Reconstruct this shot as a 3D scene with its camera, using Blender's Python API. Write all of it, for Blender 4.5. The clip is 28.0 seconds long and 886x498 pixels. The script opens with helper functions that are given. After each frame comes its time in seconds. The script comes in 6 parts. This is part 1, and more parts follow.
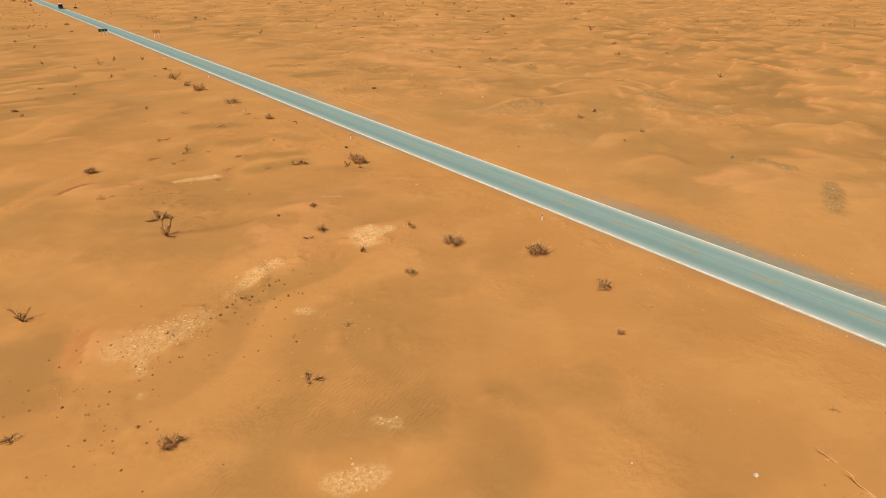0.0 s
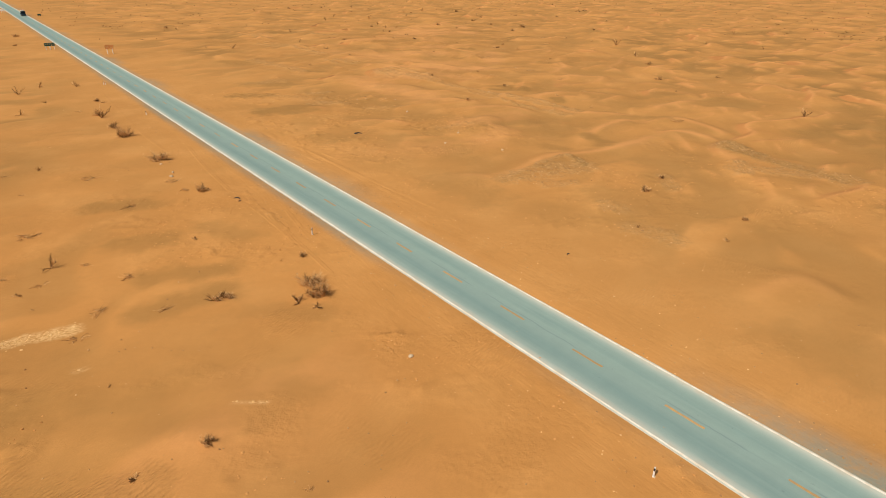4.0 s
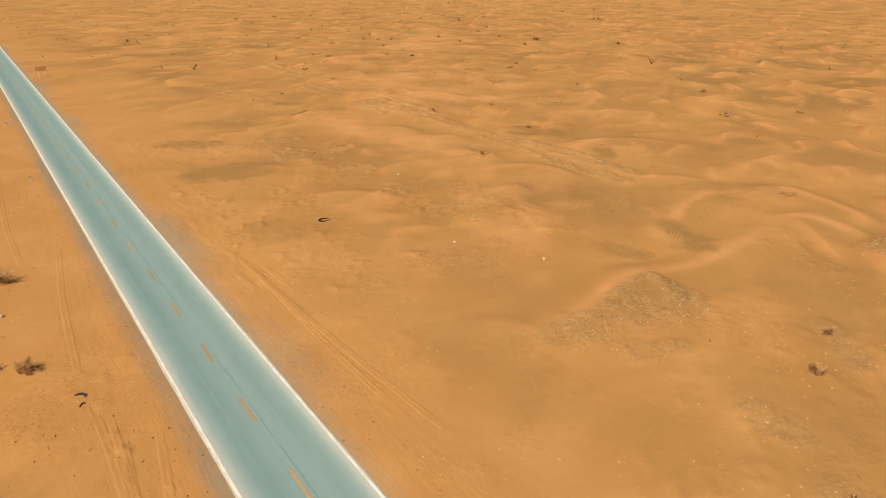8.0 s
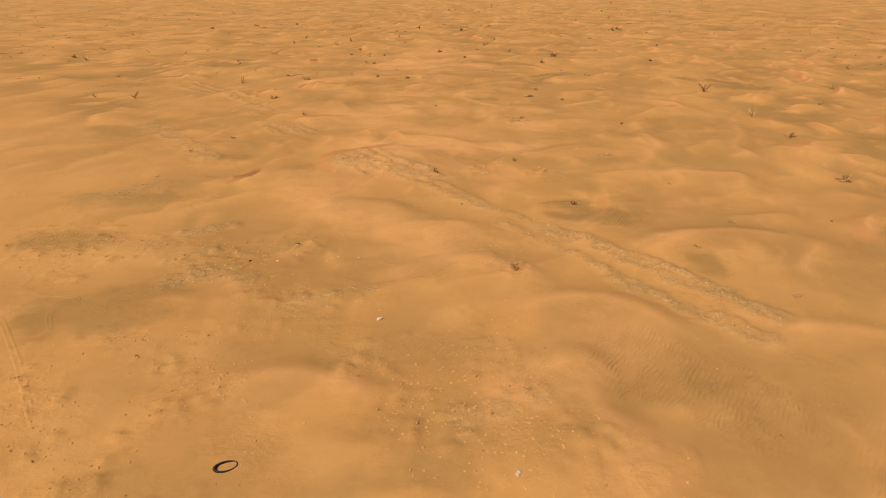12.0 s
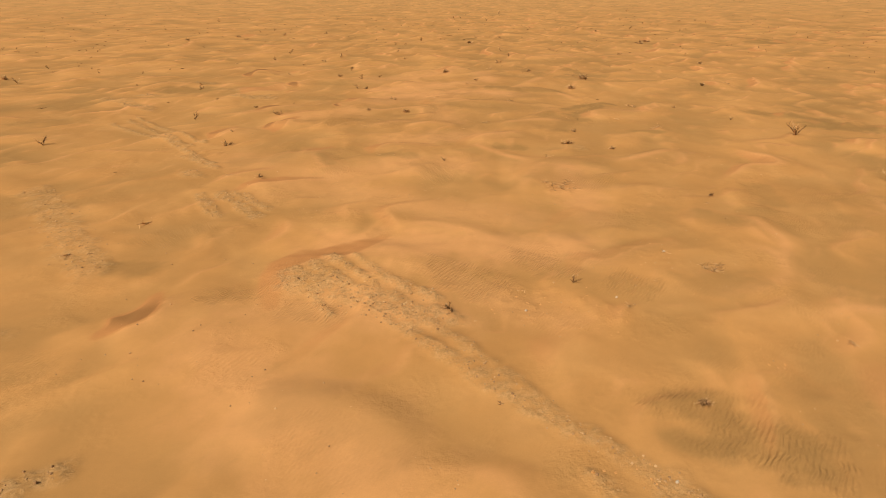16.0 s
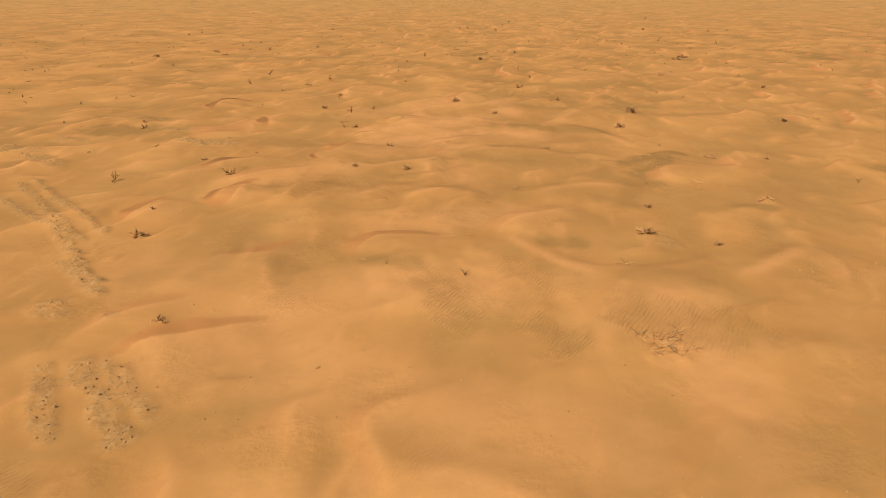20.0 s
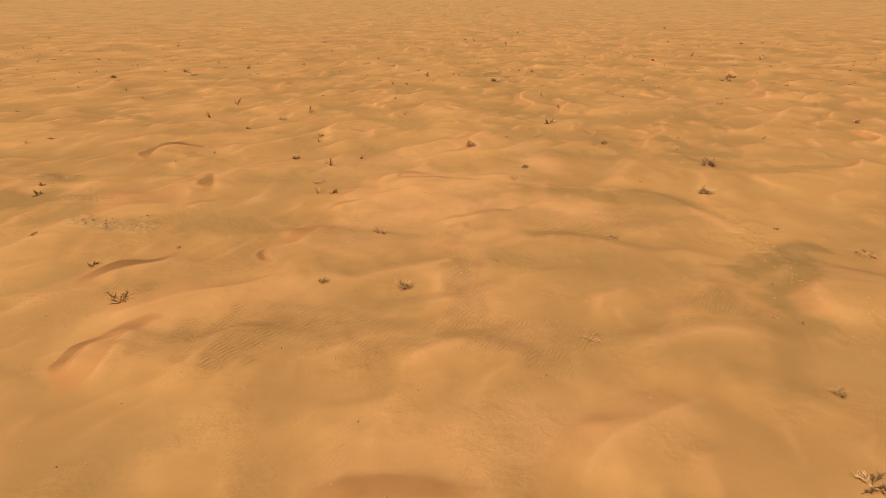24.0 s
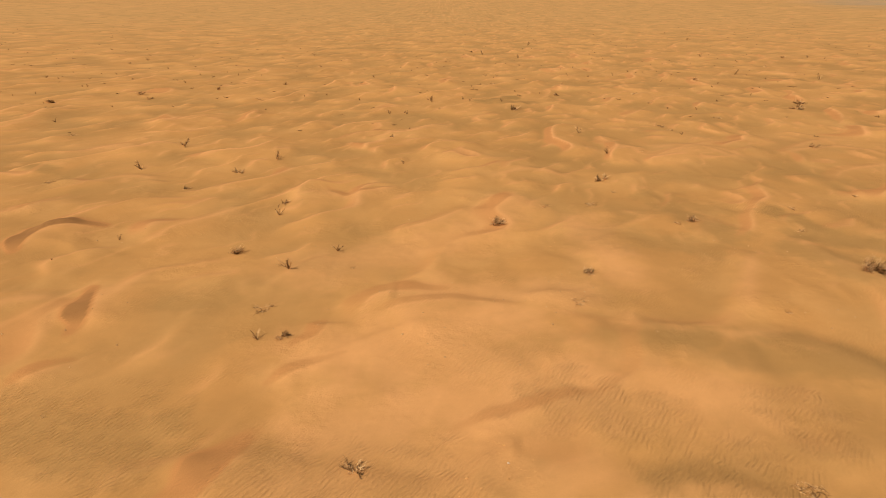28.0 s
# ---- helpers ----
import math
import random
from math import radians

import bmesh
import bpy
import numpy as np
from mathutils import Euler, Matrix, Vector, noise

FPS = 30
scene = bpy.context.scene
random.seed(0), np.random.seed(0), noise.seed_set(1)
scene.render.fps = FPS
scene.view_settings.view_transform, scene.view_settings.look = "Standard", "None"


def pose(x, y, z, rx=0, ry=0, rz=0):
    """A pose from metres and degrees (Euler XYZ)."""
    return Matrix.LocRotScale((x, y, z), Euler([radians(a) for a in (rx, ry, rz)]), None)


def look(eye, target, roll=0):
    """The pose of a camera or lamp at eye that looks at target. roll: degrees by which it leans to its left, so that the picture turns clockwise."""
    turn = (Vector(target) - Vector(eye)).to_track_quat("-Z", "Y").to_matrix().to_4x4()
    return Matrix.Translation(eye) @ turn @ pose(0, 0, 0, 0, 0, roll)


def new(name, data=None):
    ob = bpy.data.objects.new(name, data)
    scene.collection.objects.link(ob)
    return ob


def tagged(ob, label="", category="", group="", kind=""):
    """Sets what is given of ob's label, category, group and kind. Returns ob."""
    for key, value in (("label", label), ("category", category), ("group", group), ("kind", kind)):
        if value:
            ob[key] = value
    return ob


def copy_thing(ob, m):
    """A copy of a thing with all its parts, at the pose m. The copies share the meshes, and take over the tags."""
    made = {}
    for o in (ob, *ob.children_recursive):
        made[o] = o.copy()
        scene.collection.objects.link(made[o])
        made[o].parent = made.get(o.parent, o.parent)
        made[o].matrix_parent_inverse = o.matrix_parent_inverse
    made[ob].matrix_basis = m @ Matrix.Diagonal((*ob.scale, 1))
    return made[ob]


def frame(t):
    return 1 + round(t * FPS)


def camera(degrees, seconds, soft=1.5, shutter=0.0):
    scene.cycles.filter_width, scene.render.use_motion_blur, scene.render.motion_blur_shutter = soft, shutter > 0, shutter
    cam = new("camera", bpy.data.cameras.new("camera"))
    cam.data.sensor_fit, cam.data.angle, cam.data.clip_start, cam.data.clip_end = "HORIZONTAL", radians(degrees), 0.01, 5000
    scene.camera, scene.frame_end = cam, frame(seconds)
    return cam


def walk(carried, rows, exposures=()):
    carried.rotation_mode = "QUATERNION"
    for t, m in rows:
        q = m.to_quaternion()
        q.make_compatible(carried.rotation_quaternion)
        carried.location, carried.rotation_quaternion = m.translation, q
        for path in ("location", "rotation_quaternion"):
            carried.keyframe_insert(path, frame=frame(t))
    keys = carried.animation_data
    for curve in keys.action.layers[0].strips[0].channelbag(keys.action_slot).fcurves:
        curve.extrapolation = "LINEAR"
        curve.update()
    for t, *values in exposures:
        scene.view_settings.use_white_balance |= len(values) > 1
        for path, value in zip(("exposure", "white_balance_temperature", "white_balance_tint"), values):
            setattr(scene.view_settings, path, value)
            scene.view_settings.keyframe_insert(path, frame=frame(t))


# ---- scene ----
cam = camera(73.0, 28.0, 0.9)
EXPOSURE = -0.25
PATH = [
    (0, (0.00, -0.00, 32.62), (-0.04, 18.00, 23.90), -0.13),
    (1, (-0.35, 11.11, 32.82), (-0.36, 29.11, 24.10), -0.00),
    (2, (-0.70, 22.38, 32.94), (-0.70, 40.38, 24.23), 0.04),
    (3, (-1.03, 33.76, 33.00), (-1.04, 51.77, 24.31), 0.03),
    (4, (-1.35, 45.21, 33.02), (-1.35, 63.24, 24.36), 0.00),
    (5, (-1.64, 56.72, 33.03), (-1.65, 74.75, 24.38), -0.03),
    (6, (-1.92, 68.24, 33.01), (-1.93, 86.29, 24.39), -0.06),
    (7, (-2.19, 79.78, 32.99), (-2.19, 97.84, 24.39), -0.07),
    (8, (-2.45, 91.33, 32.97), (-2.44, 109.40, 24.40), -0.07),
    (9, (-2.72, 102.88, 32.95), (-2.70, 120.96, 24.40), -0.05),
    (10, (-3.00, 114.43, 32.94), (-2.97, 132.52, 24.42), -0.02),
    (11, (-3.31, 125.99, 32.94), (-3.26, 144.09, 24.44), 0.02),
    (12, (-3.64, 137.54, 32.94), (-3.58, 155.66, 24.46), 0.06),
    (13, (-4.00, 149.10, 32.95), (-3.94, 167.23, 24.50), 0.09),
    (14, (-4.39, 160.67, 32.96), (-4.34, 178.80, 24.54), 0.12),
    (15, (-4.83, 172.23, 32.98), (-4.78, 190.39, 24.58), 0.13),
    (16, (-5.29, 183.80, 33.00), (-5.27, 201.97, 24.63), 0.14),
    (17, (-5.79, 195.37, 33.02), (-5.79, 213.55, 24.68), 0.13),
    (18, (-6.32, 206.94, 33.03), (-6.34, 225.14, 24.73), 0.10),
    (19, (-6.87, 218.50, 33.05), (-6.91, 236.71, 24.79), 0.07),
    (20, (-7.44, 230.04, 33.06), (-7.50, 248.27, 24.84), 0.03),
    (21, (-8.03, 241.57, 33.06), (-8.10, 259.82, 24.89), -0.01),
    (22, (-8.61, 253.07, 33.06), (-8.70, 271.35, 24.94), -0.04),
    (23, (-9.21, 264.56, 33.06), (-9.30, 282.85, 24.98), -0.07),
    (24, (-9.81, 276.03, 33.06), (-9.89, 294.35, 25.03), -0.08),
    (25, (-10.42, 287.49, 33.06), (-10.50, 305.83, 25.08), -0.07),
    (26, (-11.06, 298.96, 33.06), (-11.12, 317.32, 25.12), -0.05),
    (27, (-11.73, 310.45, 33.06), (-11.79, 328.83, 25.17), -0.01),
    (28, (-12.48, 322.01, 33.08), (-12.54, 340.40, 25.22), 0.05),
]
walk(cam, [(t, look(eye, target, roll)) for t, eye, target, roll in PATH], [(0.0, EXPOSURE), (28.0, EXPOSURE)])

# ---- light: high sun behind the camera, clear desert sky ----
SUN_BEARING, SUN_HEIGHT = 219, 50
sky = bpy.data.worlds.new("sky")
scene.world = sky
sky.use_nodes = True
nodes = sky.node_tree.nodes
nodes.clear()
sky_out = nodes.new("ShaderNodeOutputWorld")
sky_back = nodes.new("ShaderNodeBackground")
sky_tex = nodes.new("ShaderNodeTexSky")
sky_tex.sky_type, sky_tex.sun_disc = "NISHITA", False
sky_tex.sun_elevation, sky_tex.sun_rotation = radians(SUN_HEIGHT), radians(SUN_BEARING)
sky_tex.dust_density = 5.0
sky_back.inputs["Strength"].default_value = 0.05
sky.node_tree.links.new(sky_tex.outputs[0], sky_back.inputs["Color"])
sky.node_tree.links.new(sky_back.outputs[0], sky_out.inputs["Surface"])

sun = new("sun", bpy.data.lights.new("sun", "SUN"))
sun.data.energy, sun.data.angle, sun.data.color = 4.6, radians(0.53), (1.0, 0.95, 0.87)
sun.matrix_world = look((100 * math.sin(radians(SUN_BEARING)) * math.cos(radians(SUN_HEIGHT)),
                         100 * math.cos(radians(SUN_BEARING)) * math.cos(radians(SUN_HEIGHT)),
                         100 * math.sin(radians(SUN_HEIGHT))), (0, 0, 0))

# ---- materials ----
class Shader:
    """A node material with a Principled surface, and short ways to add to it."""

    def __init__(self, name, rough=0.9, metal=0.0):
        self.mat = bpy.data.materials.new(name)
        self.mat.use_nodes = True
        self.tree = self.mat.node_tree
        self.bsdf = self.tree.nodes["Principled BSDF"]
        self.bsdf.inputs["Roughness"].default_value = rough
        self.bsdf.inputs["Metallic"].default_value = metal
        self.bsdf.inputs["Specular IOR Level"].default_value = 0.25
        self.where = self.add("ShaderNodeTexCoord").outputs["Object"]

    def add(self, kind, **inputs):
        node = self.tree.nodes.new(kind)
        for key, value in inputs.items():
            self.put(node.inputs[key.replace("_", " ")], value)
        return node

    def put(self, socket, value):
        if isinstance(value, bpy.types.NodeSocket):
            self.tree.links.new(value, socket)
        else:
            socket.default_value = value

    def noise(self, scale, detail=4.0, rough=0.55, stretch=None, twist=0.0):
        where = self.where
        if stretch:
            where = self.add("ShaderNodeMapping", Vector=where, Rotation=(0, 0, twist)).outputs[0]
            where = self.add("ShaderNodeMapping", Vector=where, Scale=stretch).outputs[0]
        return self.add("ShaderNodeTexNoise", Vector=where, Scale=scale, Detail=detail, Roughness=rough).outputs["Fac"]

    def ramp(self, fac, low, high, a=0.0, b=1.0):
        node = self.add("ShaderNodeMapRange", Value=fac)
        node.interpolation_type = "SMOOTHSTEP"
        for key, value in zip(("From Min", "From Max", "To Min", "To Max"), (low, high, a, b)):
            node.inputs[key].default_value = value
        return node.outputs[0]

    def mix(self, fac, a, b, kind="MIX"):
        node = self.add("ShaderNodeMix")
        node.data_type, node.blend_type = "RGBA", kind
        self.put(node.inputs[0], fac)
        for socket, value in ((node.inputs[6], a), (node.inputs[7], b)):
            self.put(socket, (*value, 1.0) if isinstance(value, tuple) and len(value) == 3 else value)
        return node.outputs[2]

    def math(self, kind, a, b=0.0):
        node = self.add("ShaderNodeMath")
        node.operation = kind
        self.put(node.inputs[0], a)
        self.put(node.inputs[1], b)
        return node.outputs[0]

    def field(self, name):
        node = self.add("ShaderNodeAttribute")
        node.attribute_name = name
        return node.outputs["Fac"]

    def colour(self, value):
        self.put(self.bsdf.inputs["Base Color"], (*value, 1.0) if isinstance(value, tuple) else value)
        return self

    def bump(self, height, strength, distance, after=None):
        node = self.add("ShaderNodeBump", Height=height, Strength=strength, Distance=distance)
        if after:
            self.tree.links.new(after, node.inputs["Normal"])
        self.tree.links.new(node.outputs[0], self.bsdf.inputs["Normal"])
        return node.outputs[0]


def sand_material():
    s = Shader("desert sand", 0.95)
    s.bsdf.inputs["Specular IOR Level"].default_value = 0.1
    broad, mid, fine = s.noise(0.02, 3), s.noise(0.11, 5), s.noise(1.3, 6, 0.65)
    grain = s.noise(9.0, 4, 0.7)
    col = s.mix(s.ramp(broad, 0.36, 0.64), (0.550, 0.262, 0.077), (0.500, 0.235, 0.068))
    col = s.mix(s.ramp(mid, 0.42, 0.72, 0.0, 0.55), col, (0.620, 0.309, 0.098))
    # clean drift sand on crests, coarser brown grains in hollows; both tones paint relief shading too
    col = s.mix(s.math("MULTIPLY", s.field("fresh"), s.ramp(mid, 0.3, 0.6, 0.7, 1.0)), col, (0.690, 0.320, 0.112))
    lag_shade = s.math("MULTIPLY", s.field("coarse_shade"), s.ramp(mid, 0.3, 0.6, 0.75, 1.0))
    col = s.mix(s.math("MULTIPLY", lag_shade, 0.88), col, (0.255, 0.141, 0.043))
    wide = s.ramp(s.noise(0.045, 4, 0.5), 0.50, 0.74)
    col = s.mix(s.math("MULTIPLY", wide, 0.30), col, (0.300, 0.162, 0.048))
    streak = s.ramp(s.noise(0.40, 6, 0.68, (0.4, 1.0, 1.0), radians(-55)), 0.54, 0.74)
    col = s.mix(s.math("MULTIPLY", streak, 0.14), col, (0.300, 0.162, 0.048))
    # bare slip faces: rosy sand, browner at high slip to paint in their shade
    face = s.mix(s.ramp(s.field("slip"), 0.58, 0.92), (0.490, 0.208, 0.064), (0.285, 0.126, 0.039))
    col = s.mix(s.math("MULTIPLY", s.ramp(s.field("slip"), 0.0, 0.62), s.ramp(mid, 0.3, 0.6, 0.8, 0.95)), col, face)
    # the sand on one side of the road is redder
    col = s.mix(s.field("ruddy"), col, (1.01, 0.978, 0.94), "MULTIPLY")
    # haze painted in: the sand colour pales towards the horizon
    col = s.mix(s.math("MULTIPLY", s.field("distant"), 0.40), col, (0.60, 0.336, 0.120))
    # dark bands painted where far dune troughs are not modelled
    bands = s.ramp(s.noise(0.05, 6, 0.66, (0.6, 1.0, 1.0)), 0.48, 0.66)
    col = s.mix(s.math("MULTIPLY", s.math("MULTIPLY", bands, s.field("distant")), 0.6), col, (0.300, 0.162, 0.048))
    # grey gravel beds, with sand blown in
    gravel = s.math("MULTIPLY", s.field("grit"), s.ramp(s.noise(0.9, 7, 0.7), 0.36, 0.60))
    grey = s.mix(s.ramp(s.noise(2.2, 6, 0.75), 0.40, 0.58), (0.270, 0.158, 0.062), (0.560, 0.325, 0.130))
    col = s.mix(s.math("MULTIPLY", gravel, 0.64), col, grey)
    # pale crust
    crust = s.math("MULTIPLY", s.math("POWER", s.field("crust"), 1.6), s.ramp(s.noise(3.2, 6, 0.75), 0.36, 0.60))
    col = s.mix(s.math("MULTIPLY", crust, 0.80), col, (0.79, 0.50, 0.22))
    # blue-grey road grit spread on the shoulder; the same tint far off on the right
    dust = s.math("MULTIPLY", s.field("verge"), s.ramp(s.noise(0.9, 6, 0.7), 0.10, 0.62))
    col = s.mix(s.math("MULTIPLY", dust, 0.85), col, (0.235, 0.248, 0.195))
    col = s.mix(0.22, col, s.mix(grain, (0.5, 0.5, 0.5), (1.5, 1.5, 1.5)), "MULTIPLY")
    col = s.mix(0.12, col, s.mix(fine, (0.45, 0.45, 0.45), (1.55, 1.55, 1.55)), "MULTIPLY")
    s.colour(col)
    # wind ripples in patches, and grain
    bent = s.add("ShaderNodeMapping", Vector=s.where, Rotation=(0, 0, radians(37))).outputs[0]
    wave = s.add("ShaderNodeTexWave", Vector=bent, Scale=0.72, Distortion=4.6, Detail=3.0)
    wave.inputs["Detail Scale"].default_value = 0.9
    patch = s.math("MULTIPLY", s.math("MAXIMUM", s.ramp(s.noise(0.085, 4), 0.54, 0.68, 0.0, 0.45), s.field("ripple")), s.ramp(s.noise(0.55, 4, 0.6), 0.34, 0.62, 0.4, 1.0))
    ripple = s.bump(s.math("MULTIPLY", wave.outputs["Fac"], patch), 0.9, 0.10)
    lump = s.bump(s.math("MULTIPLY", fine, s.math("ADD", s.ramp(s.noise(0.10, 4), 0.50, 0.68, 0.12, 1.7), s.math("ADD", s.math("MULTIPLY", gravel, 1.2), s.math("MULTIPLY", s.field("rough"), 0.9)))), 0.5, 0.17, ripple)
    # wheel-churned streaks beside the road
    churn = s.noise(1.3, 5, 0.7, (0.22, 1.0, 1.0), radians(-127.7))
    rough = s.bump(s.math("MULTIPLY", churn, s.field("shoulder")), 0.4, 0.2, lump)
    s.bump(grain, 0.32, 0.03, rough)
    return s.mat


def asphalt_material():
    s = Shader("weathered blue-grey asphalt", 0.82)
    across = s.add("ShaderNodeSeparateXYZ", Vector=s.where).outputs[0]
    side = s.math("ABSOLUTE", across)
    track = s.ramp(s.math("ABSOLUTE", s.math("SUBTRACT", side, 1.75)), 0.0, 1.1)
    col = s.mix(track, (0.215, 0.312, 0.276), (0.255, 0.345, 0.300))
    streak = s.noise(0.6, 5, 0.6, (4.0, 0.12, 1))
    col = s.mix(s.ramp(streak, 0.42, 0.70, 0, 0.5), col, (0.285, 0.372, 0.322))
    col = s.mix(s.ramp(s.noise(0.06, 3), 0.4, 0.65, 0, 0.4), col, (0.255, 0.345, 0.300))
    # pale dusty margins inside the edge lines, with the lines' soft glow painted in
    col = s.mix(s.math("MULTIPLY", s.ramp(side, 2.4, 3.8), s.ramp(s.noise(0.3, 5, 0.6, (2.0, 0.3, 1)), 0.25, 0.6, 0.45, 0.85)), col, (0.45, 0.495, 0.42))
    col = s.mix(s.math("MULTIPLY", s.ramp(side, 3.1, 3.95), 0.55), col, (0.66, 0.63, 0.51))
    # sand blown on from the edges
    blown = s.math("MULTIPLY", s.ramp(side, 3.1, 3.9), s.ramp(s.noise(0.8, 5), 0.35, 0.7))
    col = s.mix(s.math("MULTIPLY", blown, 0.8), col, (0.52, 0.44, 0.32))
    # sealed seam near the middle, and a few cracks
    wander = s.math("MULTIPLY", s.math("SUBTRACT", s.noise(0.35, 4, 0.7), 0.5), 0.55)
    seam = s.ramp(s.math("ABSOLUTE", s.math("ADD", s.math("SUBTRACT", across, 0.32), wander)), 0.02, 0.09, 1, 0)
    seam = s.math("MULTIPLY", seam, s.ramp(s.noise(0.09, 3), 0.42, 0.52))
    col = s.mix(s.math("MULTIPLY", seam, 0.5), col, (0.15, 0.22, 0.22))
    # one lane is worn darker than the other, and oil spots and patches lie about
    lane = s.ramp(across, -1.6, 1.4)
    col = s.mix(0.55, col, s.mix(lane, (0.86, 0.88, 0.90), (1.12, 1.10, 1.08)), "MULTIPLY")
    spots = s.ramp(s.noise(1.7, 5, 0.7), 0.66, 0.72)
    col = s.mix(s.math("MULTIPLY", spots, 0.5), col, (0.12, 0.17, 0.17))
    col = s.mix(0.3, col, s.mix(s.noise(0.5, 6, 0.7), (0.7, 0.7, 0.7), (1.3, 1.3, 1.3)), "MULTIPLY")
    col = s.mix(0.2, col, s.mix(s.noise(14, 4, 0.7), (0.5, 0.5, 0.5), (1.5, 1.5, 1.5)), "MULTIPLY")
    s.colour(col)
    s.bump(s.noise(40, 3), 0.25, 0.01)
    return s.mat


def worn(name, one, two, rough=0.85, scale=3.0, metal=0.0, bump=0.15):
    """A plain material with blotches, grain and a change from object to object."""
    s = Shader(name, rough, metal)
    col = s.mix(s.ramp(s.noise(scale, 5, 0.6), 0.38, 0.62), one, two)
    shade = s.add("ShaderNodeObjectInfo").outputs["Random"]
    col = s.mix(0.5, col, s.mix(shade, (0.72, 0.72, 0.72), (1.28, 1.28, 1.28)), "MULTIPLY")
    s.colour(col)
    s.bump(s.noise(scale * 9, 4), bump, 0.02)
    return s.mat


def flecked(name, one, two, three, rough=0.9):
    """For joined small pieces: each island takes its own tone."""
    s = Shader(name, rough)
    s.bsdf.inputs["Specular IOR Level"].default_value = 0.05
    chance = s.add("ShaderNodeNewGeometry").outputs["Random Per Island"]
    col = s.mix(s.ramp(chance, 0.0, 0.6), one, two)
    col = s.mix(s.ramp(chance, 0.7, 1.0), col, three)
    s.colour(s.mix(0.3, col, s.mix(s.noise(7, 3), (0.5, 0.5, 0.5), (1.5, 1.5, 1.5)), "MULTIPLY"))
    return s.mat


SAND = sand_material()
ASPHALT = asphalt_material()
WHITE_LINE = worn("worn white road paint", (0.80, 0.74, 0.62), (0.70, 0.61, 0.46), 0.8, 1.2)
ORANGE_LINE = worn("faded yellow road paint", (0.53, 0.30, 0.10), (0.43, 0.27, 0.125), 0.8, 2.0)
TWIG_DARK = flecked("dark dry twigs", (0.125, 0.060, 0.022), (0.21, 0.105, 0.038), (0.38, 0.205, 0.076))
TWIG_FAR = flecked("dark brown brushwood", (0.09, 0.04, 0.014), (0.15, 0.07, 0.024), (0.30, 0.16, 0.06))
TWIG_PALE = flecked("straw-coloured dry twigs", (0.74, 0.47, 0.215), (0.62, 0.36, 0.145), (0.38, 0.19, 0.07))
CLOD_DARK = flecked("dark earth clods", (0.20, 0.095, 0.033), (0.27, 0.13, 0.045), (0.36, 0.18, 0.064))
STONE = flecked("grey and tan pebbles", (0.33, 0.18, 0.075), (0.45, 0.25, 0.10), (0.60, 0.36, 0.155))
LUMP = flecked("caked orange sand", (0.55, 0.265, 0.082), (0.60, 0.30, 0.100), (0.45, 0.21, 0.064))
CRUST = flecked("pale salt crust chips", (0.72, 0.44, 0.18), (0.63, 0.36, 0.135), (0.78, 0.51, 0.24))
CLOD = flecked("dark clods and seed heads", (0.27, 0.125, 0.042), (0.40, 0.20, 0.066), (0.52, 0.27, 0.095))
WHITE_ROCK = worn("chalk-white rock", (0.66, 0.50, 0.32), (0.52, 0.37, 0.22), 0.9, 5)
RUBBER = worn("black tyre rubber", (0.022, 0.02, 0.02), (0.04, 0.034, 0.03), 0.75, 6)
PAINT_WHITE = worn("white painted steel", (0.78, 0.77, 0.72), (0.70, 0.66, 0.58), 0.55, 4)
PAINT_BLACK = worn("black painted steel", (0.02, 0.02, 0.022), (0.035, 0.032, 0.03), 0.5, 4)
PAINT_GREEN = worn("dark green sign sheet", (0.006, 0.045, 0.036), (0.009, 0.06, 0.045), 0.45, 4)
PAINT_BROWN = worn("rust-brown sign sheet", (0.58, 0.19, 0.045), (0.52, 0.17, 0.045), 0.5, 4)
PAINT_TAN = worn("sun-bleached tan sign sheet", (0.68, 0.38, 0.15), (0.62, 0.34, 0.13), 0.5, 4)
PAINT_CREAM = worn("cream sign lettering", (0.75, 0.62, 0.42), (0.68, 0.55, 0.36), 0.5, 4)
CAR_PAINT = worn("dark blue-grey car paint", (0.02, 0.045, 0.06), (0.025, 0.05, 0.065), 0.25, 2)
CAR_ROOF = worn("pale dusty car roof", (0.58, 0.56, 0.50), (0.66, 0.62, 0.55), 0.4, 3)
GLASS_DARK = worn("dark tinted car glass", (0.012, 0.016, 0.02), (0.016, 0.02, 0.024), 0.08, 2, 0.0, 0.0)
CHROME = worn("dull metal", (0.45, 0.45, 0.44), (0.38, 0.37, 0.36), 0.35, 3, 0.9)
LAMP_RED = worn("red lamp lens", (0.35, 0.015, 0.012), (0.30, 0.012, 0.01), 0.2, 3)
TEAL_PLASTIC = worn("faded teal plastic", (0.10, 0.16, 0.15), (0.14, 0.20, 0.18), 0.6, 4)

# ---- the lie of the land ----
ROAD = np.array([51.400, 39.673])       # a point on the road's centre line
ALONG = np.array([-0.61101, 0.79162])     # the road runs this way
RIGHT = np.array([ALONG[1], -ALONG[0]])
HALF = 4.0                              # half of the paved width
LEE = np.array([-0.80, 0.60])            # the wind blows this way
SIDE = np.array([0.60, 0.80])
DUNES, BEDS, PALES, RUTS, BROWNS, RIPPLES, FRESH, LUMPS, BANKS, CRESTS = [], [], [], [], [], [], [], [], [], []


def smooth(a, b, x):
    k = np.clip((x - a) / (b - a), 0, 1)
    return k * k * (3 - 2 * k)


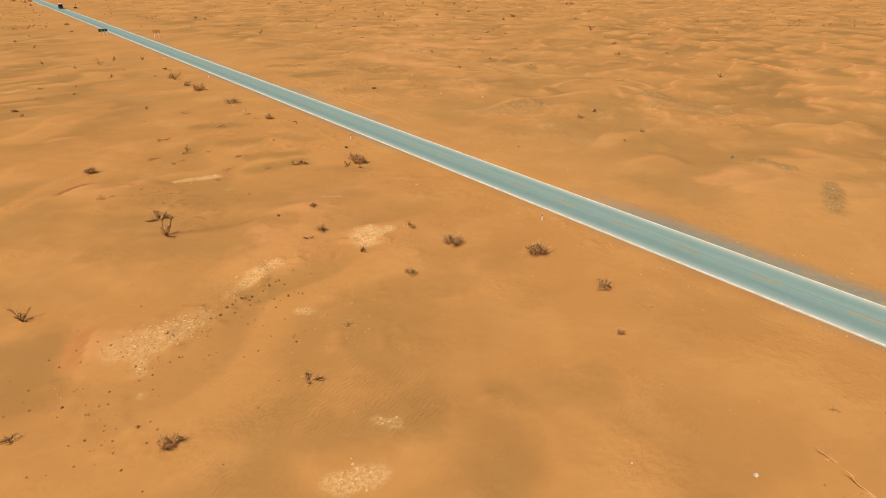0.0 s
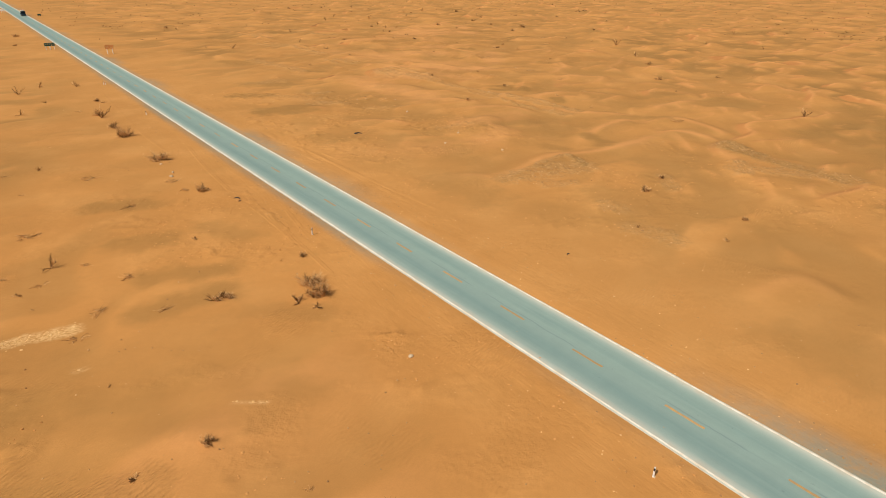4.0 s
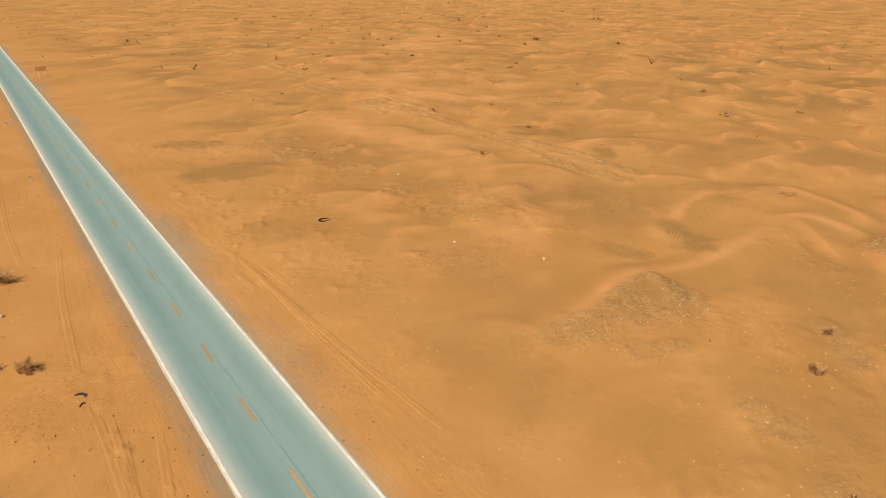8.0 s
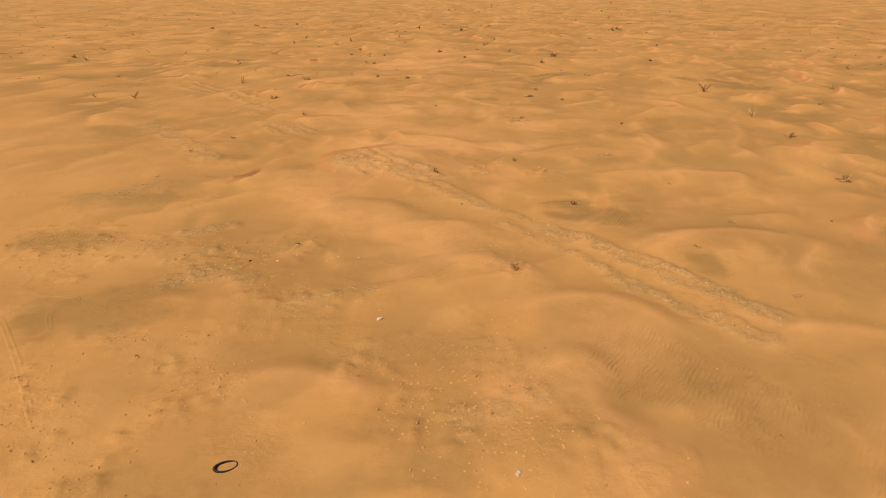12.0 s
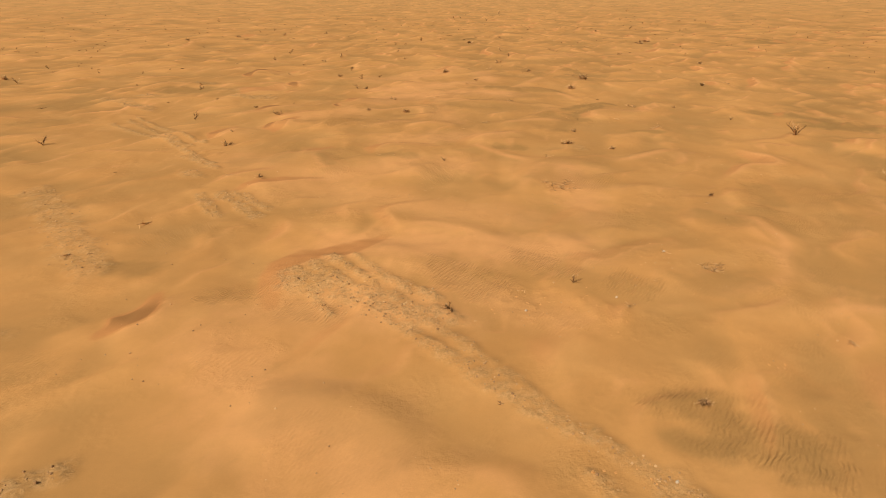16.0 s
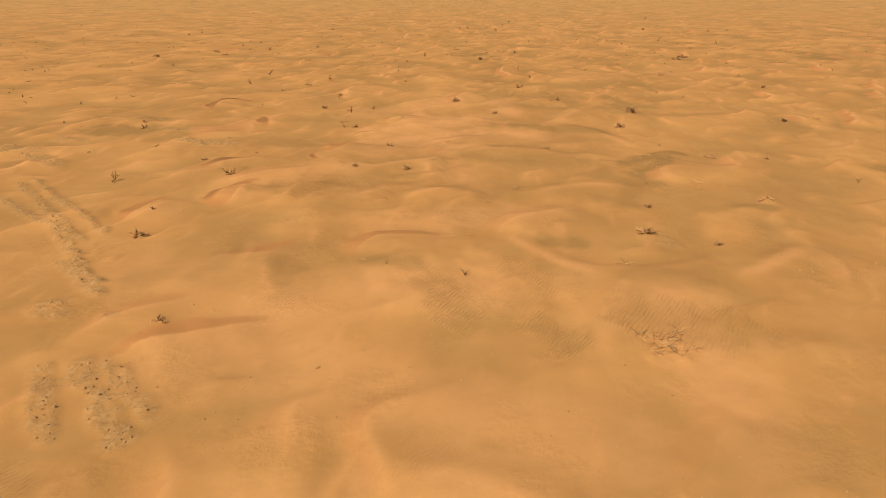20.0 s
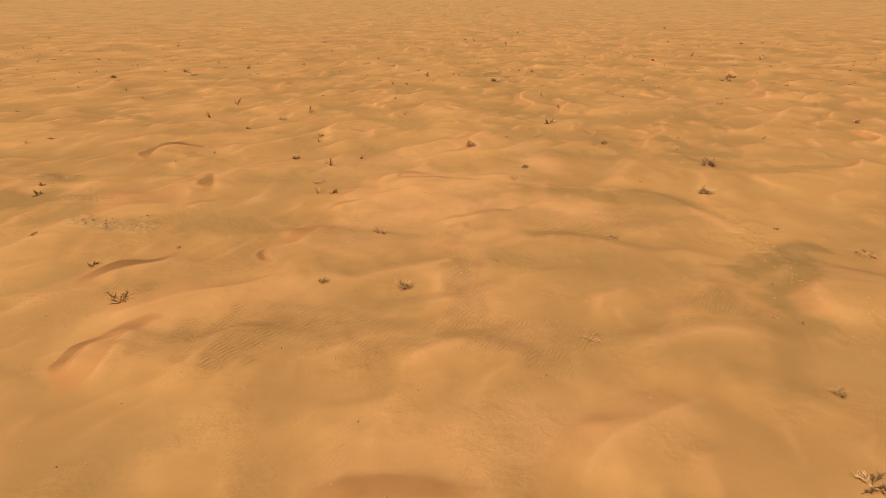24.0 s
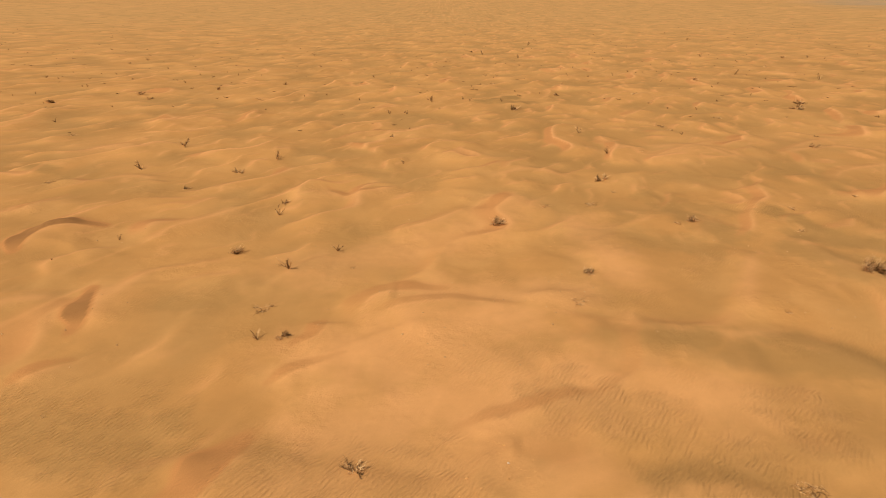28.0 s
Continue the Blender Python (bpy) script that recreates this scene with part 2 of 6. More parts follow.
def perlin(x, y, seed=0):
    """Gradient noise, about -1 to 1."""
    ix, iy = np.floor(x).astype(np.int64), np.floor(y).astype(np.int64)
    fx, fy = x - ix, y - iy
    sx, sy = (f * f * f * (f * (f * 6 - 15) + 10) for f in (fx, fy))

    def corner(a, b):
        n = ((ix + a) * 374761393 + (iy + b) * 668265263 + seed * 974711) & 0xFFFFFFFF
        n = ((n ^ (n >> 13)) * 1274126177) & 0xFFFFFFFF
        turn = ((n ^ (n >> 16)) & 0xFFFF) * (2 * np.pi / 65536)
        return np.cos(turn) * (fx - a) + np.sin(turn) * (fy - b)

    low = corner(0, 0) + sx * (corner(1, 0) - corner(0, 0))
    high = corner(0, 1) + sx * (corner(1, 1) - corner(0, 1))
    return 1.5 * (low + sy * (high - low))


def dune(x0, y0, x1, y1, height, bend=0.0):
    """A crest from one end to the other, with its slip face on the left of that way; bend bows it to that side."""
    DUNES.append((x0, y0, x1, y1, height, bend))


def crest(high, slip, shade, *points):
    """A winding crest through the points. Its steep side lies on the left of that way; slip: how bare and red that face
    is and how dark its painted shade, which is widest near the line's start (positive) or near its end (negative);
    shade: how strongly coarser grains and painted shade brown the ground beside it, on the left (positive) or on the
    right (negative)."""
    p = [np.array(q) for q in points]
    p = [2 * p[0] - p[1]] + p + [2 * p[-1] - p[-2]]
    line = []
    for a, b, c, d in zip(p, p[1:], p[2:], p[3:]):
        for k in np.arange(0, 1, 0.2):
            line.append(0.5 * (2 * b + (c - a) * k + (2 * a - 5 * b + 4 * c - d) * k * k + (3 * b - a - 3 * c + d) * k ** 3))
    CRESTS.append((high, slip, shade, np.array(line + [p[-2]])))


def along_line(x, y, line):
    """Signed distance from a winding line (left positive), and how far along it a place lies, 0 to 1."""
    leg = np.hypot(*(line[1:] - line[:-1]).T)
    start = np.concatenate([[0], np.cumsum(leg)])
    least = np.full_like(x, 1e9)
    side = np.ones_like(x)
    total, weighed = np.zeros_like(x), np.zeros_like(x)
    found = []
    for (ax, ay), (bx, by), l, s in zip(line, line[1:], leg, start):
        k = np.clip(((x - ax) * (bx - ax) + (y - ay) * (by - ay)) / l ** 2, 0, 1)
        d = np.hypot(x - ax - k * (bx - ax), y - ay - k * (by - ay))
        turn = np.sign((bx - ax) * (y - ay) - (by - ay) * (x - ax))
        closer = d < least
        side = np.where(closer, turn, side)
        least = np.minimum(least, d)
        found.append((d, s + k * l))
    for d, s in found:
        w = np.exp((least - d) / 0.8)
        total += w
        weighed += w * s
    return least * side, weighed / total / start[-1]


def bed(x0, y0, x1, y1, width, strength=1.0):
    """A strip or patch of bare grey gravel."""
    BEDS.append((x0, y0, x1, y1, width, strength))


def pale(x0, y0, x1, y1, width, strength=1.0):
    """A strip or patch of pale broken crust."""
    PALES.append((x0, y0, x1, y1, width, strength))


def brown(x0, y0, x1, y1, width, strength=1.0):
    """A sheet of coarser brown grains; on shaded ground it paints the shade too."""
    BROWNS.append((x0, y0, x1, y1, width, strength))


def rippled(x0, y0, x1, y1, width, strength=1.0):
    """A patch of wind ripples."""
    RIPPLES.append((x0, y0, x1, y1, width, strength))


def fresh(x0, y0, x1, y1, width, strength=1.0):
    """A drift of clean pinkish sand."""
    FRESH.append((x0, y0, x1, y1, width, strength))


def lumpy(x0, y0, x1, y1, width, strength=1.0):
    """A patch strewn with small lumps of caked sand."""
    LUMPS.append((x0, y0, x1, y1, width, strength))


def bank(x0, y0, x1, y1, height, reach):
    """A broad soft ridge, steeper on the left of its way and browner there, where its shade is painted."""
    BANKS.append((x0, y0, x1, y1, height, reach))


def rut(x0, y0, x1, y1, bend=0.0, gauge=1.7):
    """A pair of wheel ruts."""
    RUTS.append((x0, y0, x1, y1, bend, gauge))


def strip(x, y, x0, y0, x1, y1):
    """Across (left positive) and along (0 to 1) of a segment, and its length."""
    dx, dy = x1 - x0, y1 - y0
    long = max(math.hypot(dx, dy), 0.01)
    along = ((x - x0) * dx + (y - y0) * dy) / long**2
    across = ((y - y0) * dx - (x - x0) * dy) / long
    return across, along, long


def near(x, y, x0, y0, x1, y1, reach):
    """Which places lie round a segment at all."""
    return (x > min(x0, x1) - reach) & (x < max(x0, x1) + reach) & (y > min(y0, y1) - reach) & (y < max(y0, y1) + reach)


def from_road(x, y):
    return (x - ROAD[0]) * RIGHT[0] + (y - ROAD[1]) * RIGHT[1]


def blotch(x, y, items, wobble, rim=(1.15, 0.55)):
    """0 to 1: how far a place lies inside one of the strips, with a ragged rim."""
    out = np.zeros_like(x)
    for x0, y0, x1, y1, width, strength in items:
        on = near(x, y, x0, y0, x1, y1, width * 2.5 + 6)
        if not on.any():
            continue
        px, py = x[on], y[on]
        across, along, long = strip(px, py, x0, y0, x1, y1)
        past = (np.abs(along - 0.5) - 0.5).clip(0) * long
        rough = perlin(px / 3.1, py / 3.1, 41) * wobble * width + perlin(px / 1.1, py / 1.1, 42) * wobble * 0.6 * width
        out[on] = np.maximum(out[on], strength * smooth(rim[0], rim[1], (np.hypot(across, past) + rough) / width))
    return out


def land(x, y):
    """The height of the sand, how much of a place is slip face, and how much coarser grain and painted shade browns it.
    """
    x, y = np.asarray(x, float), np.asarray(y, float)
    off = from_road(x, y)
    far = smooth(5, 40, np.abs(off))
    beyond = smooth(10, 75, off)
    quiet = 0.72 + 0.28 * np.maximum(smooth(55, 95, np.abs(x)), smooth(380, 450, y))
    u, v = x * LEE[0] + y * LEE[1], x * SIDE[0] + y * SIDE[1]
    z = 0.55 * perlin(x / 47, y / 47, 1) + 0.28 * perlin(x / 21, y / 21, 2) + 0.03 * perlin(x / 6, y / 6, 3)
    knots = smooth(-0.25, 0.35, perlin(x / 31, y / 31, 81))
    z += knots * (0.10 * (0.45 - np.abs(perlin(x / 6.5, y / 5, 82))) + 0.05 * perlin(x / 2.4, y / 2.4, 83))
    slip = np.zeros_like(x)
    clean = np.zeros_like(x)
    crests = np.zeros_like(x)
    for step, seed, size, share in ((17.0, 10, 1.08, 0.22), (9.0, 20, 0.52, 0.25), (4.6, 30, 0.15, 0.28)):
        phase = u / step + 0.60 * perlin(u / (1.9 * step), v / (1.6 * step), seed) + 0.30 * perlin(u / (0.9 * step), v / (0.7 * step), seed + 1)
        part = phase - np.floor(phase)
        grow = smooth(-0.30, 0.55, perlin(u / (step * 1.2), v / (step * 1.15), seed + 2)) * size * (0.2 + 0.8 * beyond) * quiet
        rise = np.clip(part / (1 - share), 0, 1)
        down = np.clip((1 - part) / share, 0, 1)
        shape = np.where(part < 1 - share, 0.4 * rise + 0.6 * rise * rise * (3 - 2 * rise), down * (0.4 + 0.6 * down))
        z += grow * shape
        crests += grow * shape
        strong = smooth(0.35, 0.85, grow / size) * quiet
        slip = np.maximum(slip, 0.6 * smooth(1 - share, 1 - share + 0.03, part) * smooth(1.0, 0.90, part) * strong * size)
        clean = np.maximum(clean, 0.9 * smooth(0.68, 1 - share, part) * smooth(1.0, 1 - share + 0.02, part) * strong * (0.5 + 0.5 * size))
    low = crests / (0.2 + 0.8 * beyond) / (0.3 + 0.7 * quiet)
    # low ground gets browner grains, with hollow shade painted into the same tone
    coarse_shade = smooth(0.55, 0.06, low + 0.14 * perlin(x / 11, y / 11, 61)) * (0.30 + 0.70 * smooth(-0.40, 0.40, perlin(x / 24, y / 24, 63)))
    coarse_shade *= (0.65 + 0.35 * smooth(0.72, 1.0, quiet)) * (1 - 0.6 * clean) * (1.0 - 0.12 * smooth(5, -15, off)) * (1 - 0.32 * smooth(200, 480, y))
    for high, bare, shade, line in CRESTS:
        reach = 12 + 8 * high
        on = near(x, y, *line.min(0), *line.max(0), reach)
        if not on.any():
            continue
        d, t = along_line(x[on], y[on], line)
        ends = smooth(-0.01, 0.24, t) * smooth(1.01, 0.76, t)
        soft = smooth(0.35, 0.1, abs(bare))
        run = t if bare > 0 else 1 - t
        bulge = smooth(-0.02, 0.32, run) * smooth(1.10, 0.50, run) * (1 + 0.25 * perlin(x[on] / 3, y[on] / 3, 46))
        foot = (3.3 * high + 0.6) * (0.28 + 0.72 * bulge) * (1 - soft) + (3.0 * high + 2.0) * soft
        rise = high * (0.95 * soft + (0.32 + 0.48 * bulge) * (1 - soft))
        lee = np.clip(1 - d / foot, 0, 1)
        lee = lee * (1 - soft) + lee * lee * (3 - 2 * lee) * soft
        wind = np.exp(-np.abs(d / (3.0 + 4.5 * high)) ** 1.4)
        shape = np.where(d < 0, wind, lee)
        z[on] = z[on] * (1 - 0.5 * ends * np.exp(-np.abs(d) / 5)) + ends * (rise * shape - 0.16 * rise * np.exp(-((d - 1.3 * foot) / (0.6 * foot)) ** 2))
        hem = 0.7 * np.exp(-(d / 1.1) ** 2) * soft + np.where(d < 0, 0.45 * np.exp(d / (2.0 + high)) + 0.55 * np.exp(d / 0.7), 0) * (1 - soft)
        coarse_shade[on] *= 1 - 0.8 * ends * np.maximum(hem, 0.5 * shape)
        clean[on] = np.maximum(clean[on], 0.8 * ends * hem)
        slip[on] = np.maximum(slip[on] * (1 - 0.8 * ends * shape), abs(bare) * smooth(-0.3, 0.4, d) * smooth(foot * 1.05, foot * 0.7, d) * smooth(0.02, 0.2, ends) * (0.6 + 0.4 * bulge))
        # the shaded flank or hollow beside the crest, painted brown
        if shade:
            out = (d - 0.6 * foot) if shade > 0 else -d - 0.3
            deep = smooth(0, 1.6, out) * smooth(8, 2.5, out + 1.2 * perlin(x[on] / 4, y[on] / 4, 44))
            coarse_shade[on] = np.maximum(coarse_shade[on], abs(shade) * ends * deep * (0.85 + 0.4 * perlin(x[on] / 7, y[on] / 7, 45)))
    for x0, y0, x1, y1, high, bend in DUNES:
        on = near(x, y, x0, y0, x1, y1, 30)
        if not on.any():
            continue
        across, along, long = strip(x[on], y[on], x0, y0, x1, y1)
        across = across - bend * long * (1 - (2 * along - 1) ** 2) + 0.12 * long * 0.2 * np.sin(along * 5)
        ends = smooth(-0.35, 0.42, along) * smooth(1.35, 0.58, along)
        high = high * 0.72
        foot = high * 3.1 + 0.9
        lee = np.clip(1 - across / foot, 0, 1)
        shape = np.where(across < 0, np.exp(-(across / (9 + 5 * high)) ** 2 + across / 40), lee)
        z[on] = z[on] * (1 - 0.5 * ends * np.exp(-np.abs(across) / 6)) + high * ends * shape
        coarse_shade[on] *= 1 - 0.8 * ends * shape
        clean[on] = np.maximum(clean[on], 0.7 * ends * np.exp(-np.abs(across) / (3 + 3 * high)))
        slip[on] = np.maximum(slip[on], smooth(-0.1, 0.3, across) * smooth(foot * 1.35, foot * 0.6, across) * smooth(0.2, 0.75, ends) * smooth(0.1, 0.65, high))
    for x0, y0, x1, y1, high, reach in BANKS:
        on = near(x, y, x0, y0, x1, y1, 4 * reach)
        if not on.any():
            continue
        across, along, long = strip(x[on], y[on], x0, y0, x1, y1)
        across = across + 0.6 * perlin(x[on] / 9, y[on] / 9, 91) * reach * 0.5
        ends = smooth(-0.4, 0.35, along) * smooth(1.4, 0.65, along)
        wide = np.where(across > 0, 0.65 * reach, 2.0 * reach)
        shape = np.exp(-np.abs(across / wide) ** 1.5)
        z[on] += high * ends * shape
        # the lee side's shade goes into the colour as brown
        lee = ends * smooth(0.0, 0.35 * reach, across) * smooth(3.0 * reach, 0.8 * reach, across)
        coarse_shade[on] = np.maximum(coarse_shade[on] * (1 - 0.7 * ends * shape), 0.6 * lee)
        clean[on] = np.maximum(clean[on], 0.8 * ends * shape * smooth(0.3 * reach, -0.2 * reach, across))
    tracks = np.zeros_like(x)
    for x0, y0, x1, y1, bend, gauge in RUTS:
        on = near(x, y, x0, y0, x1, y1, 12)
        if not on.any():
            continue
        across, along, long = strip(x[on], y[on], x0, y0, x1, y1)
        across = across - bend * long * (1 - (2 * along - 1) ** 2)
        ends = smooth(-0.05, 0.08, along) * smooth(1.05, 0.92, along)
        for side in (-gauge / 2, gauge / 2):
            d = np.abs(across - side)
            tracks[on] += ends * (0.55 + 0.9 * perlin(x[on] / 5, y[on] / 5, 95)).clip(0, 1) * (0.015 * np.exp(-((d - 0.66) / 0.30) ** 2) - 0.03 * np.exp(-(d / 0.38) ** 2))
    grit = blotch(x, y, BEDS, 0.45)
    z += grit * (0.12 + 0.30 * np.abs(perlin((x * 0.83 + y * 0.56) / 1.5, (x * 0.56 - y * 0.83) / 4.0, 30)) + 0.20 * perlin(x / 0.8, y / 0.8, 31))
    caked = blotch(x, y, LUMPS, 0.5, (1.3, 0.3))
    mounds = caked * (0.34 * smooth(0.30, 0.72, perlin(x / 1.3, y / 1.3, 36) + 0.5 * perlin(x / 6, y / 6, 38)) + 0.05 * perlin(x / 0.7, y / 0.7, 37))
    z = z + 30 * smooth(1300, 4600, np.hypot(x, y))
    z = z * far + (tracks + mounds) * smooth(4.4, 6.0, np.abs(off)) - 0.035 * smooth(6.0, 4.2, np.abs(off)) + smooth(4.0, 5.2, np.abs(off)) * smooth(8.0, 6.0, np.abs(off)) * (0.05 + 0.05 * perlin(x / 4, y / 4, 33))
    drift = 0.75 * blotch(x, y, FRESH, 0.4, (1.6, 0.1))
    coarse_shade = np.maximum(coarse_shade * far * 0.78 * (1 - 0.9 * drift), smooth(5, 14, np.abs(off)) * np.maximum(0.95 * blotch(x, y, BROWNS, 0.4, (1.4, 0.25)), 0.30 * blotch(x, y, RIPPLES, 0.4, (1.3, 0.4))))
    return z, slip, coarse_shade, np.maximum(clean * (1 - coarse_shade), drift) * far


def ground_at(x, y):
    return float(land(np.array([float(x)]), np.array([float(y)]))[0][0])


# ---- helpers for meshes ----
def part(name, bm, material, parent, label=""):
    mesh = bpy.data.meshes.new(name)
    bm.to_mesh(mesh)
    bm.free()
    mesh.materials.append(material)
    ob = new(name, mesh)
    ob.parent = parent
    return tagged(ob, label)


def sheet(name, verts, faces, material, soft=False):
    """An object from arrays of corners and faces."""
    mesh = bpy.data.meshes.new(name)
    mesh.from_pydata([tuple(v) for v in verts], [], [tuple(f) for f in faces])
    mesh.materials.append(material)
    if soft:
        mesh.shade_smooth()
    return new(name, mesh)


def block(bm, size, m, bevel=0.0):
    """A box of that size with its base on the pose's origin, its edges rounded."""
    made = bmesh.ops.create_cube(bm, size=1.0, matrix=m @ Matrix.Translation((0, 0, size[2] / 2)) @ Matrix.Diagonal((*size, 1)))
    if bevel:
        edges = list({e for v in made["verts"] for e in v.link_edges})
        bmesh.ops.bevel(bm, geom=edges, offset=bevel, segments=2, affect="EDGES")
    return bm


def rod(bm, a, b, r0, r1, sides=8):
    """A tapered rod from a to b."""
    a, b = Vector(a), Vector(b)
    turn = (b - a).to_track_quat("Z", "Y").to_matrix().to_4x4()
    bmesh.ops.create_cone(bm, cap_ends=True, segments=sides, radius1=r0, radius2=r1, depth=(b - a).length,
                          matrix=Matrix.Translation((a + b) / 2) @ turn)
    return bm


def grow(verts, faces, start, way, length, thick, rng, steps=4, droop=0.0, wild=0.3):
    """A bent tapering twig of three-sided rings; returns its joints."""
    p, d = Vector(start), Vector(way).normalized()
    joints, base = [], None
    for k in range(steps + 1):
        r = thick * (1 - 0.8 * k / steps)
        side = d.cross(Vector((0.3, 0.2, 1))).normalized() if abs(d.z) < 0.98 else Vector((1, 0, 0))
        other = d.cross(side)
        first = len(verts)
        for a in (0, 2.1, 4.2):
            verts.append(p + side * (r * math.cos(a)) + other * (r * math.sin(a)))
        if base is not None:
            for j in range(3):
                faces.append((base + j, base + (j + 1) % 3, first + (j + 1) % 3, first + j))
        base = first
        joints.append((p.copy(), d.copy()))
        p = p + d * (length / steps)
        d = (d + Vector((rng.uniform(-wild, wild), rng.uniform(-wild, wild), rng.uniform(-wild, wild) - droop))).normalized()
        if p.z < 0.02:
            p.z, d.z = 0.02, abs(d.z) * 0.3
    return joints


# ---- the ground: one sheet from here to the horizon ----
dune(-31.9, 42.8, -33.3, 50.0, 0.60, 0.10)
dune(-58.2, 84.3, -55.4, 91.1, 0.70, 0.10)
dune(31.2, 447.3, 56.1, 465.7, 0.40, 0.10)
dune(64.6, 456.0, 83.7, 468.5, 0.40, 0.10)
dune(-95.8, 451.6, -85.1, 460.6, 0.50, 0.10)
crest(1.50, -0.62, 0.0, (-22.7, 238.7), (-23.3, 244.9), (-21.9, 249.3), (-15.7, 251.4), (-11.8, 259.6))
crest(0.70, 0.0, 0.3, (-12.0, 260.9), (-7.0, 262.1), (-0.1, 259.0), (4.4, 255.4))
crest(1.10, 0.90, 0.2, (-38.9, 234.0), (-35.8, 236.4), (-35.3, 239.2), (-36.5, 242.6))
crest(0.90, 0.60, 0.3, (-39.8, 277.1), (-38.1, 278.2), (-37.1, 279.7), (-31.3, 282.1), (-25.7, 284.7))
crest(0.80, 0.60, 0.3, (-35.7, 299.9), (-33.2, 300.4), (-30.4, 301.3), (-27.6, 305.2))
crest(0.50, 0.10, 0.5, (-31.8, 299.1), (-28.0, 296.5), (-26.9, 292.7))
crest(1.00, 0.50, 0.2, (-18.9, 300.2), (-18.6, 303.6), (-16.6, 306.2), (-13.3, 306.8), (-6.7, 307.1))
crest(1.10, 0.26, 0.2, (-0.3, 307.0), (0.7, 310.3), (4.3, 313.7), (13.7, 319.2))
crest(0.50, 0.0, -0.6, (-0.2, 307.8), (2.9, 303.9), (7.4, 298.3), (13.7, 293.8))
crest(0.90, 0.22, 0.2, (9.2, 278.9), (10.5, 284.9), (13.3, 289.3), (17.3, 292.5), (25.2, 294.5))
crest(0.50, 0.0, -0.4, (25.5, 295.1), (30.9, 295.7), (35.3, 298.8), (42.6, 303.9))
crest(0.60, 0.22, 0.1, (10.1, 261.0), (12.0, 263.9), (16.7, 270.1))
crest(0.40, 0.0, -0.3, (10.2, 261.2), (11.9, 256.9), (13.9, 253.3))
crest(0.60, 0.25, 0.3, (10.8, 246.1), (12.6, 251.0), (15.5, 251.4), (21.1, 255.6), (27.2, 257.4))
crest(0.60, 0.0, 0.5, (39.1, 267.8), (39.6, 260.6), (39.8, 255.6), (35.4, 248.4))
crest(0.90, 0.75, 0.2, (-56.1, 314.0), (-54.5, 319.1), (-53.4, 324.3))
crest(1.30, -0.80, 0.1, (-34.5, 350.9), (-30.2, 352.7), (-28.2, 357.7), (-27.6, 361.0))
crest(0.25, 0.95, 0.2, (-32.5, 346.8), (-33.9, 349.0), (-34.1, 351.7))
crest(0.60, 0.36, 0.1, (-11.9, 361.0), (-9.0, 362.1), (-4.6, 363.6), (-0.9, 365.4), (2.8, 366.1))
crest(0.90, 0.50, 0.1, (-22.4, 379.0), (-21.4, 382.9), (-19.0, 385.1), (-11.6, 386.4))
crest(1.00, 0.90, 0.2, (-52.9, 339.1), (-52.3, 341.6), (-49.5, 344.0), (-46.2, 346.0), (-45.6, 349.8))
crest(1.50, 1.00, 0.2, (-42.9, 319.9), (-41.7, 323.0), (-42.3, 327.9), (-41.0, 330.6))
crest(1.30, 1.00, 0.2, (-70.8, 397.0), (-71.7, 400.5), (-70.4, 405.1), (-63.3, 406.1))
crest(0.90, 0.95, 0.0, (-51.2, 375.7), (-51.3, 379.1), (-54.6, 387.7))
crest(0.50, 0.50, 0.2, (-51.7, 367.6), (-50.4, 369.3), (-49.0, 370.8))
crest(0.40, 0.55, 0.1, (-28.5, 367.8), (-26.7, 369.5), (-24.3, 370.8), (-22.6, 372.2))
crest(0.60, -0.60, 0.1, (-27.5, 374.4), (-25.7, 375.8), (-25.2, 378.8))
crest(0.60, 0.50, 0.2, (-34.9, 427.6), (-30.1, 422.3), (-26.9, 424.3), (-21.2, 429.9))
crest(0.60, 0.25, 0.1, (-21.6, 405.5), (-14.9, 409.4), (-7.9, 418.7))
crest(0.80, 0.50, 0.2, (-39.5, 465.4), (-33.8, 474.4), (-22.4, 477.2), (-10.5, 488.6))
crest(0.60, 0.50, 0.3, (-82.5, 412.6), (-80.7, 417.4), (-78.4, 423.0))
crest(0.60, 0.40, 0.2, (-88.0, 486.3), (-83.7, 495.4), (-74.3, 496.3))
crest(0.60, 0.0, -0.6, (60.5, 450.2), (68.8, 456.4), (80.1, 458.1), (85.4, 448.9))
crest(0.50, 0.1, 0.5, (18.6, 449.7), (29.2, 457.0), (32.4, 450.8), (49.0, 458.2), (52.9, 443.4))
crest(0.50, 0.2, 0.4, (60.6, 430.2), (66.8, 438.0), (81.2, 444.5))
crest(0.50, 0.0, -0.6, (6.2, 376.7), (11.9, 376.1), (16.8, 375.2), (23.2, 375.2), (29.5, 370.0))
crest(0.40, 0.0, 0.4, (16.6, 375.3), (16.2, 371.2), (16.3, 368.0))
crest(0.50, 0.0, 0.4, (20.7, 379.9), (25.0, 388.3), (30.3, 399.0))
crest(0.50, 0.0, -0.4, (17.0, 375.0), (26.2, 371.4), (30.8, 362.9), (33.2, 355.8))
crest(0.60, 0.0, 0.5, (21.7, 207.2), (23.3, 209.2), (28.4, 211.7), (32.9, 212.1))
crest(0.50, 0.0, 0.5, (65.3, 277.0), (61.1, 265.1), (55.7, 256.5), (56.4, 250.3), (58.5, 244.8))
crest(0.50, 0.0, 0.4, (32.4, 236.2), (38.1, 238.9), (45.4, 238.6), (48.7, 237.1), (43.5, 227.8))
